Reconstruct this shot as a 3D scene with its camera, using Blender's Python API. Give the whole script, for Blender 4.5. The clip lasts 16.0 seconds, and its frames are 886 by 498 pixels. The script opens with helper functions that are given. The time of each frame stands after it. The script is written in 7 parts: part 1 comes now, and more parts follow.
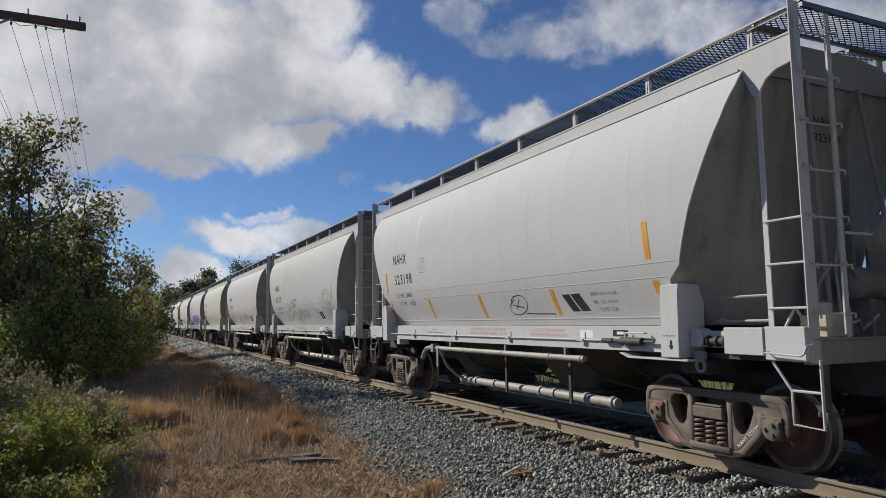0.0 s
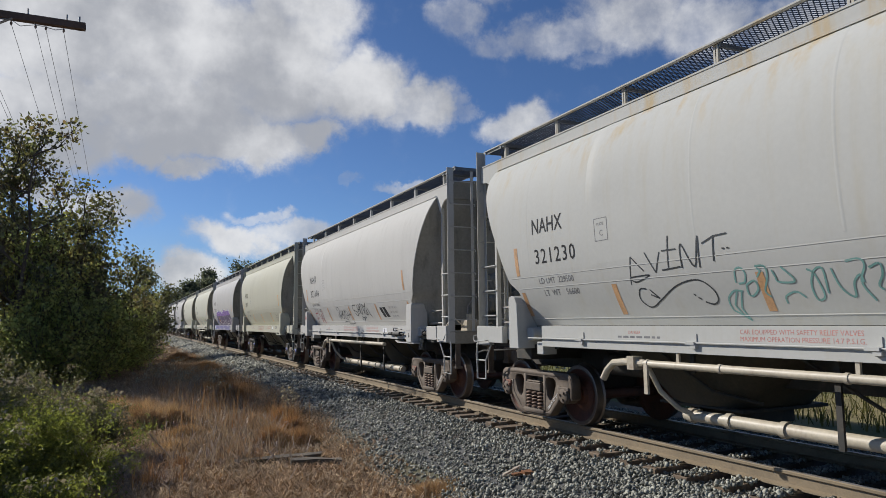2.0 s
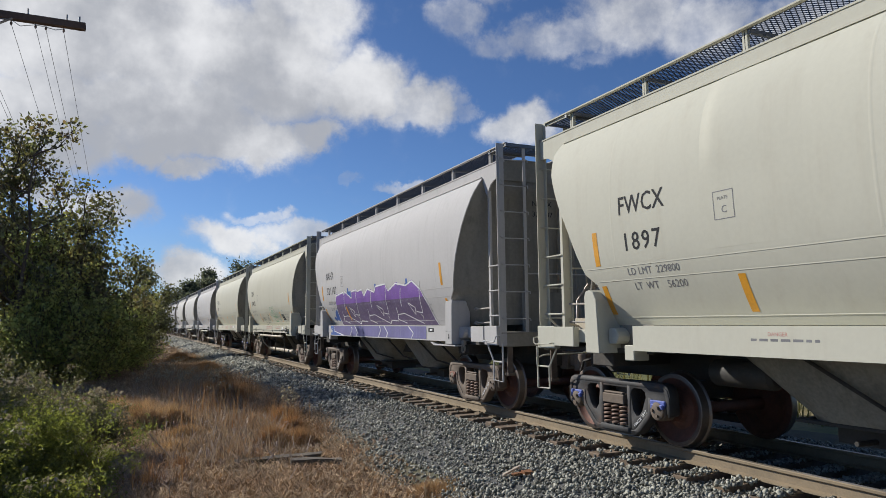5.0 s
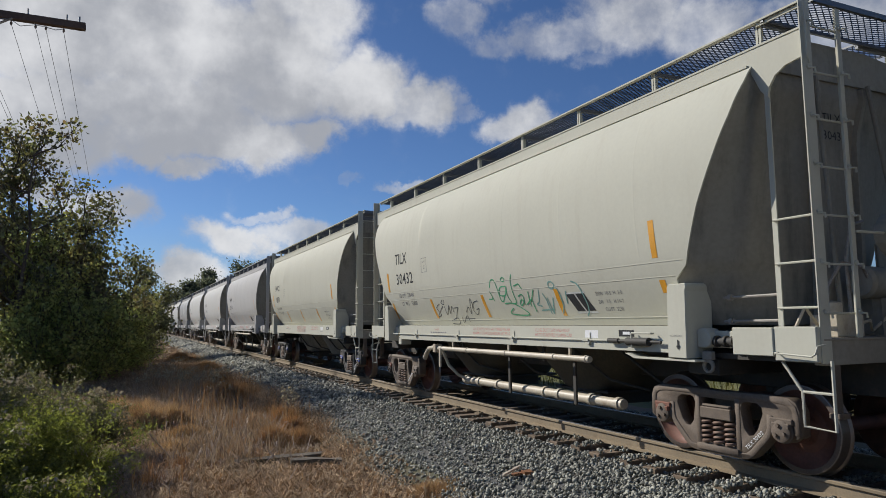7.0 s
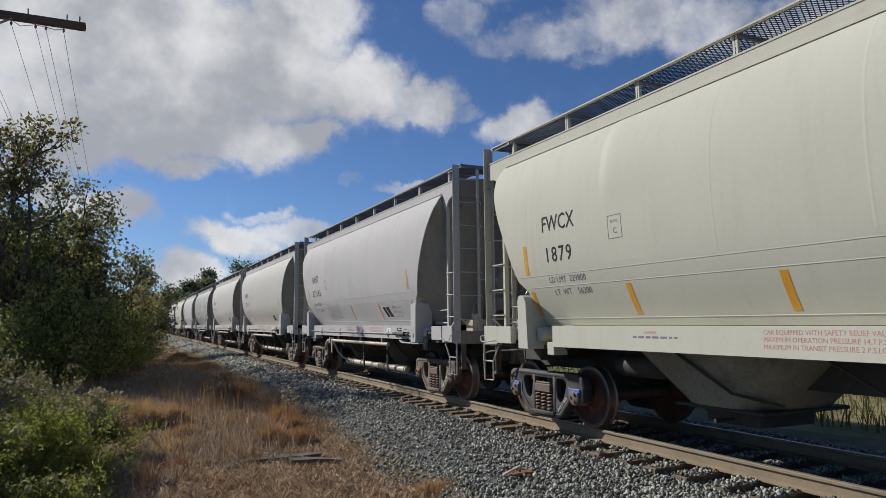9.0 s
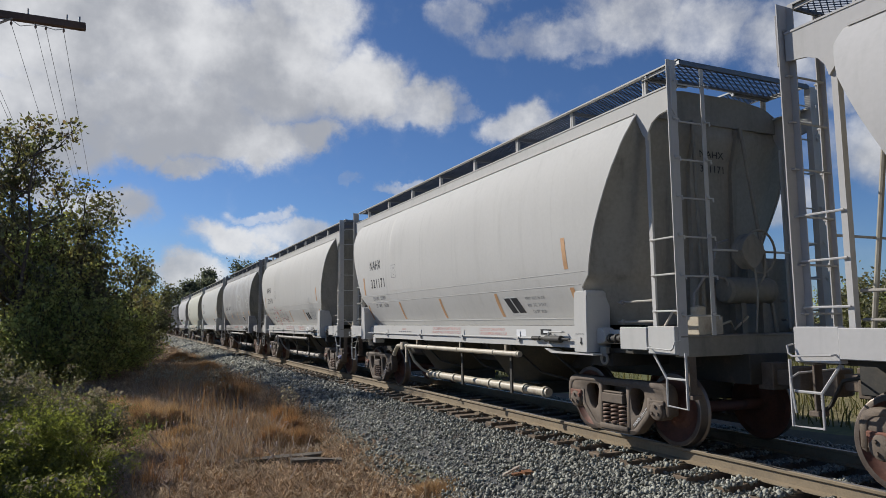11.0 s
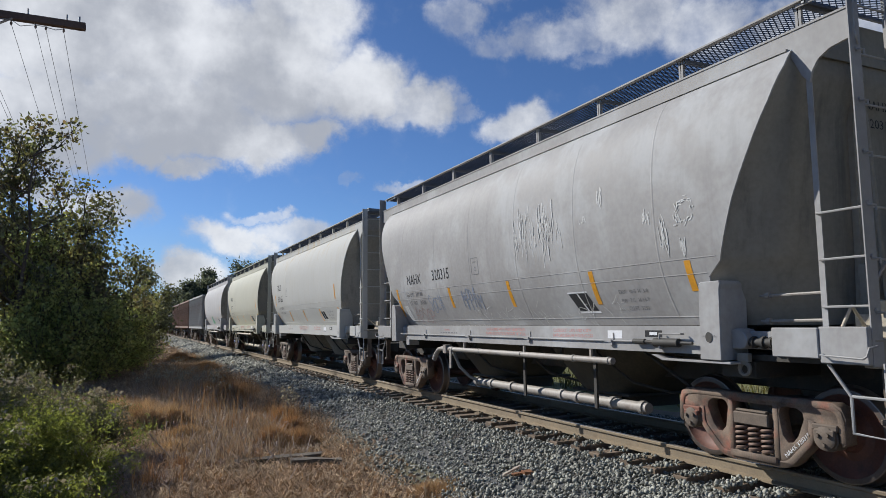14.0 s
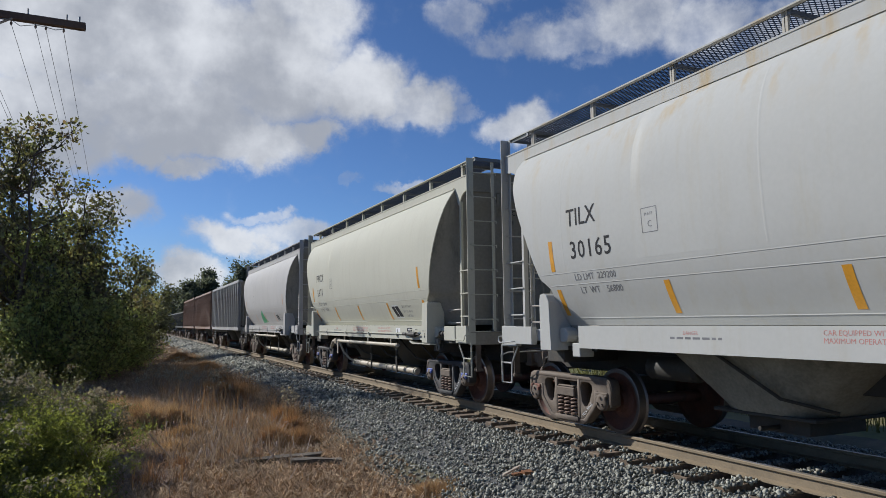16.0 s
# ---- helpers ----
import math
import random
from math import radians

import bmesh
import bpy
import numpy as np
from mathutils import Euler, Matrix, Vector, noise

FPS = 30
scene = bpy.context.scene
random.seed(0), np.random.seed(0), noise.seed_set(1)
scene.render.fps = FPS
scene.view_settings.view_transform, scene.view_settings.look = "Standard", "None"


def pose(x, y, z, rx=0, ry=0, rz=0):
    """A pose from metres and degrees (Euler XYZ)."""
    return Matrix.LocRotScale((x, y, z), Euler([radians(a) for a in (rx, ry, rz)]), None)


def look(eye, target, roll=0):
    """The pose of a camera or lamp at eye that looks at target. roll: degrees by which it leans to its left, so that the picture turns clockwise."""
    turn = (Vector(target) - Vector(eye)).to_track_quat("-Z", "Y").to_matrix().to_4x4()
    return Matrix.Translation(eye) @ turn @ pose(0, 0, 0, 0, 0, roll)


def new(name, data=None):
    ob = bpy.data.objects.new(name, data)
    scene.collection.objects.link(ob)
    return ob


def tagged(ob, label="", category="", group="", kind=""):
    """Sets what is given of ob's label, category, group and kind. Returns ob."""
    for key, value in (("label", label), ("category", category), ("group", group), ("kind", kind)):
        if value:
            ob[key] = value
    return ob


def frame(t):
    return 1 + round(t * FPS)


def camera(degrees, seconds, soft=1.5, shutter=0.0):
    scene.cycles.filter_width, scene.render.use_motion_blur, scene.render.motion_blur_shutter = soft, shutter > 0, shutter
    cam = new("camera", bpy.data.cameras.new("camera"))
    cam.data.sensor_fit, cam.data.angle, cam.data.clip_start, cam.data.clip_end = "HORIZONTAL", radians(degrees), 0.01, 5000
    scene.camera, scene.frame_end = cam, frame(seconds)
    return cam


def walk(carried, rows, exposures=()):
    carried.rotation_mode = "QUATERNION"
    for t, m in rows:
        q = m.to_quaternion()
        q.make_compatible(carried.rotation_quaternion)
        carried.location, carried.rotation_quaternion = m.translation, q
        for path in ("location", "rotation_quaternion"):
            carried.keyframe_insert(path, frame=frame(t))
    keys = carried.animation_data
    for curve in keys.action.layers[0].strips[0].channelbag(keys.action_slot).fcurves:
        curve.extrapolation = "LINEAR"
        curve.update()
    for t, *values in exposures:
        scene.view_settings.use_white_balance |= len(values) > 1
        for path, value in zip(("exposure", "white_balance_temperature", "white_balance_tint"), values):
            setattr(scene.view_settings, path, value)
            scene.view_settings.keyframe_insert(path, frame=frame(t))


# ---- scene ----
import collections
from mathutils.geometry import tessellate_polygon

# Axes: the track runs along y, the train comes from +y and passes to -y; z = 0 is the top of the rails.
TRACK_X, EYE_Z = 7.137, 1.596
YAW, PITCH, ROLL = radians(24.674), radians(6.037), -0.646
SPEED, GAIN = 9.935, 0.0175
# where the middle of each car stands at the start, the leading car first
PLACES = [-3.13, 10.77, 24.68, 38.64, 52.64, 66.57, 80.63, 94.62, 108.60, 122.80, 136.86, 150.98, 165.06, 179.05, 193.08, 207.1, 221.1, 235.1, 249.1, 263.1, 277.1, 291.1]
cam = camera(65.76, 16.0, soft=0.85)
eye = Vector((0, 0, EYE_Z))
aim = eye + Vector((math.sin(YAW) * math.cos(PITCH), math.cos(YAW) * math.cos(PITCH), math.sin(PITCH)))
walk(cam, [(0.0, look(eye, aim, ROLL)), (16.0, look(eye, aim, ROLL))], [(0.0, 0.07, 6500, 10), (1.0, 0.13, 6500, 10), (2.0, 0.1, 6500, 10), (2.5, 0.17, 6500, 10), (3.0, 0.1, 6500, 10), (4.0, 0.24, 6500, 10), (6.5, 0.16, 6500, 10), (7.5, 0.0, 6500, 10), (8.0, 0.14, 6500, 10), (8.5, 0.12, 6500, 10), (9.0, 0.08, 6500, 10),
      (11.5, 0.12, 6450, 10), (12.5, 0.25, 6350, 10), (13.0, 0.16, 6320, 10), (13.5, 0.22, 6300, 10), (14.5, 0.25, 6250, 10), (16.0, 0.1, 6200, 10)])

# ---- light ----
TO_SUN = Vector((-0.49, 0.705, 0.505)).normalized()
sun = new("sun", bpy.data.lights.new("sun", "SUN"))
sun.data.energy, sun.data.angle, sun.data.color = 4.45, radians(0.6), (1.0, 0.958, 0.89)
sun.matrix_world = look(TO_SUN * 60, (0, 0, 0))


class Nodes:
    """A small helper that strings shader nodes together."""

    def __init__(self, tree):
        self.tree = tree

    def __call__(self, kind, inputs=None):
        node = self.tree.nodes.new(kind)
        return self.feed(node, inputs)

    def feed(self, node, inputs):
        for key, value in (inputs or {}).items():
            if isinstance(value, bpy.types.NodeSocket):
                self.tree.links.new(value, node.inputs[key])
            else:
                node.inputs[key].default_value = value
        return node

    def math(self, op, a, b=0.0, c=0.0, clamp=False):
        node = self.tree.nodes.new("ShaderNodeMath")
        node.operation, node.use_clamp = op, clamp
        return self.feed(node, {0: a, 1: b, 2: c}).outputs[0]

    def mix(self, fac, a, b, blend="MIX"):
        node = self.tree.nodes.new("ShaderNodeMix")
        node.data_type, node.blend_type = "RGBA", blend
        return self.feed(node, {0: fac, 6: a, 7: b}).outputs[2]

    def ramp(self, fac, lo, hi, to_lo=0.0, to_hi=1.0):
        node = self.tree.nodes.new("ShaderNodeMapRange")
        node.interpolation_type = "SMOOTHSTEP"
        return self.feed(node, {0: fac, 1: lo, 2: hi, 3: to_lo, 4: to_hi}).outputs[0]

    def noise(self, vec, scale, detail=4.0, rough=0.55, warp=0.0):
        return self("ShaderNodeTexNoise", {"Vector": vec, "Scale": scale, "Detail": detail, "Roughness": rough, "Distortion": warp}).outputs[0]


def rgba(c):
    return (*c, 1.0)


# Clouds: azimuth (from +y towards +x) and elevation in degrees, half width, half height, weight.
GREAT_CLOUD = [(-7.0, 20.6, 7.5, 5.0, 1.0), (-6.8, 15.6, 6.5, 3.2, 1.0), (2.3, 22.1, 12.0, 5.4, 1.0), (2.5, 16.5, 10.5, 4.0, 1.0), (10.0, 20.8, 7.6, 5.6, 1.0), (8.1, 14.8, 6.6, 2.2, 1.0), (17.0, 19.3, 5.2, 3.2, 1.0), (22.2, 17.7, 4.0, 2.1, 0.8),
               (14.1, 15.4, 3.2, 1.5, 0.9), (4.4, 12.4, 3.2, 1.1, 0.85), (26.4, 17.6, 1.8, 1.0, 0.4), (13.0, 24.6, 5.6, 3.0, 0.9), (-4.5, 13.4, 4.5, 2.4, 0.95), (0.0, 13.8, 4.5, 1.9, 0.95)]
LOW_CLOUDS = [(-1.3, 8.5, 4.2, 1.7, 0.8), (-6.0, 10.1, 3.6, 1.8, 0.8), (9.8, 8.9, 2.0, 0.6, 0.55), (8.3, 6.9, 4.0, 1.6, 0.95), (12.3, 7.7, 3.0, 1.1, 0.7), (4.1, 3.9, 3.6, 1.6, 0.9), (31.8, 16.2, 3.6, 1.6, 0.75), (21.7, 11.3, 2.2, 0.6, 0.55),
              (17.4, 12.0, 1.4, 0.5, 0.3), (-1.0, 12.0, 3.0, 0.5, 0.3), (62.0, 12.0, 9.0, 3.5, 0.8), (48.0, 9.0, 6.0, 2.0, 0.7)]
HIGH_CLOUDS = [(26.7, 24.7, 2.6, 2.0, 0.45), (30.5, 22.8, 3.4, 1.2, 0.4), (34.6, 23.0, 4.4, 1.6, 0.5), (37.2, 21.2, 2.2, 1.0, 0.32), (41.0, 23.9, 5.6, 3.0, 0.65), (47.1, 22.1, 5.0, 2.8, 0.6), (54.6, 20.7, 5.6, 3.0, 0.6), (57.5, 16.3, 3.0, 1.8, 0.6),
               (33.0, 26.8, 7.0, 1.6, 0.4), (1.0, 36.0, 18.0, 6.0, 0.9), (-28.0, 24.0, 14.0, 7.0, 0.9)]
CLOUDS = GREAT_CLOUD + LOW_CLOUDS + HIGH_CLOUDS


def build_sky():
    world = bpy.data.worlds.new("sky")
    scene.world = world
    world.use_nodes = True
    n = Nodes(world.node_tree)
    world.node_tree.nodes.clear()
    way = n("ShaderNodeTexCoord").outputs["Generated"]
    air = n("ShaderNodeTexSky")
    air.sky_type, air.sun_disc = "NISHITA", False
    air.sun_elevation, air.sun_rotation = math.asin(TO_SUN.z), math.atan2(TO_SUN.x, TO_SUN.y)
    air.air_density, air.dust_density, air.ozone_density = 0.8, 0.25, 2.6
    sky = air.outputs[0]
    part_xyz = n("ShaderNodeSeparateXYZ", {0: way})
    x, y, z = part_xyz.outputs
    az = n.math("DEGREES", n.math("ARCTAN2", x, y))
    el = n.math("DEGREES", n.math("ARCSINE", z))
    warp = n("ShaderNodeTexNoise", {"Vector": way, "Scale": 9.0, "Detail": 7.0, "Roughness": 0.62})
    shift = n("ShaderNodeSeparateColor", {0: warp.outputs[1]})
    az = n.math("MULTIPLY_ADD", n.math("SUBTRACT", shift.outputs[0], 0.5), 10.0, az)
    el = n.math("MULTIPLY_ADD", n.math("SUBTRACT", shift.outputs[1], 0.5), 6.0, el)
    total = None
    for a, e, ra, re, w in CLOUDS:
        u = n.math("DIVIDE", n.math("SUBTRACT", az, a), ra)
        v = n.math("DIVIDE", n.math("SUBTRACT", el, e), re)
        d = n.math("SQRT", n.math("ADD", n.math("MULTIPLY", u, u), n.math("MULTIPLY", v, v)))
        blob = n.math("MULTIPLY", n.ramp(d, 1.3, 0.5), w)
        total = blob if total is None else n.math("MAXIMUM", total, blob)
    fine = n.noise(way, 26.0, 8.0, 0.62)
    # the rest of the sky carries the same broken clouds
    around = n.ramp(n.noise(way, 3.2, 8.0, 0.6), 0.64, 0.84)
    outside = n.ramp(n.math("ABSOLUTE", n.math("SUBTRACT", az, 25.0)), 45.0, 65.0)
    high = n.ramp(el, 32.0, 46.0)
    total = n.math("MAXIMUM", total, n.math("MULTIPLY", around, n.math("MAXIMUM", outside, high)))
    cover = n.ramp(n.math("ADD", total, n.math("MULTIPLY", n.math("SUBTRACT", fine, 0.5), 0.6)), 0.0, 1.0)
    body = n.noise(way, 5.5, 4.0, 0.5)
    shade = n.ramp(n.math("ADD", body, n.math("MULTIPLY", n.math("SUBTRACT", fine, 0.5), 0.25)), 0.34, 0.68)
    cloud = n.mix(shade, rgba((5.3, 5.5, 5.95)), rgba((10.6, 10.7, 10.9)))
    haze = n.ramp(el, 9.0, -1.0, 0.0, 0.45)
    blue = n.mix(haze, n.mix(1.0, sky, rgba((0.70, 0.905, 1.19)), "MULTIPLY"), rgba((3.2, 4.2, 5.6)))
    colour = n.mix(n.math("MULTIPLY", cover, 0.96), blue, cloud)
    back = n("ShaderNodeBackground", {"Color": colour, "Strength": 0.068})
    out = n("ShaderNodeOutputWorld", {0: back.outputs[0]})
    return out


build_sky()


# ---- materials ----
def material(name, base, rough=0.6, metal=0.0, vary=0.15, scale=3.0, fine=40.0, bump=0.15, dirt=None, dirt_amount=0.0, streak=False,
             per_island=0.0, per_object=0.0, second=None, second_scale=1.0, second_at=(0.5, 0.65), streak_fine=1.0, gloss=0.5, coat=0.0, through_light=0.0, through_tint=(1.5, 1.55, 0.85), runs=None):
    """A surface with variation at two scales, stains of a second colour, dirt (running down when streak), and fine relief."""
    m = bpy.data.materials.new(name)
    m.use_nodes = True
    n = Nodes(m.node_tree)
    m.node_tree.nodes.clear()
    here = n("ShaderNodeTexCoord").outputs["Object"]
    broad, small = n.noise(here, scale, 4.0), n.noise(here, fine, 3.0)
    level = n.math("ADD", n.math("MULTIPLY", broad, 0.6), n.math("MULTIPLY", small, 0.4))
    fac = n.ramp(level, 0.3, 0.7, 1.0 - vary, 1.0 + vary)
    if per_island:
        island = n("ShaderNodeNewGeometry").outputs["Random Per Island"]
        fac = n.math("MULTIPLY", fac, n.math("MULTIPLY_ADD", island, 2 * per_island, 1 - per_island))
    if per_object:
        each = n("ShaderNodeObjectInfo").outputs["Random"]
        fac = n.math("MULTIPLY", fac, n.math("MULTIPLY_ADD", each, 2 * per_object, 1 - per_object))
    colour = rgba(base)
    if second is not None:
        patch = n.ramp(n.noise(here, second_scale, 6.0, 0.6), *second_at)
        if per_island:
            other = n.math("FRACT", n.math("MULTIPLY", n("ShaderNodeNewGeometry").outputs["Random Per Island"], 17.3))
            patch = n.math("ADD", n.math("MULTIPLY", patch, 0.55), n.math("MULTIPLY", other, 0.45))
        colour = n.mix(patch, colour, rgba(second))
    if dirt is not None:
        where = n("ShaderNodeMapping", {"Vector": here, "Scale": (2.2 * streak_fine, 2.2 * streak_fine, 0.16 if streak else 2.2)}).outputs[0]
        if per_object:
            where = n("ShaderNodeVectorMath", {0: where, 1: n("ShaderNodeCombineXYZ", {1: n.math("MULTIPLY", each, 50.0)}).outputs[0]}).outputs[0]
        grime = n.ramp(n.noise(where, 2.2, 6.0, 0.65), 0.48, 0.8, 0.0, dirt_amount)
        colour = n.mix(grime, colour, rgba(dirt))
    if runs is not None:
        # rusty water that has run down from the roof
        tracks = n("ShaderNodeMapping", {"Vector": here, "Scale": (1.3, 1.3, 0.22)}).outputs[0]
        wet = n.ramp(n.noise(tracks, 2.6, 5.0, 0.6), 0.5, 0.74)
        down = n.ramp(n("ShaderNodeSeparateXYZ", {0: here}).outputs[2], 3.35, 4.2)
        colour = n.mix(n.math("MULTIPLY", n.math("MULTIPLY", wet, down), 0.75), colour, rgba(runs))
    colour = n.mix(1.0, colour, n("ShaderNodeCombineColor", {0: fac, 1: fac, 2: fac}).outputs[0], "MULTIPLY")
    rough_here = n.ramp(level, 0.3, 0.7, max(0.0, rough - 0.08), min(1.0, rough + 0.08))
    normal = n("ShaderNodeBump", {"Strength": bump, "Distance": 0.01, "Height": n.math("ADD", n.math("MULTIPLY", small, 0.5), n.math("MULTIPLY", broad, 0.5))}).outputs[0]
    bsdf = n("ShaderNodeBsdfPrincipled", {"Base Color": colour, "Roughness": rough_here, "Metallic": metal, "Normal": normal,
                                          "Specular IOR Level": gloss, "Coat Weight": coat, "Coat Roughness": 0.25}).outputs[0]
    if through_light:
        glow = n("ShaderNodeBsdfTranslucent", {"Color": n.mix(1.0, colour, rgba(through_tint), "MULTIPLY")}).outputs[0]
        bsdf = n("ShaderNodeMixShader", {0: through_light, 1: bsdf, 2: glow}).outputs[0]
    n("ShaderNodeOutputMaterial", {0: bsdf})
    return m


RUST = (0.16, 0.075, 0.035)
PAINT = {
    "white": material("paint_white", (0.525, 0.513, 0.482), 0.7, vary=0.04, scale=0.7, fine=18, bump=0.04, dirt=(0.40, 0.39, 0.36), dirt_amount=0.4, streak=True, per_object=0.02, gloss=0.06),
    "grey": material("paint_grey", (0.475, 0.463, 0.448), 0.7, vary=0.05, scale=0.8, fine=18, bump=0.04, dirt=(0.36, 0.35, 0.33), dirt_amount=0.45, streak=True, per_object=0.02, gloss=0.06),
    "cream": material("paint_cream", (0.52, 0.51, 0.425), 0.7, vary=0.04, scale=0.7, fine=18, bump=0.04, dirt=(0.44, 0.41, 0.33), dirt_amount=0.4, streak=True, per_object=0.02, gloss=0.06),
    "stained": material("paint_stained", (0.482, 0.48, 0.45), 0.7, vary=0.04, scale=0.7, fine=18, bump=0.04, dirt=(0.455, 0.425, 0.35), dirt_amount=0.6, streak=True, per_object=0.02, gloss=0.06, runs=(0.47, 0.355, 0.19)),
    "weathered": material("paint_weathered", (0.345, 0.335, 0.32), 0.6, gloss=0.12, vary=0.12, scale=0.9, fine=14, bump=0.06, dirt=(0.28, 0.27, 0.26), dirt_amount=0.6, streak=True, second=(0.39, 0.39, 0.38), second_scale=0.9),
    "brown": material("paint_brown", (0.26, 0.165, 0.115), 0.65, vary=0.25, scale=1.2, fine=16, bump=0.1, dirt=(0.13, 0.08, 0.055), dirt_amount=0.7, streak=True),
    "dull": material("paint_dull", (0.36, 0.355, 0.34), 0.6, vary=0.15, scale=1.0, fine=16, bump=0.1, dirt=RUST, dirt_amount=0.45, streak=True),
    "dark": material("paint_dark", (0.05, 0.055, 0.045), 0.6, vary=0.2, scale=1.2, fine=16, bump=0.1, dirt=RUST, dirt_amount=0.4, streak=True),
}
# dirty end paint, its base darkened to carry the shade between cars
SHADED_DIRTY_END = material("shaded_dirty_end_paint", (0.285, 0.265, 0.222), 0.75, vary=0.15, scale=0.9, fine=18, bump=0.05, dirt=(0.12, 0.115, 0.10), dirt_amount=0.7, streak=True, per_object=0.12, gloss=0.25)
CAST = material("cast_steel", (0.145, 0.112, 0.084), 0.75, 0.1, vary=0.3, scale=5, fine=60, bump=0.3, dirt=(0.075, 0.06, 0.05), dirt_amount=0.8)
CAST_DARK = material("cast_steel_sooty", (0.045, 0.045, 0.045), 0.7, 0.1, vary=0.3, scale=5, fine=60, bump=0.3, dirt=RUST, dirt_amount=0.35)
CAST_RUSTY = material("cast_steel_rusty", (0.17, 0.125, 0.09), 0.8, 0.1, vary=0.35, scale=4, fine=60, bump=0.3, dirt=(0.33, 0.115, 0.07), dirt_amount=0.8, second=(0.09, 0.065, 0.05), second_scale=3)
# hopper grime on a far darker base than GRIME, for the pressure cars
GRIME_DARK = material("dark_hopper_grime", (0.07, 0.06, 0.04), 0.8, vary=0.35, scale=1.5, fine=25, bump=0.15, dirt=(0.05, 0.045, 0.032), dirt_amount=0.8, streak=True)
BLUE_FADED = material("spray_blue_faded", (0.22, 0.26, 0.34), 0.7, vary=0.2, scale=4, fine=40, bump=0.02)
RED_FADED = material("spray_red_faded", (0.35, 0.25, 0.235), 0.7, vary=0.2, scale=4, fine=40, bump=0.02)
SPRING = material("spring_steel", (0.20, 0.13, 0.095), 0.7, 0.2, vary=0.25, scale=6, fine=60, bump=0.2)
WHEEL = material("wheel_steel", (0.16, 0.07, 0.048), 0.65, 0.15, vary=0.3, scale=4, fine=40, bump=0.15, dirt=(0.045, 0.035, 0.03), dirt_amount=0.7)
TREAD = material("wheel_tread", (0.24, 0.20, 0.17), 0.4, 0.8, vary=0.15, scale=5, fine=60, bump=0.05)
RUSTY_CAP = material("bearing_rust", (0.20, 0.085, 0.055), 0.75, 0.1, vary=0.3, scale=8, fine=60, bump=0.3, dirt=(0.08, 0.05, 0.04), dirt_amount=0.6)
RIM = material("wheel_rim", (0.12, 0.095, 0.08), 0.5, 0.5, vary=0.25, scale=5, fine=60, bump=0.1, dirt=(0.045, 0.035, 0.03), dirt_amount=0.7)
GRIME = material("grimy_hopper", (0.25, 0.235, 0.19), 0.7, vary=0.3, scale=1.5, fine=25, bump=0.15, dirt=(0.11, 0.10, 0.075), dirt_amount=0.7, streak=True)
UNDER = material("underframe_black", (0.045, 0.042, 0.036), 0.7, 0.1, vary=0.3, scale=2, fine=30, bump=0.15, dirt=(0.11, 0.085, 0.06), dirt_amount=0.7)
PIPE = material("pipe_paint", (0.50, 0.44, 0.335), 0.5, vary=0.15, scale=1.5, fine=30, bump=0.1, dirt=(0.24, 0.16, 0.11), dirt_amount=0.7)
PIPE_GREY = material("pipe_grime", (0.33, 0.30, 0.26), 0.6, vary=0.2, scale=1.5, fine=30, bump=0.1, dirt=(0.17, 0.12, 0.09), dirt_amount=0.8)
STEEL = material("worn_steel", (0.33, 0.30, 0.27), 0.45, 0.6, vary=0.25, scale=6, fine=60, bump=0.1, dirt=RUST, dirt_amount=0.5)
MESH = material("galvanised_grating", (0.16, 0.165, 0.17), 0.5, 0.5, vary=0.15, scale=2, fine=40, bump=0.05)
BLACK_PAINT = material("stencil_black", (0.04, 0.04, 0.042), 0.75, vary=0.25, scale=6, fine=70, bump=0.02, gloss=0.1)
GREY_PAINT = material("stencil_grey", (0.16, 0.16, 0.165), 0.6, vary=0.2, scale=6, fine=70, bump=0.02)
RED_PAINT = material("stencil_red", (0.50, 0.20, 0.17), 0.6, vary=0.2, scale=6, fine=70, bump=0.02)
ORANGE = material("reflective_orange", (0.66, 0.31, 0.03), 0.4, vary=0.12, scale=4, fine=40, bump=0.02)
ORANGE_FADED = material("reflective_faded", (0.52, 0.30, 0.15), 0.5, vary=0.2, scale=4, fine=40, bump=0.02)
WHITE_PAINT = material("spray_white", (0.72, 0.72, 0.72), 0.5, vary=0.1, scale=4, fine=40, bump=0.02)
PURPLE = material("spray_purple", (0.21, 0.10, 0.38), 0.55, vary=0.15, scale=2, fine=25, bump=0.02, dirt=(0.13, 0.085, 0.20), dirt_amount=0.7, streak=True, streak_fine=6)
PURPLE_DUSTY = material("spray_purple_dusty", (0.10, 0.065, 0.145), 0.65, vary=0.2, scale=2, fine=25, bump=0.02, dirt=(0.27, 0.255, 0.28), dirt_amount=0.85, streak=True, streak_fine=8)
PURPLE_SILL = material("spray_purple_sill", (0.125, 0.115, 0.27), 0.6, vary=0.2, scale=2, fine=25, bump=0.02, dirt=(0.26, 0.26, 0.33), dirt_amount=0.7, streak=True, streak_fine=8)
SPRAY_BLUE = material("spray_blue", (0.05, 0.11, 0.34), 0.5, vary=0.2, scale=2, fine=25, bump=0.02)
SPRAY_DARK = material("spray_dark", (0.045, 0.05, 0.055), 0.5, vary=0.2, scale=4, fine=40, bump=0.02)
SPRAY_FADED = material("spray_faded", (0.36, 0.43, 0.39), 0.6, vary=0.15, scale=4, fine=40, bump=0.02)
SPRAY_TEAL = material("spray_teal", (0.17, 0.33, 0.30), 0.5, vary=0.15, scale=4, fine=40, bump=0.02)
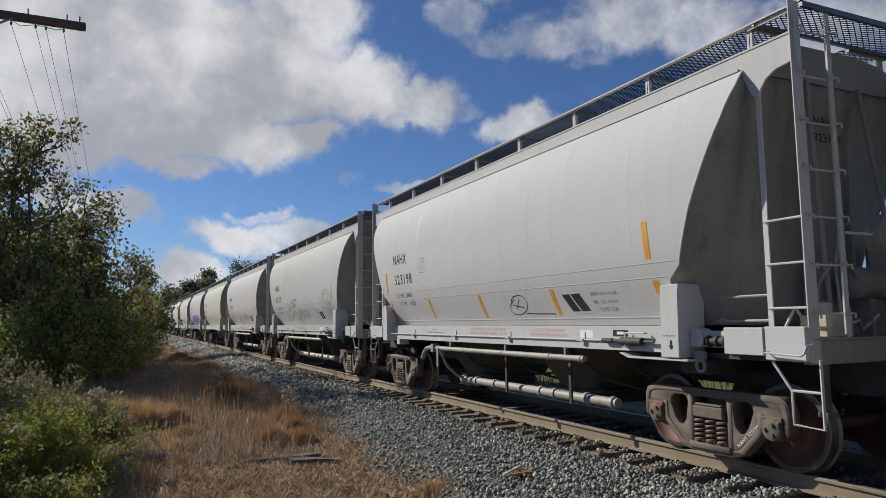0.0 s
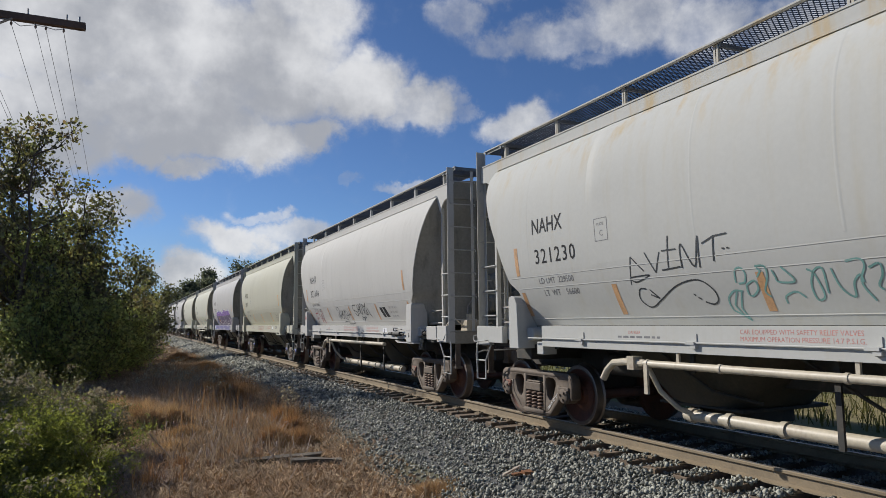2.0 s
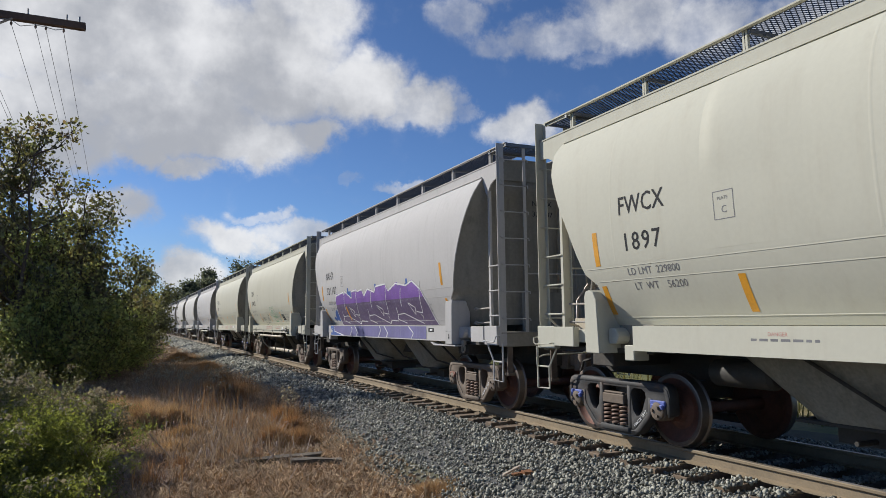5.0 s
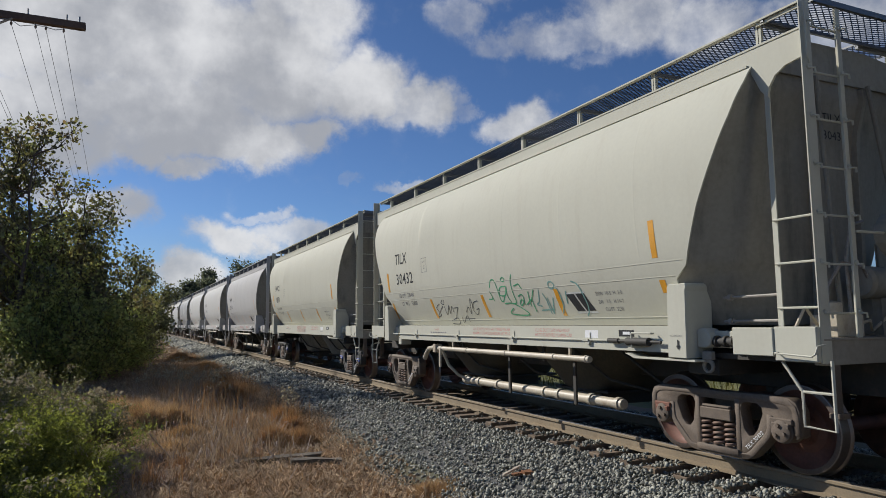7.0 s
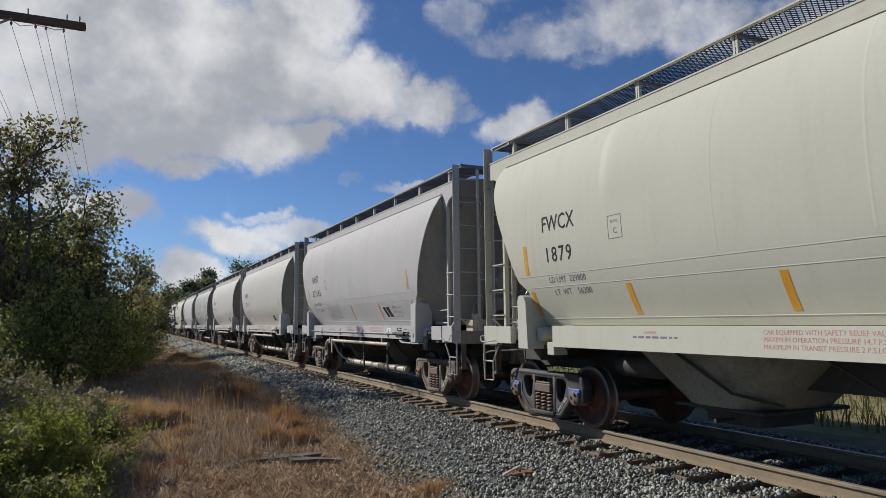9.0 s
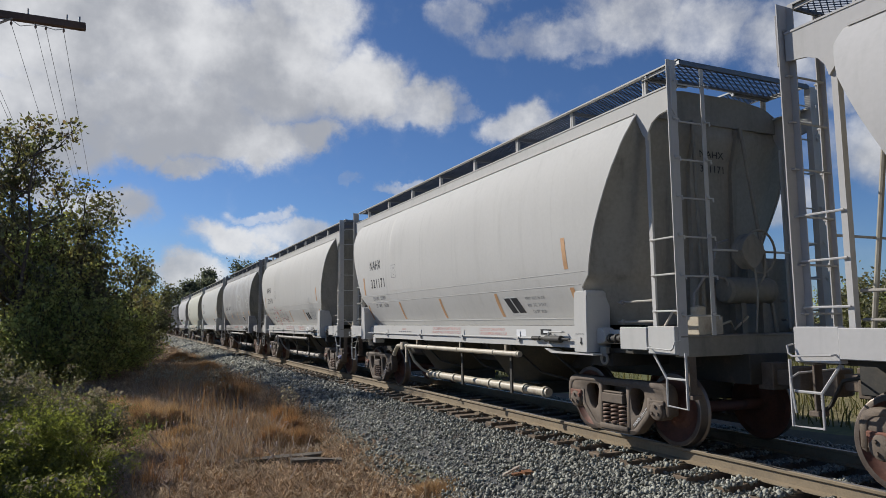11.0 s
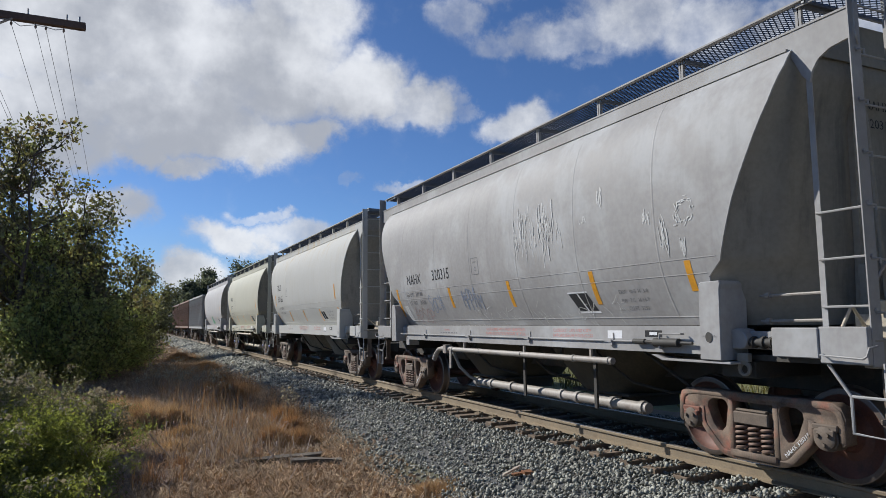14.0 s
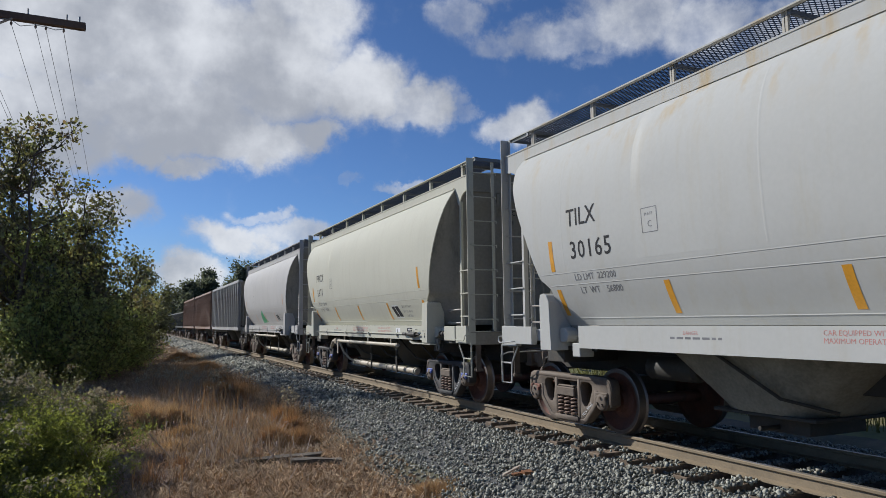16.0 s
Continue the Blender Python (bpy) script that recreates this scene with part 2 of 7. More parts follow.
SPRAY_GREEN = material("spray_green", (0.06, 0.33, 0.16), 0.5, vary=0.2, scale=4, fine=40, bump=0.02)
SPRAY_RED = material("spray_red", (0.42, 0.07, 0.09), 0.5, vary=0.2, scale=4, fine=40, bump=0.02)
CHALK = material("scratched_chalk", (0.56, 0.56, 0.535), 0.7, vary=0.2, scale=6, fine=40, bump=0.02)
SPRAY_GREY = material("spray_grey", (0.36, 0.38, 0.38), 0.5, vary=0.15, scale=4, fine=40, bump=0.02)
BLUE_CAP = material("bearing_blue", (0.10, 0.14, 0.42), 0.5, vary=0.2, scale=8, fine=60)
RAIL_SIDE = material("rail_rust", (0.25, 0.195, 0.125), 0.75, 0.1, vary=0.18, scale=2, fine=50, bump=0.15, dirt=(0.13, 0.085, 0.055), dirt_amount=0.6)
RAIL_HEAD = material("rail_head", (0.36, 0.31, 0.25), 0.42, 0.55, vary=0.1, scale=2, fine=40, bump=0.03)
TIE = material("creosoted_timber", (0.15, 0.108, 0.072), 0.85, vary=0.35, scale=4, fine=35, bump=0.6, second=(0.23, 0.18, 0.13), second_scale=5, per_object=0.25)
BALLAST = material("crushed_basalt", (0.25, 0.248, 0.205), 0.85, vary=0.2, scale=6, fine=70, bump=0.15, per_island=0.6, second=(0.34, 0.33, 0.28), second_scale=0.8, second_at=(0.5, 0.9))
BALLAST_BED = material("ballast_bed", (0.10, 0.10, 0.095), 0.9, vary=0.4, scale=9, fine=45, bump=1.0, second=(0.12, 0.105, 0.085), second_scale=2)
SOIL = material("dry_ground", (0.17, 0.125, 0.08), 0.95, vary=0.3, scale=1.5, fine=25, bump=0.8, second=(0.09, 0.085, 0.045), second_scale=0.35, second_at=(0.42, 0.62))
DRY_GRASS = material("dry_grass", (0.43, 0.30, 0.165), 0.85, vary=0.25, scale=1.2, fine=6, bump=0.0, per_island=0.45, second=(0.33, 0.18, 0.085), second_scale=0.9, second_at=(0.45, 0.6), through_light=0.2, through_tint=(1.15, 1.0, 0.8))
RUSSET = material("russet_grass", (0.43, 0.285, 0.155), 0.9, vary=0.2, scale=2, fine=10, bump=0.0, per_island=0.4, second=(0.38, 0.215, 0.10), second_scale=1.5, second_at=(0.45, 0.6), through_light=0.3, through_tint=(1.15, 1.0, 0.75))
DEAD_LEAF = material("dead_leaf", (0.36, 0.25, 0.16), 0.85, vary=0.25, scale=4, fine=30, bump=0.1, per_island=0.45, through_light=0.2, through_tint=(1.15, 1.0, 0.8))
TWIG = material("grey_twig", (0.33, 0.26, 0.215), 0.9, vary=0.25, scale=4, fine=30, bump=0.0, per_island=0.4)
STRAW = material("straw", (0.40, 0.32, 0.225), 0.8, vary=0.2, scale=2, fine=10, bump=0.0, per_island=0.35, through_light=0.2, through_tint=(1.15, 1.0, 0.8))
MAT_GRASS = material("flattened_grass", (0.50, 0.37, 0.235), 0.9, vary=0.25, scale=1.6, fine=8, bump=0.0, per_island=0.5, second=(0.25, 0.155, 0.085), second_scale=1.1, second_at=(0.45, 0.62), through_light=0.15, through_tint=(1.15, 1.0, 0.8))
HAY = material("ochre_hay", (0.51, 0.385, 0.245), 0.9, vary=0.2, scale=2, fine=10, bump=0.0, per_island=0.4, second=(0.37, 0.24, 0.12), second_scale=1.5, second_at=(0.45, 0.6), through_light=0.3, through_tint=(1.15, 1.0, 0.75))
GREEN_GRASS = material("green_grass", (0.105, 0.105, 0.036), 0.85, vary=0.25, scale=0.8, fine=6, bump=0.0, per_island=0.4, second=(0.17, 0.135, 0.06), second_scale=0.4, through_light=0.3)
LEAF = material("leaf_dark", (0.22, 0.245, 0.10), 0.6, vary=0.3, scale=0.6, fine=4, bump=0.0, per_island=0.5, second=(0.25, 0.20, 0.075), second_scale=0.55, second_at=(0.42, 0.66), through_light=0.6, through_tint=(2.0, 2.15, 1.5))
LEAF_RED = material("leaf_turning", (0.15, 0.16, 0.085), 0.6, vary=0.3, scale=0.6, fine=4, bump=0.0, per_island=0.5, second=(0.15, 0.09, 0.065), second_scale=0.7, through_light=0.4)
LEAF_LIGHT = material("leaf_light", (0.17, 0.185, 0.055), 0.6, vary=0.25, scale=1.0, fine=5, bump=0.0, per_island=0.45, second=(0.21, 0.20, 0.05), second_scale=1.4, through_light=0.5, through_tint=(1.5, 1.6, 0.95))
LEAF_GREY = material("leaf_greyish", (0.17, 0.172, 0.09), 0.7, vary=0.25, scale=1.0, fine=5, bump=0.0, per_island=0.4, second=(0.19, 0.17, 0.11), second_scale=1.2, through_light=0.3)
PLUME = material("seed_plume", (0.36, 0.33, 0.24), 0.9, vary=0.2, scale=3, fine=20, bump=0.0, per_island=0.3, through_light=0.3, through_tint=(1.15, 1.0, 0.8))
# base lightened and greyed so the colour carries the distance haze
NEEDLE = material("conifer_green", (0.095, 0.108, 0.075), 0.7, vary=0.3, scale=0.3, fine=2, bump=0.0, per_island=0.4, second=(0.075, 0.08, 0.045), second_scale=0.2, through_light=0.45, through_tint=(1.9, 1.9, 1.7))
BARK = material("bark", (0.085, 0.065, 0.05), 0.9, vary=0.3, scale=4, fine=30, bump=0.6)
POLE_WOOD = material("weathered_pole", (0.12, 0.075, 0.055), 0.85, vary=0.3, scale=3, fine=30, bump=0.4)
OLD_WOOD = material("old_board", (0.12, 0.10, 0.075), 0.9, vary=0.3, scale=4, fine=40, bump=0.5)
PALE_WOOD = material("splintered_wood", (0.50, 0.42, 0.33), 0.85, vary=0.2, scale=5, fine=40, bump=0.4)
RED_WOOD = material("rotten_wood", (0.30, 0.135, 0.06), 0.9, vary=0.3, scale=8, fine=60, bump=0.5)
WIRE = material("wire", (0.22, 0.22, 0.23), 0.5, 0.5, vary=0.1)
GLASS_INSULATOR = material("insulator", (0.16, 0.10, 0.075), 0.3, vary=0.15, coat=0.5)


# ---- mesh building ----
class Build:
    """Collects corners and faces, and makes one mesh of them."""

    def __init__(self):
        self.v, self.f, self.m = [], [], []

    def add(self, verts, faces, slot=0):
        k = len(self.v)
        self.v.extend(tuple(p) for p in verts)
        self.f.extend(tuple(i + k for i in face) for face in faces)
        self.m.extend([slot] * len(faces))
        return self

    def box(self, x0, x1, y0, y1, z0, z1, slot=0):
        v = [(x, y, z) for x in (x0, x1) for y in (y0, y1) for z in (z0, z1)]
        return self.add(v, [(0, 1, 3, 2), (4, 6, 7, 5), (0, 4, 5, 1), (2, 3, 7, 6), (0, 2, 6, 4), (1, 5, 7, 3)], slot)

    def tube(self, points, radius, sides=8, slot=0, cap=True):
        """A round bar along points; radius is one number or one for each point."""
        pts = [Vector(p) for p in points]
        radii = radius if isinstance(radius, (list, tuple)) else [radius] * len(pts)
        verts, faces = [], []
        side = None
        for i, p in enumerate(pts):
            d = (pts[min(i + 1, len(pts) - 1)] - pts[max(i - 1, 0)]).normalized()
            if side is None or abs(side.dot(d)) > 0.95:
                side = d.orthogonal()
            side = (side - d * side.dot(d)).normalized()
            up = d.cross(side)
            for j in range(sides):
                a = 2 * math.pi * j / sides
                verts.append(p + (side * math.cos(a) + up * math.sin(a)) * radii[i])
        for i in range(len(pts) - 1):
            for j in range(sides):
                k = (j + 1) % sides
                faces.append((i * sides + j, i * sides + k, (i + 1) * sides + k, (i + 1) * sides + j))
        if cap:
            faces.append(tuple(range(sides - 1, -1, -1)))
            faces.append(tuple(range((len(pts) - 1) * sides, len(pts) * sides)))
        return self.add(verts, faces, slot)

    def lathe(self, profile, axis="x", centre=(0, 0, 0), sides=32, slots=None):
        """profile: (along, radius) pairs turned round the axis."""
        c, verts, faces = Vector(centre), [], []
        for a, r in profile:
            for j in range(sides):
                w = 2 * math.pi * j / sides
                p, q = r * math.cos(w), r * math.sin(w)
                verts.append(c + (Vector((a, p, q)) if axis == "x" else Vector((p, a, q)) if axis == "y" else Vector((p, q, a))))
        k0 = len(self.v)
        self.v.extend(tuple(p) for p in verts)
        for i in range(len(profile) - 1):
            for j in range(sides):
                k = (j + 1) % sides
                self.f.append((k0 + i * sides + j, k0 + i * sides + k, k0 + (i + 1) * sides + k, k0 + (i + 1) * sides + j))
                self.m.append(slots[i] if slots else 0)
        return self

    def plate(self, loops, at, lo, hi, slot=0):
        """A flat plate with holes: loops of 2D points (the outline first), raised from lo to hi; at(u, v, w) gives the place."""
        from_2d = [[Vector((u, v, 0)) for u, v in loop] for loop in loops]
        flat = [p for loop in from_2d for p in loop]
        tris = tessellate_polygon(from_2d)
        n = len(flat)
        verts = [at(p.x, p.y, lo) for p in flat] + [at(p.x, p.y, hi) for p in flat]
        faces = [tuple(t) for t in tris] + [tuple(i + n for i in reversed(t)) for t in tris]
        k = 0
        for loop in loops:
            m = len(loop)
            for i in range(m):
                j = (i + 1) % m
                faces.append((k + i, k + j, k + n + j, k + n + i))
            k += m
        return self.add(verts, faces, slot)

    def mesh(self, name, *mats, smooth=False, bevel=0.0, angle=35):
        me = bpy.data.meshes.new(name)
        me.from_pydata(self.v, [], self.f)
        for m in mats:
            me.materials.append(m)
        if any(self.m):
            me.polygons.foreach_set("material_index", self.m)
        bm = bmesh.new()
        bm.from_mesh(me)
        bmesh.ops.recalc_face_normals(bm, faces=bm.faces)
        if bevel:
            edges = [e for e in bm.edges if len(e.link_faces) == 2 and e.calc_face_angle(0) > radians(angle)]
            bmesh.ops.bevel(bm, geom=edges, offset=bevel, segments=1, affect="EDGES", clamp_overlap=True)
        if smooth:
            for f in bm.faces:
                f.smooth = True
            for e in bm.edges:
                if len(e.link_faces) == 2 and e.calc_face_angle(0) > radians(angle):
                    e.smooth = False
        bm.to_mesh(me)
        bm.free()
        return me


def put(name, me, parent=None, mat=None, m=None, label=""):
    """One object on a mesh, under its parent; mat overrides the mesh's first material for this object."""
    ob = new(name, me)
    if parent is not None:
        ob.parent = parent
    if m is not None:
        ob.matrix_basis = m
    if mat is not None:
        ob.material_slots[0].link = "OBJECT"
        ob.material_slots[0].material = mat
    if label:
        ob["label"] = label
    return ob


def part(name, build, mat, parent, label="", **how):
    return put(name, build.mesh(name, mat, **how), parent, label=label)


def big_mesh(name, verts, faces, mat, slots=None, mats=()):
    """A large mesh from numpy arrays of corners and equal-sized faces."""
    me = bpy.data.meshes.new(name)
    faces = np.asarray(faces, dtype=np.int32)
    verts = np.asarray(verts, dtype=np.float32)
    k = faces.shape[1]
    me.vertices.add(len(verts))
    me.vertices.foreach_set("co", verts.ravel())
    me.loops.add(faces.size)
    me.loops.foreach_set("vertex_index", faces.ravel())
    me.polygons.add(len(faces))
    me.polygons.foreach_set("loop_start", np.arange(len(faces), dtype=np.int32) * k)
    me.materials.append(mat)
    for m in mats:
        me.materials.append(m)
    if slots is not None:
        me.polygons.foreach_set("material_index", np.asarray(slots, dtype=np.int32))
    me.update(calc_edges=True)
    me.validate()
    return me


# ---- ground ----
def ground_height(x, y):
    """Height of the bare ground: the ballast bank beside the track, a shallow ditch, the verge and the field beyond."""
    lat = abs(x - TRACK_X)
    if lat < 2.1:
        z = -0.28 if lat < 1.42 else -0.245
    elif lat < 3.7:
        k = (lat - 2.1) / 1.6
        z = -0.235 - 0.44 * k
    else:
        z = -0.675
    if x > TRACK_X + 3.7:
        z = -0.675 + 0.55 * min(1.0, (x - TRACK_X - 3.7) / 8.0)
    if lat > 3.2:
        z += 0.07 * noise.noise((x * 0.45, y * 0.45, 3.1)) + 0.03 * noise.noise((x * 1.7, y * 1.7, 8.0))
    if x < -1.5:
        z += 0.35 * min(1.0, (-1.5 - x) / 4.0)
    return z


def build_ground():
    xs = [-900, -400, -150, -60, -30, -18, -12] + [-9 + 0.75 * i for i in range(13)] + [0.4 + 0.4 * i for i in range(37)] + [16, 18, 22, 28, 38, 55, 90, 200, 420, 950]
    ys = [-400, -150, -60, -30, -18, -12, -8] + [-5 + 0.6 * i for i in range(60)] + [32, 35, 38, 42, 46, 50, 56, 64, 74, 88, 105, 130, 170, 230, 320, 500, 800, 1400]
    verts = [(x, y, ground_height(x, y)) for y in ys for x in xs]
    nx = len(xs)
    faces, slots = [], []
    for j in range(len(ys) - 1):
        for i in range(nx - 1):
            faces.append((j * nx + i, j * nx + i + 1, (j + 1) * nx + i + 1, (j + 1) * nx + i))
            mid = 0.5 * (xs[i] + xs[i + 1])
            slots.append(1 if abs(mid - TRACK_X) < 3.3 else 2 if mid > TRACK_X + 5 else 0)
    field = material("field", (0.13, 0.135, 0.045), 0.95, vary=0.3, scale=0.6, fine=8, bump=0.6, second=(0.22, 0.18, 0.08), second_scale=0.15)
    me = big_mesh("ground", verts, faces, SOIL, slots, (BALLAST_BED, field))
    for p in me.polygons:
        p.use_smooth = True
    tagged(new("ground", me), "dry grassy ground with a stone ballast bank under the railway", "ground", kind="structure")


build_ground()


# ---- track ----
def rail_profile():
    half = [(0.0, 0.0), (0.030, 0.0), (0.037, -0.008), (0.037, -0.034), (0.010, -0.046), (0.009, -0.140), (0.070, -0.158), (0.070, -0.172), (0.0, -0.172)]
    return half + [(-a, b) for a, b in reversed(half[1:-1])]


def build_track():
    track = tagged(new("railway_track"), "straight railway track with rusty steel rails on dark wooden sleepers", "railway track", kind="structure")
    prof = rail_profile()
    n = len(prof)
    for side in (-1, 1):
        b = Build()
        cx = TRACK_X + side * 0.755
        ys = (-60.0, 420.0)
        verts = [(cx + u, y, v) for y in ys for u, v in prof]
        b.add(verts, [tuple(range(n)), tuple(range(2 * n - 1, n - 1, -1))], 0)
        for i in range(n):
            j = (i + 1) % n
            b.add([verts[i], verts[j], verts[n + j], verts[n + i]], [(0, 1, 2, 3)], 1 if i in (0, n - 1) else 0)
        put("rail", b.mesh("rail", RAIL_SIDE, RAIL_HEAD), track)
    shapes = []
    for k in range(5):
        b, rnd = Build(), random.Random(k)
        b.box(-1.3 + rnd.uniform(-0.06, 0.04), 1.3 + rnd.uniform(-0.04, 0.06), -0.115, 0.115, -0.36, -0.186 - rnd.uniform(0, 0.012))
        shapes.append(b.mesh("sleeper", TIE, bevel=0.008))
    plates = Build()
    for side in (-1, 1):
        c = side * 0.755
        plates.box(c - 0.17, c + 0.17, -0.09, 0.09, -0.192, -0.172)
        for s in (-1, 1):
            for d in (-0.05, 0.05):
                plates.box(c + s * 0.088 - 0.014, c + s * 0.088 + 0.014, d - 0.014, d + 0.014, -0.19, -0.148)
    plate_mesh = plates.mesh("tie_plate", RAIL_SIDE)
    rnd = random.Random(11)
    for i in range(290):
        y = -6.0 + i * 0.53 + rnd.uniform(-0.03, 0.03)
        tie = put("sleeper", shapes[i % 5], track, m=pose(TRACK_X, y, 0, 0, 0, rnd.uniform(-1.2, 1.2)))
        if i < 130:
            put("tie_plate", plate_mesh, tie)


# ---- vegetation ----
def blade_field(name, spots, mat, label, category, seed, lean=0.35, width=0.006, least=0.05):
    """Many bent blades: spots are (x, y, z, height)."""
    rnd = np.random.RandomState(seed)
    s = np.asarray(spots, dtype=np.float64)
    n = len(s)
    ang, tilt = rnd.uniform(0, 2 * np.pi, n), rnd.uniform(least, lean, n)
    d = np.stack([np.cos(ang), np.sin(ang)], 1)
    turn = rnd.uniform(0, np.pi, n)
    w = np.stack([np.cos(turn), np.sin(turn)], 1) * (width * rnd.uniform(0.6, 1.5, n))[:, None]
    verts = np.zeros((n, 5, 3))
    h = s[:, 3]
    for k, (lev, bend, wid) in enumerate(((0.0, 0.0, 1.0), (0.55, 0.35, 0.8), (1.0, 1.0, 0.0))):
        base = s[:, :2] + d * (tilt * h * bend)[:, None]
        z = s[:, 2] + h * lev * np.sqrt(np.maximum(0.05, 1 - (tilt * bend) ** 2 * 0.8))
        if k < 2:
            verts[:, 2 * k, :2], verts[:, 2 * k + 1, :2] = base - w * wid, base + w * wid
            verts[:, 2 * k, 2] = verts[:, 2 * k + 1, 2] = z
        else:
            verts[:, 4, :2], verts[:, 4, 2] = base, z
    base = np.arange(n)[:, None] * 5
    tris = np.concatenate([base + [0, 1, 3], base + [0, 3, 2], base + [2, 3, 4]], 1).reshape(-1, 3)
    return tagged(new(name, big_mesh(name, verts.reshape(-1, 3), tris, mat)), label, category, kind="stuff")


def leaf_cloud(centres, size, seed, droop=0.3, slim=0.36):
    """Corners and faces of folded leaves, two triangles each, one at each centre."""
    rnd = np.random.RandomState(seed)
    c = np.asarray(centres, dtype=np.float64)
    n = len(c)
    a = rnd.normal(size=(n, 3))
    a[:, 2] -= droop
    a /= np.linalg.norm(a, axis=1)[:, None]
    b = rnd.normal(size=(n, 3))
    b -= a * np.sum(a * b, 1)[:, None]
    b /= np.linalg.norm(b, axis=1)[:, None]
    k = np.cross(a, b)
    ln = size * rnd.uniform(0.65, 1.35, n)[:, None]
    wd = ln * slim
    verts = np.stack([c, c + a * ln * 0.5 + b * wd + k * ln * 0.12, c + a * ln, c + a * ln * 0.5 - b * wd + k * ln * 0.12], 1).reshape(-1, 3)
    base = np.arange(n)[:, None] * 4
    tris = np.concatenate([base + [0, 1, 2], base + [0, 2, 3]], 1).reshape(-1, 3)
    return verts, tris


def grow(rnd, start, way, length, radius, depth, limbs, tips):
    """A limb that bends upward and forks; fills limbs with (points, radii) and tips with twig points."""
    pts, p, d = [start.copy()], start.copy(), way.normalized()
    steps = 4
    for _ in range(steps):
        d = (d + Vector((rnd.uniform(-0.25, 0.25), rnd.uniform(-0.25, 0.25), rnd.uniform(-0.05, 0.22)))).normalized()
        p = p + d * (length / steps)
        pts.append(p.copy())
    limbs.append((pts, [radius * (1 - 0.6 * i / steps) for i in range(steps + 1)]))
    if depth == 0:
        tips.extend((pts[i], pts[i + 1]) for i in range(steps))
        return
    for _ in range(rnd.choice((2, 3, 3))):
        k = rnd.randint(1, steps)
        w = (d + Vector((rnd.uniform(-1, 1), rnd.uniform(-1, 1), rnd.uniform(-0.3, 0.7)))).normalized()
        grow(rnd, pts[k], w, length * rnd.uniform(0.5, 0.75), radius * 0.5, depth - 1, limbs, tips)


def tree(name, x, y, height, spread, seed, leaf_mat, label, category, leaves=14000, leaf=0.09, trunks=1, low=0.15, depth=3, thin=0.0, group="", plumes=None, base_z=None, stout=0.018, slim=0.36):
    """A tree or bush: tapered trunk(s) with forking limbs, and a crown of small leaves gathered round the twigs."""
    rnd = random.Random(seed)
    z0 = (ground_height(x, y) if base_z is None else base_z) - 0.03
    thing = tagged(new(name), label, category, group)
    thing.matrix_basis = pose(x, y, z0)
    limbs, tips = [], []
    for _ in range(trunks):
        off = Vector((rnd.uniform(-0.3, 0.3) * spread * (trunks > 1), rnd.uniform(-0.3, 0.3) * spread * (trunks > 1), 0))
        h = height * rnd.uniform(0.5, 0.62)
        top, pts, p = [], [off.copy()], off.copy()
        lean = Vector((rnd.uniform(-0.18, 0.18), rnd.uniform(-0.18, 0.18), 1))
        for i in range(6):
            p = p + (lean + Vector((rnd.uniform(-0.12, 0.12), rnd.uniform(-0.12, 0.12), 0))) * (h / 6)
            pts.append(p.copy())
        r = stout * height / (1 + 0.35 * (trunks - 1))
        limbs.append((pts, [r * (1.15 - 0.75 * i / 6) for i in range(7)]))
        for i in range(1, 7):
            if i / 6 < low:
                continue
            for _ in range(2):
                a = rnd.uniform(0, 2 * math.pi)
                way = Vector((math.cos(a), math.sin(a), rnd.uniform(0.15, 0.9 if i < 6 else 2.2)))
                grow(rnd, pts[i], way, spread * rnd.uniform(0.35, 0.62) * (1.1 - 0.06 * i), r * 0.5, depth - 1, limbs, tips)
    b = Build()
    for pts, radii in limbs:
        b.tube(pts, radii, 5 if radii[0] < 0.03 else 8, cap=False)
    part("trunk", b, BARK, thing, smooth=True)
    tips = [t for t in tips if not (thin and rnd.random() < thin)]
    nprnd = np.random.RandomState(seed + 1)
    idx = nprnd.randint(0, len(tips), leaves)
    a = np.array([tuple(t[0]) for t in tips])
    c = np.array([tuple(t[1]) for t in tips])
    k = nprnd.uniform(0, 1, (leaves, 1))
    centres = a[idx] * (1 - k) + c[idx] * k + nprnd.normal(0, leaf * 1.35, (leaves, 3))
    centres[:, 2] = np.maximum(centres[:, 2], 0.03)
    v, f = leaf_cloud(centres, leaf, seed + 2, slim=slim)
    put("crown", big_mesh("crown", v, f, leaf_mat), thing)
    if plumes:
        order = np.argsort(-c[:, 2] - 0.3 * nprnd.uniform(0, 1, len(c)))[: len(c) // 2]
        pick = c[order][nprnd.randint(0, len(order), plumes)]
        around = np.repeat(pick, 14, 0) + nprnd.normal(0, 0.025, (plumes * 14, 3)) + np.array([0, 0, 0.05])
        v, f = leaf_cloud(around, 0.045, seed + 5)
        put("seed_plume", big_mesh("seed_plume", v, f, PLUME), thing)
    return thing


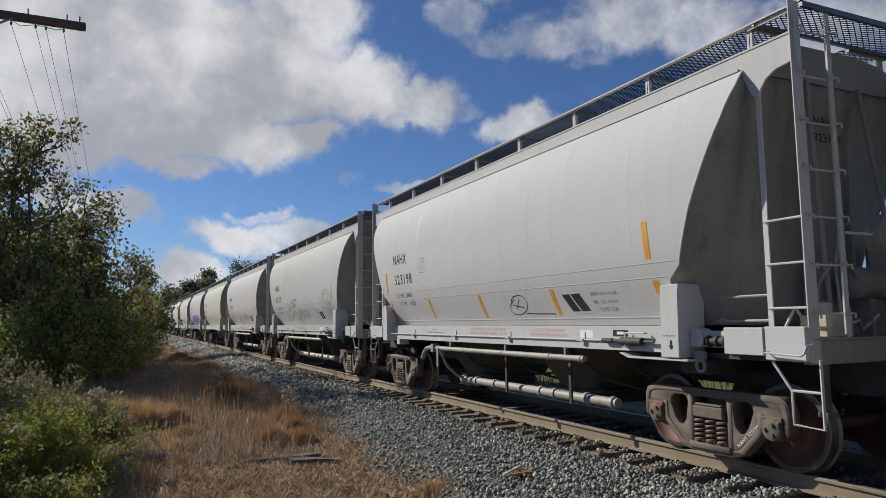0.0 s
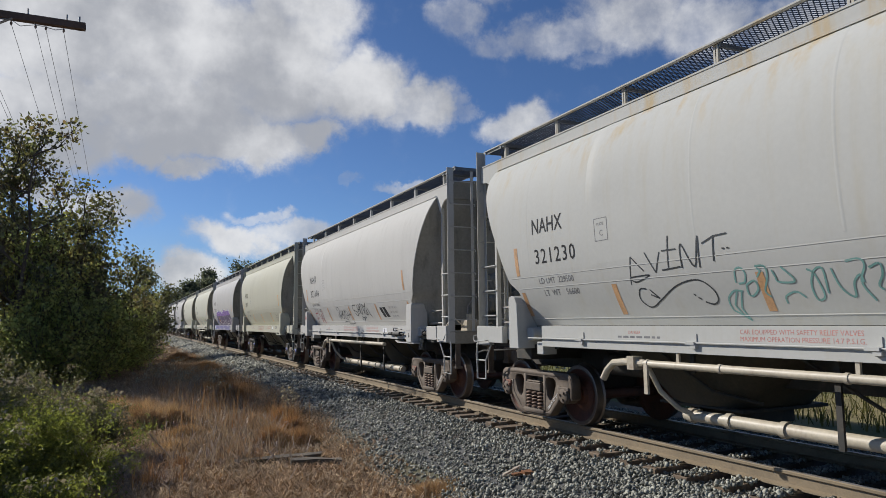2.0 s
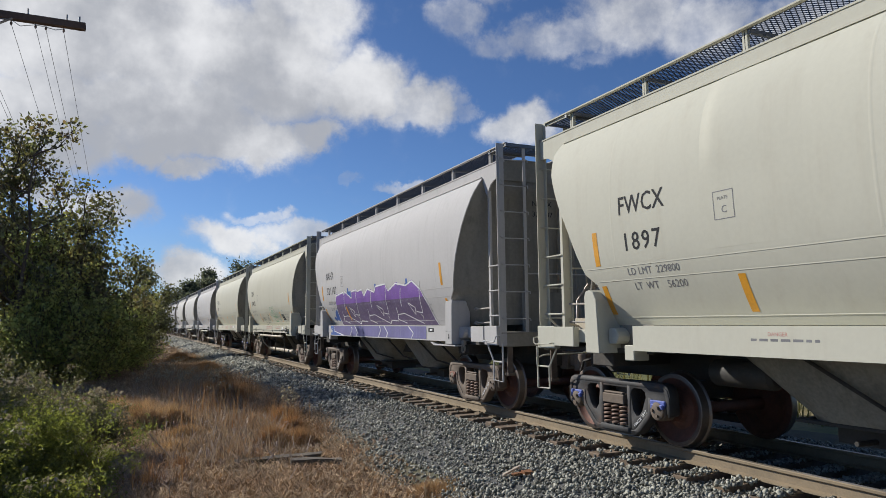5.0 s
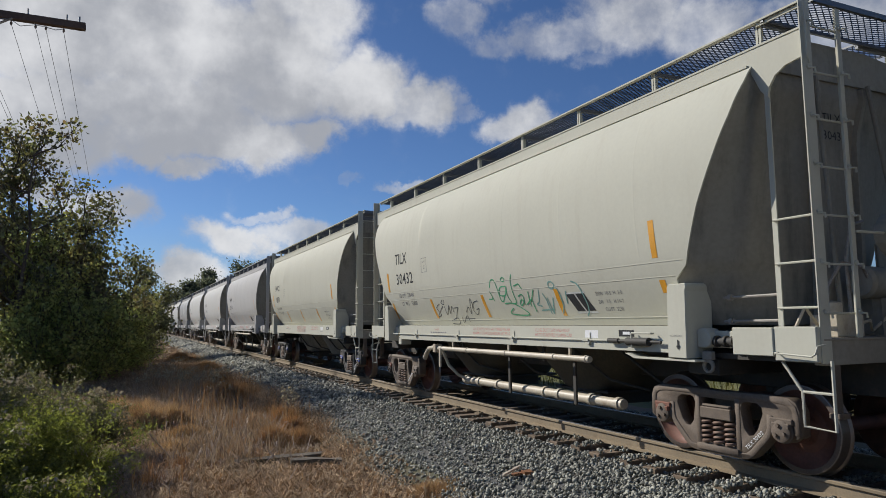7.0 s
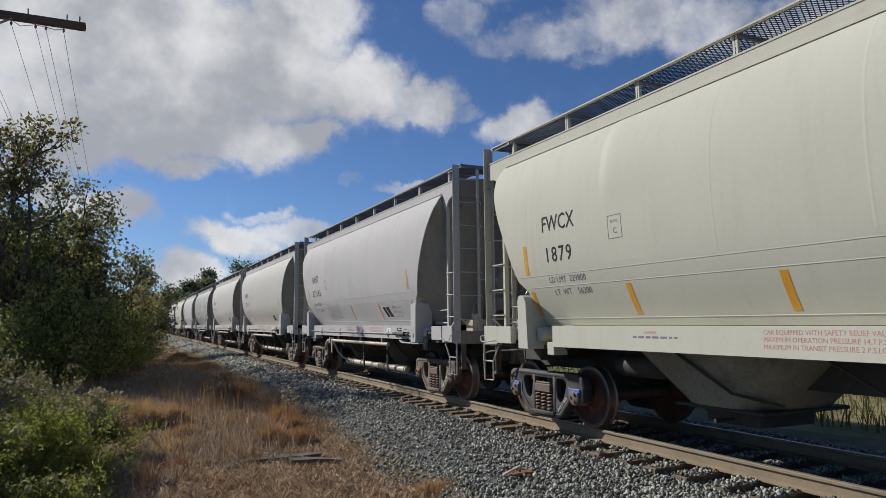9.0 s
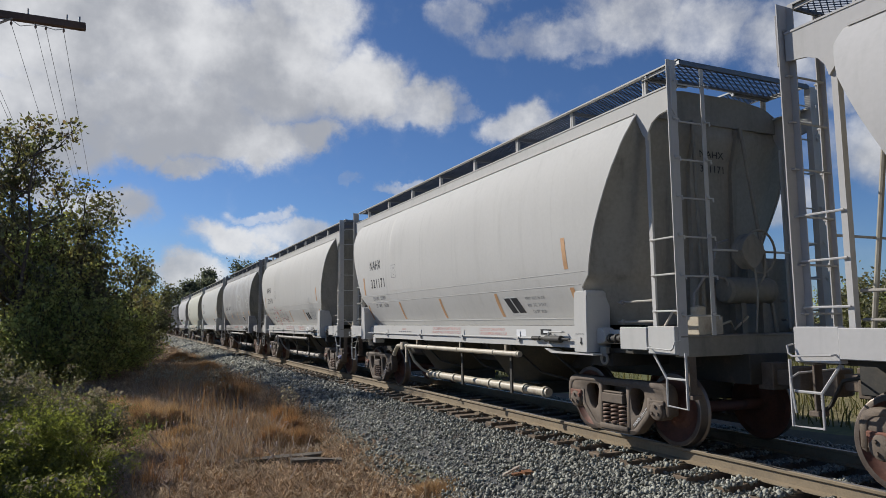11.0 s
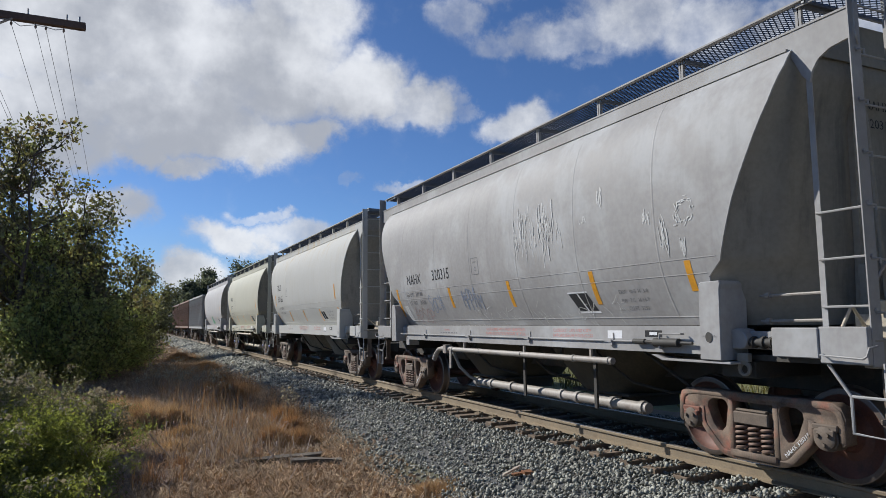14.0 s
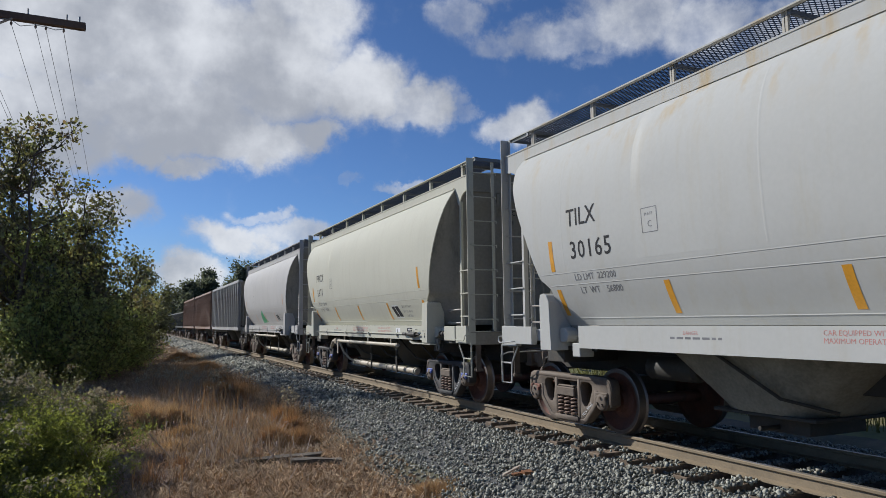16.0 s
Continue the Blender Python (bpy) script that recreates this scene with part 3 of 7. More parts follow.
def build_woods():
    # hedgerow beside the line: tall bushy trees first, then lower bushes running on along the verge
    spec = [(-4.64, 32.0, 9.0, 4.2, 10472, 3), (-3.36, 31.2, 6.6, 3.3, 9240, 4), (-2.7, 33.4, 6.5, 3.0, 9240, 3), (-2.67, 29.2, 4.0, 2.8, 6160, 4),
            (-1.75, 35.0, 5.2, 2.4, 7392, 3), (-1.51, 31.4, 3.8, 2.3, 5544, 4), (-0.5, 37.0, 4.1, 2.2, 5544, 4), (-0.1, 40.6, 4.4, 2.2, 4928, 4),
            (0.2, 40.0, 4.2, 2.3, 4480, 3), (0.5, 46.0, 4.2, 2.3, 3920, 3), (0.85, 55.0, 4.5, 2.3, 3920, 3), (-4.7, 39.4, 10.4, 3.7, 6776, 3),
            (-2.2, 43.0, 4.9, 2.6, 4480, 3), (1.15, 67.0, 4.8, 2.5, 3920, 3), (1.5, 85.0, 5.4, 3.0, 3920, 3)]
    for i, (x, y, h, s, n, trunks) in enumerate(spec):
        tree("hedge_bush", x, y, h, s, 100 + i, LEAF_GREY if 7 <= i <= 10 else LEAF, "dense green wild bush in the hedgerow beside the track", "bush", int(n * (0.5 if i in (0, 1, 2, 4, 11) else 0.75)), 0.13 if y < 42 else 0.15, trunks, 0.0, 3, group="hedgerow bushes")
    for i, (x, y, h, s, n) in enumerate([(-4.18, 30.9, 15.6, 3.0, 3190), (-3.48, 31.6, 14.5, 2.8, 2970), (-2.55, 31.8, 12.2, 2.6, 2640), (-1.97, 32.7, 10.5, 2.3, 2310), (-1.28, 33.6, 9.6, 2.3, 2200), (-4.87, 31.3, 15.6, 3.0, 2640), (-0.7, 35.0, 8.9, 2.2, 2090), (-0.23, 38.9, 7.1, 1.9, 1650)]):
        tree("leafy_sapling", x, y, h, s, 140 + i, LEAF_RED, "slender sapling with sparse reddish turning leaves", "tree", int(n * 0.75), 0.17, 2, 0.3, 3, 0.3, group="hedgerow saplings", stout=0.007)
    for i, (x, y, h, s) in enumerate([(-4.6, 29.0, 1.9, 2.0), (-3.4, 28.6, 1.8, 1.9), (-2.2, 29.0, 1.7, 1.7), (-1.3, 30.2, 1.7, 1.6), (-0.7, 32.4, 1.7, 1.5), (-0.1, 35.5, 1.7, 1.5), (0.3, 39.0, 1.8, 1.6)]):
        tree("undergrowth", x, y, h, s, 180 + i, LEAF, "low dark undergrowth at the foot of the hedgerow", "bush", 4200, 0.10, 6, 0.0, 2, group="hedgerow undergrowth")
    tree("verge_tree", 1.5, 48.0, 8.6, 2.3, 171, LEAF_GREY, "small thin tree with sparse light green leaves", "tree", 2400, 0.17, 1, 0.25, 3, 0.3)
    tree("verge_tree", 1.05, 45.0, 5.0, 2.0, 172, LEAF_GREY, "small verge tree with dull green leaves", "tree", 3000, 0.17, 1, 0.2, 3, 0.2)
    # weeds and shrubs nearest the camera
    for i, (x, y, h, s, n) in enumerate([(-1.25, 8.6, 1.15, 1.5, 24000), (-1.0, 9.4, 0.85, 1.0, 15000), (-1.9, 9.2, 1.3, 1.5, 17000), (-0.5, 10.6, 0.6, 0.6, 5500), (-1.0, 7.6, 0.75, 1.2, 14000)]):
        tree("green_shrub", x, y, h, s, 200 + i, LEAF_LIGHT, "low bright green weedy shrub with pale flower heads", "bush", int(n * 1.7), 0.042, 5, 0.0, 3, group="green shrubs", plumes=60, slim=0.17)
    for i, (x, y, h, s, n) in enumerate([(-1.9, 11.5, 1.5, 1.6, 12000), (-2.9, 11.0, 1.7, 1.8, 12000), (-1.1, 12.4, 1.2, 1.3, 8000), (-0.35, 13.2, 1.0, 0.9, 4500)]):
        tree("grey_shrub", x, y, h, s, 220 + i, LEAF_GREY, "faded grey-green shrub gone to seed", "bush", int(n * 1.5), 0.05, 5, 0.0, 3, group="grey shrubs", plumes=160, slim=0.2)
    # trees rising behind the train
    for i, (x, y, h, s) in enumerate([(12.2, 150, 16.0, 4.2), (14.6, 156, 18.2, 4.6), (16.4, 152, 16.4, 4.0), (21.4, 152, 19.0, 4.6), (23.8, 158, 20.4, 5.0), (10.4, 176, 11.0, 4.4), (26.5, 160, 16.0, 4.6), (11.0, 164, 12.0, 4.0)]):
        tree("tall_tree", x, y, h, s, 300 + i, NEEDLE, "tall dark tree standing beyond the train", "tree", 6500, 0.5, 1, 0.1, 3, 0.1, group="distant trees")
    rnd = random.Random(5)
    far = []
    for i in range(34):
        far.append((-52 + i * 3.2 + rnd.uniform(-1, 1), 236 + rnd.uniform(-14, 14), rnd.uniform(8.5, 13.5)))
    for i, (x, y, h) in enumerate(far):
        if abs(x - TRACK_X) < 4:
            continue
        tree("distant_tree", x, y, h, h * 0.55, 400 + i, NEEDLE, "distant dark green woodland tree", "tree", 1500, 0.55, 1, 0.1, 2, group="distant trees")
    # bushes along the far side of the line
    for i in range(40):
        x, y = 24 + rnd.uniform(-4, 8), -16 + i * 2.3 + rnd.uniform(-1, 1)
        h = rnd.uniform(2.2, 3.8)
        tree("field_bush", x, y, h, h * 0.62, 500 + i, LEAF_GREY if i % 3 else LEAF, "dull green bush growing beyond the railway", "bush", 5000, 0.12, 3, 0.0, 2, group="field bushes")


def verge_edge(y):
    """Where the foot of the ballast meets the dry grass."""
    return float(np.interp(y, (8.0, 11.0, 14.0, 17.0, 60.0, 90.0), (3.2, 3.25, 3.7, 3.92, 4.0, 4.4))) + 0.24 * noise.noise((y * 0.55, 4.0, 1.0))


def build_grass():
    rnd = np.random.RandomState(3)

    def near_board(x, y):
        return 1.6 < x < 3.2 and 10.3 < y < 11.7

    spots = []
    # low matted grass all over the verge
    while len(spots) < 60000:
        y = 6.0 + 105 * rnd.uniform(0, 1) ** 2.6
        x = rnd.uniform(-1.8, verge_edge(y) + 0.15)
        if noise.noise((x * 1.4, y * 1.1, 0.0)) < -0.28 or (near_board(x, y) and rnd.uniform() < 0.8):
            continue
        z = ground_height(x, y)
        for _ in range(9):
            r, a = abs(rnd.normal(0, 0.10)), rnd.uniform(0, 6.28)
            spots.append((x + r * math.cos(a), y + r * math.sin(a), z - 0.01, rnd.uniform(0.06, 0.2)))
    blade_field("matted_grass", spots, DRY_GRASS, "low matted dead grass on the verge", "grass", 1, 1.1, 0.0055)
    # a felt of flattened dead stems that hides the soil
    y = 6.5 + 60 * rnd.uniform(0, 1, 120000) ** 2.5
    x = rnd.uniform(-2.6, 1, 120000)
    edge = np.array([verge_edge(q) for q in y]) + 0.12 + rnd.normal(0, 0.12, len(y))
    x = -2.6 + (edge + 2.6) * rnd.uniform(0, 1, len(y))
    z = np.array([ground_height(p, q) for p, q in zip(x, y)]) + rnd.uniform(-0.005, 0.05, len(y))
    long = rnd.uniform(0.08, 0.26, len(y)) * np.where(y > 20, 1.5, 1.0)
    blade_field("flattened_grass", np.stack([x, y, z, long], 1), MAT_GRASS, "flattened mat of tan dead grass stems", "grass", 9, 1.9, 0.006, least=0.8)
    # soft ochre heaps of fine dry grass
    spots, russet = [], []
    heaps = [(0.34, 16.2, 0.6, 0.62), (-0.1, 17.6, 0.6, 0.62), (0.95, 16.4, 0.5, 0.5), (-0.4, 18.8, 0.5, 0.5), (0.5, 17.4, 0.5, 0.55), (3.6, 8.5, 0.42, 0.15), (0.9, 13.2, 0.7, 0.26), (1.1, 14.6, 0.6, 0.28), (2.0, 27.0, 0.5, 0.45), (2.6, 33.0, 0.6, 0.5)]
    rusty = [(2.5, 13.1, 0.42, 0.40), (2.95, 12.9, 0.4, 0.36), (3.1, 14.2, 0.36, 0.42), (3.25, 15.7, 0.4, 0.46), (2.8, 21.4, 0.6, 0.6), (3.3, 22.2, 0.5, 0.5), (2.3, 22.6, 0.5, 0.5), (3.2, 27.0, 0.6, 0.5), (3.4, 34.0, 0.7, 0.55), (3.0, 45.0, 0.9, 0.6)]
    for kind_of, rows in ((spots, heaps), (russet, rusty)):
        for cx, cy, wide, tall in rows:
            for _ in range(int(9500 * wide)):
                r, a = abs(rnd.normal(0, 0.62 * wide)), rnd.uniform(0, 6.28)
                px, py = cx + r * math.cos(a), cy + r * math.sin(a)
                kind_of.append((px, py, ground_height(px, py) - 0.01, tall * rnd.uniform(0.4, 1.25) * math.exp(-0.7 * (r / wide) ** 2)))
    blade_field("hay_tuft", spots, HAY, "soft ochre tufts of fine dry grass", "grass", 12, 1.0, 0.0042)
    blade_field("russet_tuft", russet, RUSSET, "soft russet tufts of fine dry grass", "grass", 13, 1.0, 0.0042)

    def in_heap(x, y):
        return any((x - cx) ** 2 + (y - cy) ** 2 < (1.1 * wide) ** 2 for cx, cy, wide, tall in heaps[:5] + rusty)

    spots = []
    # taller tufts of dry grass
    for _ in range(760):
        y = 7.5 + 90 * rnd.uniform(0, 1) ** 2.3
        x = rnd.uniform(-1.2, verge_edge(y) - 0.05)
        if noise.noise((x * 0.7 + 9, y * 0.45, 0.0)) < 0.05 or near_board(x, y) or in_heap(x, y):
            continue
        tall = rnd.uniform(0.2, 0.44) * (0.8 if x > verge_edge(y) - 0.5 else 1.0)
        z = ground_height(x, y)
        wide = rnd.uniform(0.08, 0.2)
        for _ in range(85 if y < 20 else 45):
            r, a = abs(rnd.normal(0, wide)), rnd.uniform(0, 6.28)
            spots.append((x + r * math.cos(a), y + r * math.sin(a), z - 0.01, tall * rnd.uniform(0.45, 1.15)))
    blade_field("dry_grass", spots, DRY_GRASS, "tufts of dry rusty brown grass on the verge", "grass", 5, 1.05, 0.0045)
    spots = []
    # stands of upright grey stalks, thick between the heaps
    for cx, cy, wide, deep, count, tall in ((1.9, 13.2, 0.55, 1.6, 620, 0.56), (1.5, 12.0, 0.4, 0.8, 260, 0.46), (2.2, 15.5, 0.5, 1.6, 380, 0.55), (1.5, 20.5, 0.6, 2.2, 420, 0.72), (1.9, 24.5, 0.6, 2.0, 260, 0.75), (2.0, 11.4, 0.6, 0.5, 260, 0.34)):
        for _ in range(count):
            x, y = cx + rnd.normal(0, wide), cy + rnd.normal(0, deep * 0.5)
            if x < verge_edge(y) - 0.15 and not (near_board(x, y) and rnd.uniform() < 0.7):
                spots.append((x, y, ground_height(x, y), tall * rnd.uniform(0.4, 1.15)))
    blade_field("straw_stalks", spots, STRAW, "pale dead stalks standing among the dry grass", "grass", 2, 0.75, 0.005)
    bent = [(x + rnd.normal(0, 0.12), y + rnd.normal(0, 0.2), z + rnd.uniform(0.0, 0.16), h * 0.8) for x, y, z, h in spots[::2]]
    blade_field("bent_stalks", bent, TWIG, "grey broken stalks lying across each other", "grass", 41, 1.7, 0.0055, least=0.7)
    # tall brown weeds farther along the verge
    weeds = []
    for _ in range(75):
        cy = 14.5 + 24 * rnd.uniform(0, 1) ** 1.3
        cx = rnd.uniform(0.9, verge_edge(cy) - 0.25)
        for _ in range(18):
            px, py = cx + rnd.normal(0, 0.16), cy + rnd.normal(0, 0.2)
            weeds.append((px, py, ground_height(px, py), rnd.uniform(0.3, 0.9)))
    blade_field("brown_weeds", weeds, DRY_GRASS, "tall brown dead weeds along the verge", "grass", 21, 0.35, 0.006)
    spots = spots + [p for p in weeds if p[3] > 0.65][:120]
    # seed heads on the tallest stalks
    pick = [p for p in spots if p[3] > 0.47 and p[1] > 11][-260:]
    tops = np.array([(x, y, z + 0.93 * h) for x, y, z, h in pick])
    heads = np.repeat(tops, 9, 0) + rnd.normal(0, 0.028, (len(tops) * 9, 3))
    v, f = leaf_cloud(heads, 0.05, 77)
    tagged(new("seed_head", big_mesh("seed_head", v, f, PLUME)), "pale seed heads on tall dead stalks", "grass", kind="stuff")
    # grey twigs and litter in front of the green weeds
    spots = []
    for _ in range(5200):
        x, y = 0.1 + rnd.normal(0, 0.34), 11.6 + rnd.normal(0, 0.8)
        spots.append((x, y, ground_height(x, y) + 0.01, rnd.uniform(0.06, 0.3)))
    blade_field("twig_litter", spots, TWIG, "grey dead twigs and leaf litter", "litter", 31, 1.5, 0.005, least=0.5)
    # curled dead leaves along the foot of the ballast
    many = 2600
    y = 8.2 + 4.0 * rnd.uniform(0, 1, many) ** 1.3
    x = np.array([verge_edge(q) for q in y]) + rnd.normal(-0.25, 0.32, many)
    z = np.array([ground_height(a, b) for a, b in zip(x, y)]) + rnd.uniform(0.02, 0.09, many)
    v, f = leaf_cloud(np.stack([x, y, z], 1), 0.065, 33, droop=0.0)
    tagged(new("dead_leaf", big_mesh("dead_leaf", v, f, DEAD_LEAF)), "curled tan dead leaves at the foot of the ballast", "leaves", kind="stuff")
    # straw fallen over the foot of the ballast
    spots = []
    for _ in range(1500):
        y = 7.0 + 16 * rnd.uniform(0, 1) ** 1.5
        x = verge_edge(y) + abs(rnd.normal(0, 0.28)) - 0.1
        spots.append((x, y, ground_height(x, y) + 0.03, rnd.uniform(0.08, 0.25)))
    blade_field("fallen_straw", spots, STRAW, "loose straw fallen over the ballast", "straw", 8, 1.6, 0.004)
    spots = []
    for _ in range(40000):
        y = -15 + 90 * rnd.uniform(0, 1)
        x = 12.5 + 22 * rnd.uniform(0, 1) ** 1.4
        spots.append((x, y, ground_height(x, y), rnd.uniform(0.2, 0.6)))
    blade_field("field_grass", spots, GREEN_GRASS, "rough yellow-green grass beyond the railway", "grass", 4, 0.6, 0.011)


def build_ballast():
    rnd = np.random.RandomState(7)
    cube = np.array([(x, y, z) for x in (-1, 1) for y in (-1, 1) for z in (-1, 1)], dtype=np.float64)
    quads = np.array([(0, 1, 3, 2), (4, 6, 7, 5), (0, 4, 5, 1), (2, 3, 7, 6), (0, 2, 6, 4), (1, 5, 7, 3)])
    xs, ys = [], []
    want = 98000
    while len(xs) < want:
        y = 4.5 + 110 * rnd.uniform(0, 1, 20000) ** 2.7
        x = rnd.uniform(TRACK_X - 4.4, TRACK_X + 2.2, 20000)
        edge = np.array([verge_edge(q) for q in y]) + rnd.normal(0, 0.16, 20000)
        ok = x > edge
        xs.extend(x[ok])
        ys.extend(y[ok])
    x, y = np.array(xs[:want]), np.array(ys[:want])
    z = np.array([ground_height(a, b) for a, b in zip(x, y)])
    lat = np.abs(x - TRACK_X)
    on_tie = np.abs(((y + 6.0 + 0.265) % 0.53) - 0.265) < 0.11
    ok = ~((lat > 0.66) & (lat < 0.85)) & ~((lat < 1.33) & on_tie & (rnd.uniform(0, 1, len(x)) < np.where(y < 10.3, 0.25, np.where(lat > 1.1, 0.85, 0.95))))
    z = np.where((lat < 1.33) & on_tie, -0.19, z)
    x, y, z = x[ok], y[ok], z[ok]
    n = len(x)
    r = 0.0182 * rnd.uniform(0.5, 1.35, n) * np.where(y > 16, 1.5, 1.0) * np.where(y > 30, 1.7, 1.0) * np.where(y > 55, 1.7, 1.0)
    v = cube[None] * rnd.uniform(0.45, 1.15, (n, 8, 3)) * rnd.uniform(0.5, 1.3, (n, 1, 3)) + rnd.normal(0, 0.13, (n, 8, 3))
    q = rnd.normal(size=(n, 4))
    q /= np.linalg.norm(q, axis=1)[:, None]
    w, a, b, c = q.T
    rot = np.stack([1 - 2 * (b * b + c * c), 2 * (a * b - c * w), 2 * (a * c + b * w), 2 * (a * b + c * w), 1 - 2 * (a * a + c * c), 2 * (b * c - a * w),
                    2 * (a * c - b * w), 2 * (b * c + a * w), 1 - 2 * (a * a + b * b)], 1).reshape(n, 3, 3)
    v = np.einsum("nij,nkj->nki", rot, v) * r[:, None, None]
    lift = np.where(np.abs(x - TRACK_X) < 1.35, 0.012, 0.022) + np.where((x > TRACK_X - 1.7) & (x < TRACK_X - 0.84), 0.012, 0.0)
    v += np.stack([x, y, z + lift * rnd.uniform(0.2, 1.6, n)], 1)[:, None]
    f = (np.arange(n)[:, None, None] * 8 + quads[None]).reshape(-1, 4)
    tagged(new("ballast", big_mesh("ballast", v.reshape(-1, 3), f, BALLAST)), "grey angular crushed stone ballast beside the rails", "gravel", kind="stuff")


# ---- utility line ----
def build_pole():
    px, py, arm_z, grow_by = -2.31, 10.84, 5.87, 0.55

    def sized(b):
        b.v = [tuple(grow_by * q for q in v) for v in b.v]
        return b

    pole = tagged(new("utility_pole"), "weathered wooden utility pole with a brown crossarm", "utility pole")
    pole.matrix_basis = pose(px, py, ground_height(px, py) - 0.3)
    up = (arm_z - (ground_height(px, py) - 0.3)) / grow_by
    b = Build()
    b.tube([(0, 0, 0), (0, 0, up * 0.5), (0, 0, up + 0.6)], [0.19, 0.165, 0.13], 14)
    part("post", sized(b), POLE_WOOD, pole, smooth=True)
    b = Build()
    b.box(-2.95, 2.95, -0.27, -0.10, up - 0.10, up + 0.09)
    arm = part("crossarm", sized(b), POLE_WOOD, pole, "dark brown timber crossarm", bevel=0.008)
    for s in (-1, 1):
        b = Build()
        b.tube([(0, -0.25, up - 0.95), (s * 1.32, -0.25, up - 0.08)], 0.028, 6)
        part("brace", sized(b), STEEL, pole)
    for x in (-2.8, -2.5, -1.64, -0.4, 0.4, 1.64, 2.51, 2.8):
        b = Build()
        b.tube([(x, -0.18, up + 0.08), (x, -0.18, up + 0.26)], 0.022, 6)
        part("pin", sized(b), STEEL, arm)
    for x in (1.29, 1.82, 2.05, 2.45):
        b = Build()
        b.tube([(x, -0.18, up - 0.09), (x, -0.18, up - 0.16)], 0.012, 6)
        b.lathe([(up - 0.15, 0.0), (up - 0.155, 0.025), (up - 0.19, 0.034), (up - 0.235, 0.018), (up - 0.24, 0.0)], "z", (x, -0.18, 0), 10)
        part("insulator", sized(b), GLASS_INSULATOR, arm)
    b = Build()
    b.tube([(1.0, -0.28, up - 0.15), (1.29, -0.28, up - 0.13), (1.5, -0.29, up - 0.27), (1.82, -0.28, up - 0.18), (2.05, -0.29, up - 0.2), (2.28, -0.29, up - 0.24), (2.45, -0.28, up - 0.18)], 0.01, 5)
    part("jumper_wire", sized(b), WIRE, arm)
    # wires run off along the line, sagging towards the next pole
    for x in (-2.45, -1.82, -1.29, 0.3, 0.42, 1.29, 1.82, 2.05, 2.45):
        b = Build()
        pts = []
        span = 60.0
        for k in range(25):
            t = k / 24
            pts.append((px + x * grow_by, py - 0.10 + span * t, arm_z - 0.11 - 4 * 1.3 * t * (1 - t)))
        b.tube(pts, 0.0035, 5)
        tagged(part("overhead_wire", b, WIRE, None), "thin dark overhead wire between utility poles", "wire", "overhead wires")
    far = tagged(new("utility_pole"), "weathered wooden utility pole behind the hedge", "utility pole")
    far.matrix_basis = pose(px, py + 60, ground_height(px, py + 60) - 0.3)
    b = Build()
    b.tube([(0, 0, 0), (0, 0, up * 0.5), (0, 0, up + 0.4)], [0.15, 0.13, 0.105], 12)
    part("post", sized(b), POLE_WOOD, far, smooth=True)
    b = Build()
    b.box(-2.95, 2.95, -0.27, -0.10, up - 0.10, up + 0.09)
    part("crossarm", sized(b), POLE_WOOD, far)


def build_litter():
    def bit(name, size, m, mat, label, category, seed):
        rnd = random.Random(seed)
        b = Build()
        l, w, h = size
        v = []
        for k in range(5):
            t = k / 4
            s = 1 - 0.35 * abs(t - 0.45)
            for sy, sz in ((-1, -1), (1, -1), (1, 1), (-1, 1)):
                v.append((l * (t - 0.5) + rnd.uniform(-0.02, 0.02) * l, sy * w * 0.5 * s * rnd.uniform(0.8, 1.1), sz * h * 0.5 * s * rnd.uniform(0.8, 1.1)))
        f = [(0, 3, 2, 1), (16, 17, 18, 19)]
        for k in range(4):
            for j in range(4):
                i = (j + 1) % 4
                f.append((k * 4 + j, k * 4 + i, (k + 1) * 4 + i, (k + 1) * 4 + j))
        b.add(v, f)
        tagged(put(name, b.mesh(name, mat, bevel=0.003), m=m), label, category)

    x, y = 4.55, 7.78
    z = ground_height(x, y)
    bit("wood_splinter", (0.42, 0.045, 0.03), pose(x - 0.05, y, z + 0.075, 0, -6, 28), PALE_WOOD, "pale broken splinter of wood lying on the ballast", "wood", 1)
    bit("wood_splinter", (0.20, 0.10, 0.05), pose(x + 0.12, y - 0.13, z + 0.06, 6, 4, 10), RED_WOOD, "reddish rotten chunk of wood on the ballast", "wood", 2)
    bit("wood_splinter", (0.25, 0.06, 0.03), pose(x - 0.02, y - 0.12, z + 0.055, 6, 4, 24), RED_WOOD, "reddish rotten chunk of wood on the ballast", "wood", 3)
    bit("old_board", (1.4, 0.20, 0.10), pose(2.3, 11.5, ground_height(2.3, 11.5) + 0.10, 3, -2, -7), OLD_WOOD, "weathered grey board lying in the dry grass", "board", 4)
    bit("old_board", (0.8, 0.24, 0.15), pose(2.78, 10.9, ground_height(2.78, 10.9) + 0.09, -3, 2, -12), OLD_WOOD, "weathered grey timber end lying in the dry grass", "board", 5)
    for i, (x, y, l, rz, ry) in enumerate([(3.0, 10.2, 0.5, 60, -10), (3.45, 9.4, 0.35, 120, -8), (3.9, 21.0, 0.9, 75, -14), (0.6, 12.6, 0.8, 130, -35), (3.15, 9.7, 0.4, 15, -5)]):
        bit("dead_stick", (l, 0.02, 0.02), pose(x, y, ground_height(x, y) + 0.06 + l * 0.35 * math.sin(radians(-ry)), 0, ry, rz), STRAW if i % 2 else OLD_WOOD, "dry dead stick lying on the verge", "stick", 10 + i)


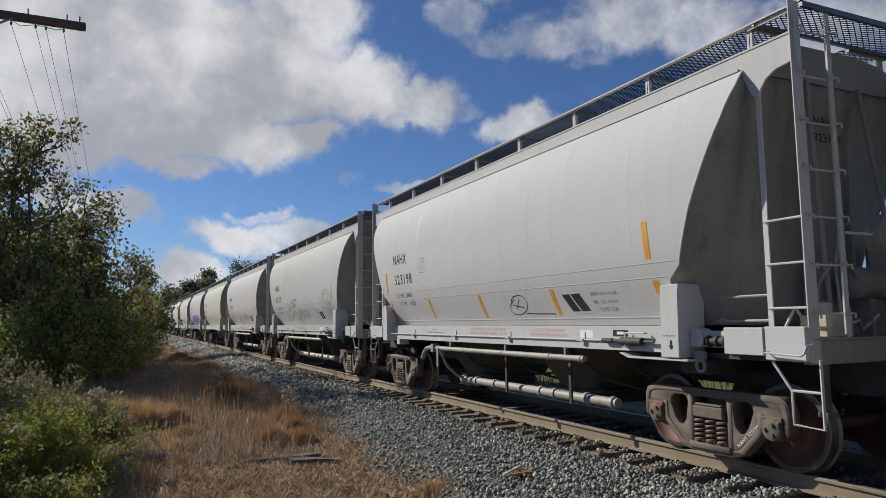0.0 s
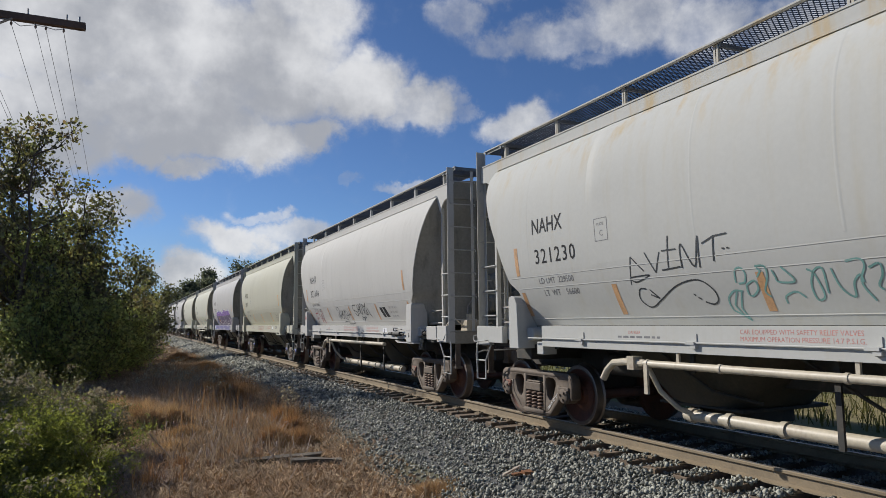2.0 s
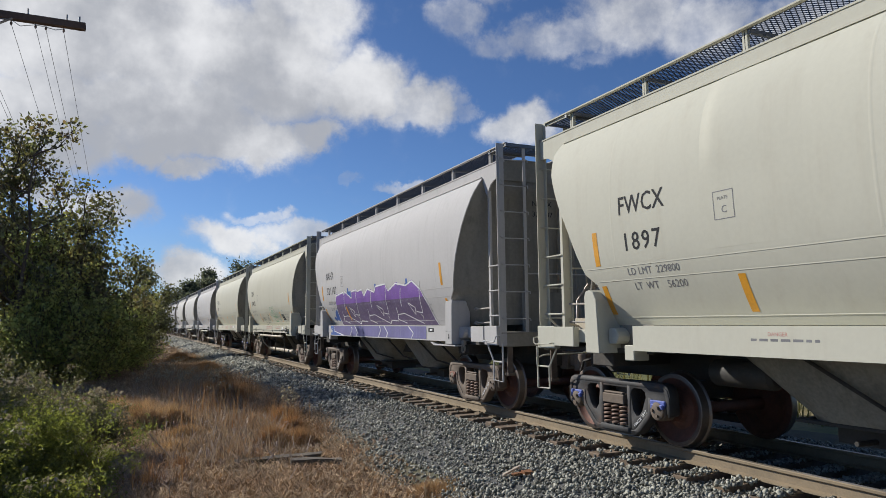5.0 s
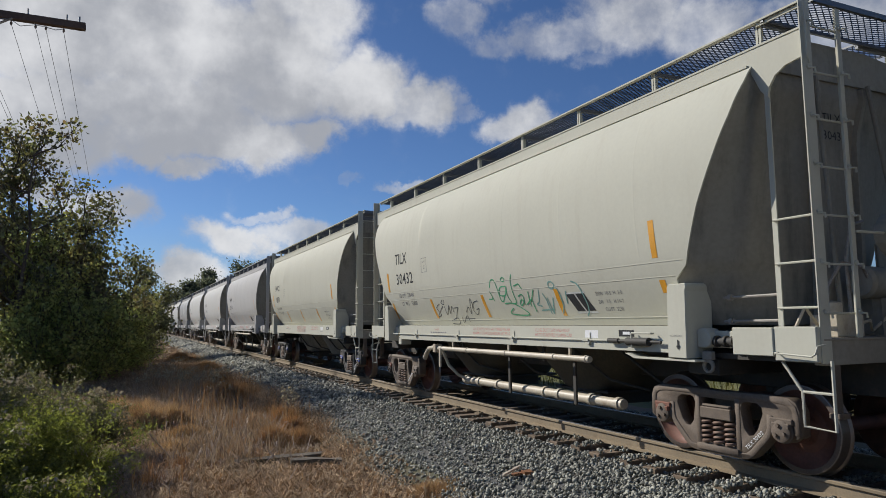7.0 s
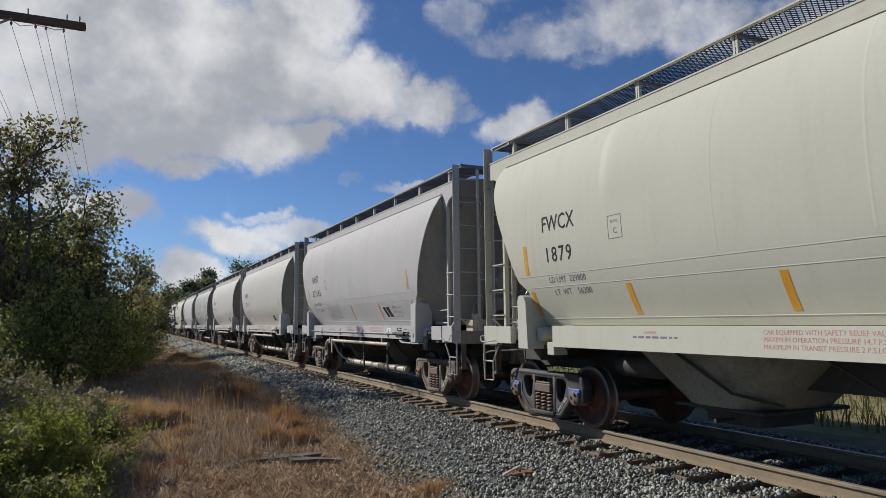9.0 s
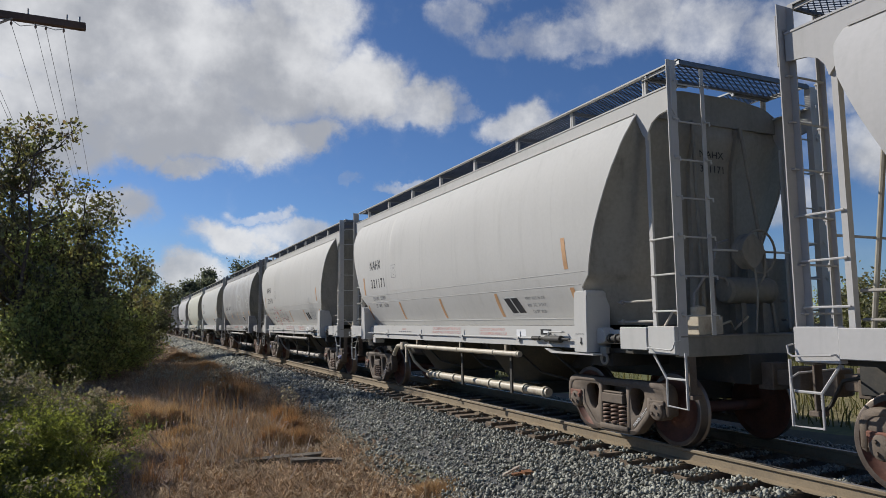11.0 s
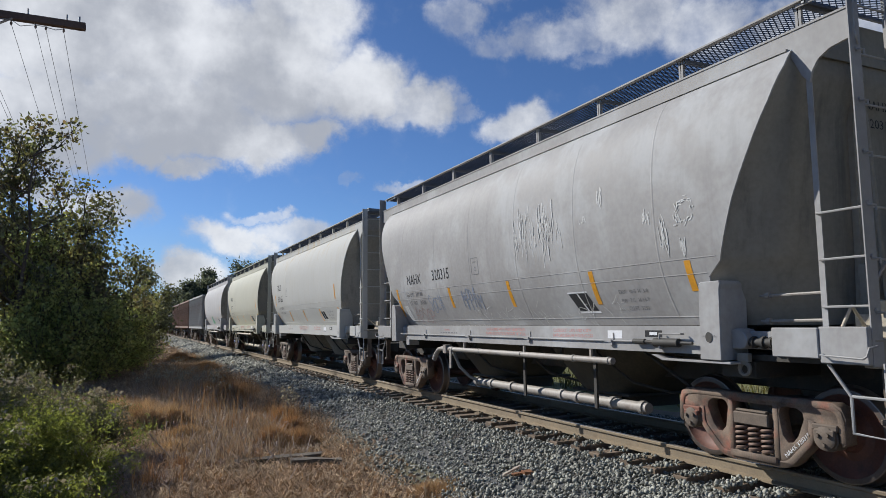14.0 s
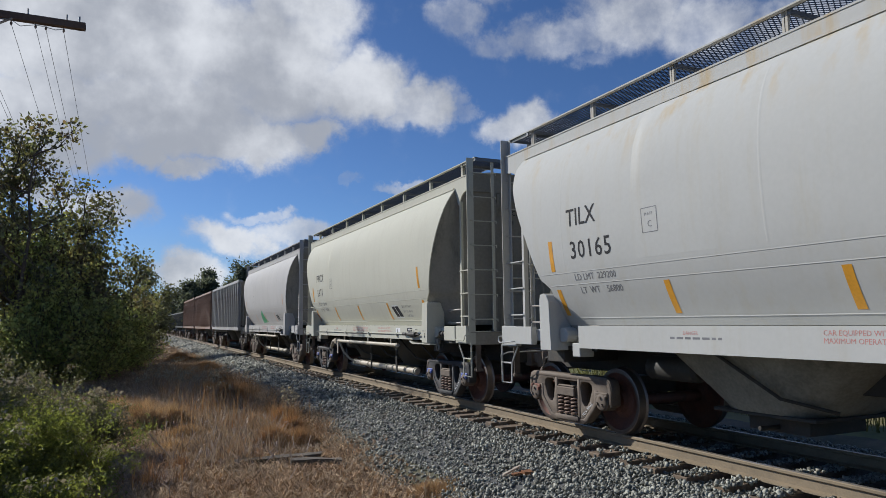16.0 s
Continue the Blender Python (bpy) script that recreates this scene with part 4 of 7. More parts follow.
# ---- covered hopper car ----
def curve_at(table, t):
    for (a, p), (b, q) in zip(table, table[1:]):
        if t <= b:
            return p + (q - p) * max(0.0, (t - a)) / (b - a)
    return table[-1][1]


SIDE = [(1.52, 1.20), (1.62, 1.262), (1.72, 1.317), (1.80, 1.358), (1.92, 1.414), (2.05, 1.466), (2.13, 1.492), (2.20, 1.512), (2.26, 1.527), (2.33, 1.542), (2.45, 1.561), (2.58, 1.576), (2.70, 1.587), (2.82, 1.594), (2.94, 1.598), (3.05, 1.60), (3.16, 1.599), (3.28, 1.595), (3.40, 1.586), (3.56, 1.566), (3.70, 1.538), (3.83, 1.50), (3.95, 1.452), (4.05, 1.40), (4.12, 1.353), (4.18, 1.305), (4.24, 1.25), (4.30, 1.19)]
REACH = [(1.52, 4.60), (1.80, 4.62), (2.05, 4.66), (2.20, 4.86), (2.45, 4.97), (2.82, 5.13), (3.28, 5.37), (3.71, 5.58), (4.05, 5.68), (4.30, 5.66)]
LEVELS = [1.52, 1.62, 1.72, 1.80, 1.92, 2.05, 2.13, 2.20, 2.26, 2.33, 2.45, 2.58, 2.70, 2.82, 2.94, 3.05, 3.16, 3.28, 3.40, 3.56, 3.70, 3.83, 3.95, 4.05, 4.12, 4.18, 4.24, 4.30]
HALF = 6.316
WALK_Z = 4.735


def on_side(y, z, off=0.006, side=-1):
    """A point on the curved body side, off metres proud of it."""
    z = min(max(z, 1.52), 4.30)
    return (side * (curve_at(SIDE, z) + off), y, z)


def shell_mesh():
    b = Build()
    steps = [-1.0, -0.985, -0.9, -0.75, -0.55, -0.3, 0.0, 0.3, 0.55, 0.75, 0.9, 0.985, 1.0]
    for side in (-1, 1):
        verts = [on_side(s * (curve_at(REACH, z) + 0.02), z, 0.0, side) for z in LEVELS for s in steps]
        inner = [on_side(s * (curve_at(REACH, z) + 0.02), z, -0.02, side) for z in LEVELS for s in steps]
        n, m = len(steps), len(LEVELS)
        faces = [(j * n + i, j * n + i + 1, (j + 1) * n + i + 1, (j + 1) * n + i) for j in range(m - 1) for i in range(n - 1)]
        k = n * m
        back = [tuple(q + k for q in reversed(f)) for f in faces]
        rim = []
        for j in range(m - 1):
            rim.append((j * n, (j + 1) * n, k + (j + 1) * n, k + j * n))
            rim.append((j * n + n - 1, k + j * n + n - 1, k + (j + 1) * n + n - 1, (j + 1) * n + n - 1))
        b.add(verts + inner, faces + back + rim)
    return b.mesh("shell", PAINT["white"], smooth=True, angle=40)


def end_sheet_mesh(sign):
    b = Build()
    cols = [-1.0, -0.94, -0.86, -0.74, -0.58, -0.36, -0.12, 0.12, 0.36, 0.58, 0.74, 0.86, 0.94, 1.0]
    verts = []
    for z in LEVELS:
        w = curve_at(SIDE, z) - 0.015
        for c in cols:
            full = max(5.60, curve_at(REACH, z) + 0.04)
            verts.append((c * w, sign * (curve_at(REACH, z) + (full - curve_at(REACH, z)) * (1 - abs(c) ** 2.4)), z))
    n = len(cols)
    b.add(verts, [(j * n + i, j * n + i + 1, (j + 1) * n + i + 1, (j + 1) * n + i) for j in range(len(LEVELS) - 1) for i in range(n - 1)])
    return b.mesh("end_sheet", PAINT["white"], smooth=True)


def roof_mesh():
    b = Build()
    prof = [(-1.20, 4.29), (-1.185, 4.43), (-0.8, 4.50), (-0.3, 4.54), (0.3, 4.54), (0.8, 4.50), (1.185, 4.43), (1.20, 4.29)]
    n = len(prof)
    for y in (-5.72, 5.72):
        b.add([(x, y, z) for x, z in prof], [tuple(range(n))])
    for i in range(n - 1):
        b.add([(prof[i][0], -5.72, prof[i][1]), (prof[i + 1][0], -5.72, prof[i + 1][1]), (prof[i + 1][0], 5.72, prof[i + 1][1]), (prof[i][0], 5.72, prof[i][1])], [(0, 1, 2, 3)])
    return b.mesh("roof", PAINT["white"])


def roof_end_mesh(sign):
    b = Build()
    half = [(1.19, 4.20), (1.19, 4.45), (0.98, 4.555), (0.5, 4.615)]
    b.plate([half + [(-x, z) for x, z in reversed(half)]], lambda u, v, w: (u, w, v), sign * 5.724, sign * 5.742)
    return b.mesh("roof_end", SHADED_DIRTY_END)


def fascia_mesh(side):
    b = Build()
    curve = [(5.62, 4.24), (5.70, 4.10), (5.78, 3.93), (5.86, 3.84), (5.89, 3.95), (5.96, 4.04), (6.08, 4.10), (6.30, 4.13)]
    loop = [(-u, v) for u, v in reversed(curve)] + curve + [(6.30, 4.41), (-6.30, 4.41)]
    b.plate([loop], lambda u, v, w: (w, u, v), side * 1.235, side * 1.262)
    for x0, x1, z0, z1, reach in ((1.19, 1.285, 4.226, 4.250, 5.64), (1.15, 1.272, 4.405, 4.425, 6.30)):
        b.box(min(side * x0, side * x1), max(side * x0, side * x1), -reach, reach, z0, z1)
    return b.mesh("side_plate", PAINT["white"])


def grating_mesh(name, x0, x1, y0, y1, pitch=0.06):
    """Raised diamond grating: bars in zigzag pairs with a frame round them."""
    b = Build()
    b.box(x0, x0 + 0.008, y0, y1, WALK_Z - 0.008, WALK_Z + 0.012)
    b.box(x1 - 0.008, x1, y0, y1, WALK_Z - 0.008, WALK_Z + 0.012)
    b.box(x0, x1, y0, y0 + 0.03, WALK_Z - 0.03, WALK_Z + 0.01)
    b.box(x0, x1, y1 - 0.03, y1, WALK_Z - 0.03, WALK_Z + 0.01)
    rows = max(3, int((x1 - x0) / 0.055))
    dx = (x1 - x0 - 0.07) / rows
    n = int((y1 - y0) / pitch)
    step = (y1 - y0) / n
    t = 0.0095
    for r in range(rows + 1):
        xc = x0 + 0.035 + r * dx
        verts, faces = [], []
        for i in range(2 * n + 1):
            y = y0 + i * step * 0.5
            amp = dx * 0.5 * (1 if (i + r) % 2 else -1)
            x = min(max(xc + amp, x0), x1)
            verts += [(x - t, y, WALK_Z - 0.011), (x + t, y, WALK_Z + 0.004)]
        for i in range(2 * n):
            faces.append((2 * i, 2 * i + 1, 2 * i + 3, 2 * i + 2))
        b.add(verts, faces)
    for y in np.arange(y0, y1, 1.617):
        b.box(x0, x1, y - 0.02, y + 0.02, WALK_Z - 0.06, WALK_Z - 0.012)
    return b.mesh(name, MESH)


def truck_meshes():
    out = {}
    half = [(0.0, 0.79), (0.58, 0.80), (0.93, 0.79), (1.01, 0.75), (1.05, 0.66), (1.045, 0.42), (0.995, 0.39), (0.98, 0.575), (0.705, 0.575), (0.69, 0.36), (0.62, 0.33), (0.45, 0.155), (0.36, 0.11), (0.0, 0.10)]
    loop = half + [(-u, v) for u, v in reversed(half[1:-1])]
    centre = [(-0.25, 0.20), (0.25, 0.20), (0.25, 0.70), (-0.25, 0.70)]
    window = [(0.325, 0.63), (0.35, 0.685), (0.40, 0.705), (0.54, 0.70), (0.60, 0.665), (0.612, 0.60), (0.54, 0.43), (0.48, 0.36), (0.42, 0.35), (0.36, 0.42)]
    b = Build()
    b.plate([loop, centre, window, [(-u, v) for u, v in window]], lambda u, v, w: (w, u, v), -0.078, 0.07)

    def chord(points, wide, out_to, inn_to):
        left, right = [], []
        for i, (a, c) in enumerate(points):
            (d, e), (g, h) = points[max(i - 1, 0)], points[min(i + 1, len(points) - 1)]
            ln = math.hypot(g - d, h - e)
            nu, nv = -(h - e) / ln * wide / 2, (g - d) / ln * wide / 2
            left.append((a + nu, c + nv))
            right.append((a - nu, c - nv))
        b.plate([left + right[::-1]], lambda u, v, w: (w, u, v), out_to, inn_to)

    top = [(0.0, 0.757), (0.32, 0.76), (0.60, 0.762), (0.80, 0.76), (0.92, 0.745), (0.985, 0.70), (1.008, 0.62), (1.015, 0.43)]
    foot = [(0.70, 0.60), (0.69, 0.45), (0.665, 0.39), (0.61, 0.33), (0.45, 0.17), (0.39, 0.135), (0.30, 0.122), (0.0, 0.12)]
    chord([(-u, v) for u, v in top[:0:-1]] + top, 0.062, -0.086, 0.066)
    chord(foot + [(-u, v) for u, v in foot[-2::-1]], 0.066, -0.088, 0.066)
    for k in (-1, 1):
        chord([(k * 0.287, 0.16), (k * 0.287, 0.74)], 0.06, -0.083, 0.066)
    b.box(-0.11, 0.08, -0.29, 0.29, 0.12, 0.185)
    out["side_frame"] = b.mesh("side_frame", CAST, bevel=0.016, smooth=True, angle=50)
    # the bearing adapter and its housing in each pedestal
    b = Build()
    b.box(-0.10, 0.09, -0.135, 0.135, 0.07, 0.13)
    b.box(-0.115, 0.06, -0.11, 0.11, 0.02, 0.085)
    out["bearing_adapter"] = b.mesh("bearing_adapter", CAST, bevel=0.012)
    # coil spring
    b = Build()
    turns, per = 5.0, 12
    b.tube([(0.064 * math.cos(2 * math.pi * i / per), 0.064 * math.sin(2 * math.pi * i / per), 0.265 * i / (turns * per)) for i in range(int(turns * per) + 1)], 0.0175, 6)
    out["coil_spring"] = b.mesh("coil_spring", SPRING, smooth=True)
    # wheelset: tread, flange, dished plate, hub, axle and bearing ends
    b = Build()
    r = 0.457
    for s in (-1, 1):
        prof = [(0.685, 0.40), (0.685, 0.475), (0.695, 0.485), (0.708, 0.478), (0.72, 0.462), (0.745, r), (0.822, r - 0.006), (0.828, 0.44), (0.828, 0.395), (0.80, 0.375), (0.762, 0.33), (0.745, 0.24), (0.775, 0.165), (0.835, 0.14), (0.84, 0.09)]
        slots = [0, 1, 1, 1, 1, 1, 1, 2, 0, 0, 0, 0, 0, 0]
        b.lathe([(s * a, q) for a, q in prof], "x", sides=40, slots=slots)
        b.lathe([(s * a, q) for a, q in [(0.685, 0.40), (0.705, 0.36), (0.70, 0.22), (0.675, 0.15), (0.66, 0.08)]], "x", sides=40)
        b.lathe([(s * a, q) for a, q in [(0.84, 0.09), (0.92, 0.105), (0.925, 0.125), (1.09, 0.125), (1.10, 0.115), (1.125, 0.11), (1.135, 0.09), (1.14, 0.03), (1.14, 0.0)]], "x", sides=20, slots=[0, 0, 3, 3, 3, 3, 3, 3])
        for k in range(3):
            a = 2 * math.pi * k / 3
            b.lathe([(s * 1.135, 0.02), (s * 1.16, 0.02), (s * 1.16, 0.0)], "x", (0, 0.06 * math.cos(a), 0.06 * math.sin(a)), 6, slots=[3, 3])
    b.lathe([(-0.7, 0.085), (-0.3, 0.075), (0.3, 0.075), (0.7, 0.085)], "x", sides=14)
    out["wheelset"] = b.mesh("wheelset", WHEEL, TREAD, RIM, CAST, smooth=True, angle=30)
    # bolster across the truck with its ends in the frames, and friction wedges
    b = Build()
    b.box(-0.92, 0.92, -0.19, 0.19, 0.46, 0.72)
    for s in (-1, 1):
        b.box(s * 1.0 - 0.13, s * 1.0 + 0.13, -0.225, 0.225, 0.47, 0.60)
        b.box(s * 1.09 - 0.03, s * 1.09 + 0.03, -0.20, 0.20, 0.60, 0.63)
    b.lathe([(0.72, 0.20), (0.80, 0.20), (0.80, 0.0)], "z", sides=18)
    for s in (-1, 1):
        b.box(-0.72, 0.72, s * 0.33 - 0.05, s * 0.33 + 0.05, 0.30, 0.40)
    out["truck"] = b.mesh("truck", CAST, bevel=0.012)
    return out


def corner_meshes():
    """The ladder frame of one end corner, for the camera-side corner of the leading end; mirrored meshes for the others."""
    out = {}
    for sx in (-1, 1):
        for sy in (-1, 1):
            X = lambda a: sx * a
            Y = lambda a: sy * a

            def bx(b, x0, x1, y0, y1, z0, z1):
                b.box(min(X(x0), X(x1)), max(X(x0), X(x1)), min(Y(y0), Y(y1)), max(Y(y0), Y(y1)), z0, z1)

            b = Build()
            bx(b, 1.335, 1.19, HALF, HALF + 0.012, 1.17, 4.72)
            bx(b, 1.20, 1.19, HALF - 0.075, HALF, 1.17, 4.72)
            out["post", sx, sy] = b.mesh("corner_post", PAINT["white"])
            b = Build()
            bx(b, 0.80, 0.74, HALF, HALF + 0.01, 1.40, 4.70)
            bx(b, 0.75, 0.74, HALF - 0.05, HALF, 1.40, 4.70)
            out["stile", sx, sy] = b.mesh("stile", PAINT["white"])
            b = Build()
            bx(b, 1.235, 1.225, 5.80, 5.86, 1.45, 3.96)
            bx(b, 1.225, 1.16, 5.80, 5.81, 1.45, 3.96)
            out["side_stile", sx, sy] = b.mesh("side_stile", PAINT["white"])
            b = Build()
            b.tube([(X(1.27), Y(HALF - 0.03), 0), (X(0.75), Y(HALF - 0.03), 0)], 0.011, 6)
            for a in (1.262, 0.77):
                b.tube([(X(a), Y(HALF - 0.03), 0), (X(a), Y(HALF + 0.055), 0), (X(a - 0.035), Y(HALF + 0.062), 0), (X(a - 0.04), Y(HALF + 0.062), -0.045)], 0.0105, 6)
                b.lathe([(HALF * sy + 0.012 * sy, 0.0), (HALF * sy + 0.014 * sy, 0.021), (HALF * sy + 0.03 * sy, 0.021), (HALF * sy + 0.032 * sy, 0.0)], "y", (X(a), 0, 0.02), 8)
            out["end_rung", sx, sy] = b.mesh("rung", PAINT["white"], smooth=True)
            b = Build()
            b.tube([(X(1.25), Y(5.82), 0), (X(1.25), Y(HALF - 0.02), 0)], 0.012, 6)
            out["side_rung", sx, sy] = b.mesh("rung", PAINT["white"], smooth=True)
            b = Build()
            b.tube([(X(1.33), Y(5.90), 1.17), (X(1.33), Y(6.10), 0.90), (X(1.33), Y(6.10), 0.58), (X(1.33), Y(6.42), 0.57), (X(1.33), Y(6.42), 1.20)], 0.016, 6)
            b.tube([(X(1.33), Y(6.10), 0.90), (X(1.33), Y(6.42), 0.90)], 0.014, 6)
            out["step", sx, sy] = b.mesh("stirrup_step", PAINT["white"], smooth=True)
            b = Build()
            b.tube([(X(1.30), Y(6.36), 4.62), (X(1.30), Y(6.36), 4.10), (X(1.24), Y(6.34), 4.04)], 0.01, 6)
            out["grab", sx, sy] = b.mesh("grab_iron", PAINT["white"], smooth=True)
            b = Build()
            b.tube([(X(1.37), Y(5.90), 1.262), (X(1.44), Y(5.905), 1.255), (X(1.44), Y(6.30), 1.235), (X(1.44), Y(6.34), 1.26), (X(1.43), Y(6.36), 1.33), (X(1.34), Y(6.37), 1.345)], 0.010, 6)
            out["low_grab", sx, sy] = b.mesh("grab_iron", PAINT["white"], smooth=True)
            # bolster cover: a tapered box that hides the foot of the body side
            b = Build()
            prof = [(4.58, 1.16), (4.87, 1.16), (4.875, 1.90), (4.85, 1.975), (4.76, 1.99), (4.68, 1.96), (4.62, 1.86)]
            if sy < 0:
                prof = [(4.58, 1.16), (4.87, 1.16), (4.885, 1.90), (4.90, 1.96), (4.885, 1.99), (4.63, 1.985), (4.60, 1.96)]
            b.plate([prof], lambda u, v, w: (X(w), Y(u), v), 1.16, 1.555)
            out["cover", sx, sy] = b.mesh("bolster_cover", PAINT["white"], bevel=0.008)
            if sy < 0:
                # ledge under the sill beside the cover, and a tie-down eye below it
                b = Build()
                b.plate([[(3.80, 1.185), (3.98, 1.125), (4.97, 1.125), (4.97, 1.15), (4.02, 1.15), (3.88, 1.19)]], lambda u, v, w: (X(w), Y(u), v), 1.34, 1.535)
                out["ledge", sx] = b.mesh("sill_ledge", PAINT["white"], bevel=0.004)
                b = Build()
                eye = [(5.00 + 0.085 * math.cos(k * math.pi / 5), 1.085 + 0.085 * math.sin(k * math.pi / 5)) for k in range(10)]
                hole = [(5.00 + 0.045 * math.cos(k * math.pi / 5), 1.075 + 0.045 * math.sin(k * math.pi / 5)) for k in range(10)]
                b.plate([eye, hole], lambda u, v, w: (X(w), Y(u), v), 1.36, 1.39)
                bx(b, 1.40, 1.34, 4.93, 5.07, 1.15, 1.24)
                out["eye", sx] = b.mesh("tie_down_eye", SHADED_DIRTY_END, bevel=0.006)
            # end sill with its white side panel, and the jacking pad with the rounded face
            b = Build()
            bx(b, 1.40, 1.30, 5.36, 5.86, 1.22, 1.50)
            bx(b, 1.385, 1.28, 5.86, 6.32, 1.18, 1.51)
            bx(b, 1.30, 1.10, 4.9, 5.5, 1.28, 1.46)
            out["apron", sx, sy] = b.mesh("side_panel", PAINT["white"], bevel=0.008)
            b = Build()
            disc = [(4.87, 1.28), (5.00, 1.28), (5.05, 1.31), (5.07, 1.38), (5.04, 1.44), (4.99, 1.48), (4.93, 1.49), (4.87, 1.47)]
            if sy > 0:
                disc = [(9.45 - u, v) for u, v in disc]
            b.plate([disc], lambda u, v, w: (X(w), Y(u), v), 1.20, 1.40)
            if sy > 0:
                # web closing the sill gap, coloured dark for the shade in there
                web = Build()
                bx(web, 1.20, 1.17, 3.93, 4.60, 1.20, 1.54)
                out["web", sx] = web.mesh("bolster_web", SHADED_DIRTY_END, bevel=0.006)
                case = Build()
                bx(case, 1.46, 1.22, 4.02, 4.20, 1.085, 1.275)
                bx(case, 1.30, 1.24, 4.06, 4.16, 1.27, 1.36)
                out["case", sx] = case.mesh("valve_box", PAINT["white"], bevel=0.01)
            out["pad", sx, sy] = b.mesh("jacking_pad", PAINT["white"], bevel=0.012)
    return out


def underframe_meshes():
    out = {}
    b = Build()
    for s in (-1, 1):
        prof = [(1.18, 1.515), (1.527, 1.515), (1.527, 1.215), (1.40, 1.215), (1.40, 1.235), (1.505, 1.235), (1.505, 1.497), (1.18, 1.497)]
        b.plate([prof], lambda u, v, w: (s * u, w, v), -4.58, 3.95)
        out["sill", s] = b.mesh("side_sill", PAINT["white"])
        b = Build()
    b = Build()
    b.box(-0.33, 0.33, -6.42, 6.42, 0.80, 1.16)
    out["centre_sill"] = b.mesh("centre_sill", UNDER, bevel=0.01)
    for s in (-1, 1):
        b = Build()
        b.box(-1.30, 1.30, s * 4.846 - 0.22, s * 4.846 + 0.22, 0.98, 1.158)
        out["bolster", s] = b.mesh("body_bolster", UNDER, bevel=0.01)
        b = Build()
        b.box(-1.26, 1.26, min(s * 3.9, s * 6.19), max(s * 3.9, s * 6.19), 1.162, 1.22)
        out["shear_plate", s] = b.mesh("shear_plate", UNDER)
    for s in (-1, 1):
        b = Build()
        b.box(-1.28, 1.28, min(s * 6.20, s * HALF), max(s * 6.20, s * HALF), 1.15, 1.40)
        b.box(-1.30, 1.30, min(s * 5.6, s * 6.33), max(s * 5.6, s * 6.33), 1.375, 1.40)
        out["end_sill", s] = b.mesh("end_sill", PAINT["white"], bevel=0.006)
        # end posts: two raking struts and a middle stiffener on the end sheet
        for k, x in enumerate((-0.62, 0.62)):
            b = Build()
            b.tube([(x, s * 6.05, 1.40), (x * 0.7, s * 5.80, 4.2)], 0.026, 8)
            out["strut", s, k] = b.mesh("end_strut", PAINT["white"], smooth=True)
        b = Build()
        b.tube([(-0.75, s * (HALF + 0.03), 2.42), (0.75, s * (HALF + 0.03), 2.42)], 0.014, 6)
        out["rail_bar", s] = b.mesh("end_handrail", PAINT["white"], smooth=True)
        b = Build()
        b.box(-0.14, 0.14, min(s * 6.36, s * 6.58), max(s * 6.36, s * 6.58), 0.74, 1.06)
        b.box(-0.075, 0.075, min(s * 6.5, s * 6.84), max(s * 6.5, s * 6.84), 0.80, 0.98)
        b.plate([[(-0.16, 6.78), (0.02, 6.75), (0.17, 6.83), (0.16, 6.96), (0.06, 6.98), (0.04, 6.90), (-0.08, 6.91), (-0.17, 7.0), (-0.20, 6.91)]], lambda u, v, w: (s * u, s * v, w), 0.74, 1.03)
        out["coupler", s] = b.mesh("coupler", CAST, bevel=0.01)
        b = Build()
        b.tube([(-s * 0.30, s * 6.40, 0.98), (-s * 0.33, s * 6.60, 0.93), (-s * 0.30, s * 6.78, 0.66), (-s * 0.2, s * 6.96, 0.55)], 0.022, 7)
        out["hose", s] = b.mesh("air_hose", UNDER, smooth=True)
        b = Build()
        b.tube([(-s * 1.36, s * 6.36, 0.70), (-s * 1.36, s * 6.40, 1.02), (-s * 1.20, s * 6.44, 1.06), (-s * 0.35, s * 6.6, 1.06), (-s * 0.12, s * 6.78, 1.1)], 0.012, 6)
        out["lever", s] = b.mesh("uncoupling_lever", PAINT["white"], smooth=True)
    for s in (-1, 1):
        for k, x in enumerate((-0.34, 0.42)):
            b = Build()
            reach = [(z, max(curve_at(REACH, z), curve_at(REACH, z) + (max(5.60, curve_at(REACH, z) + 0.04) - curve_at(REACH, z)) * (1 - abs(x / (curve_at(SIDE, z) - 0.015)) ** 2.4))) for z in LEVELS if 1.6 < z < 4.2]
            rows = [((x - 0.035, s * (q - 0.01), z), (x - 0.028, s * (q + 0.055), z), (x + 0.028, s * (q + 0.055), z), (x + 0.035, s * (q - 0.01), z)) for z, q in reach]
            b.add([v for row in rows for v in row], [(4 * i + j, 4 * i + j + 1, 4 * i + 5 + j, 4 * i + 4 + j) for i in range(len(rows) - 1) for j in range(3)])
            out["stiffener", s, k] = b.mesh("end_stiffener", SHADED_DIRTY_END)
        # added plate, darkened for shade, that blocks the sky below the end sheet
        b = Build()
        b.box(-0.45, 1.33, min(s * 5.66, s * 5.70), max(s * 5.66, s * 5.70), 1.40, 2.12)
        b.box(0.55, 1.33, min(s * 5.66, s * 5.70), max(s * 5.66, s * 5.70), 2.12, 2.42)
        b.box(-0.47, -0.40, min(s * 5.66, s * 5.80), max(s * 5.66, s * 5.80), 1.40, 2.12)
        out["filler_plate", s] = b.mesh("end_bulkhead", SHADED_DIRTY_END, bevel=0.006)
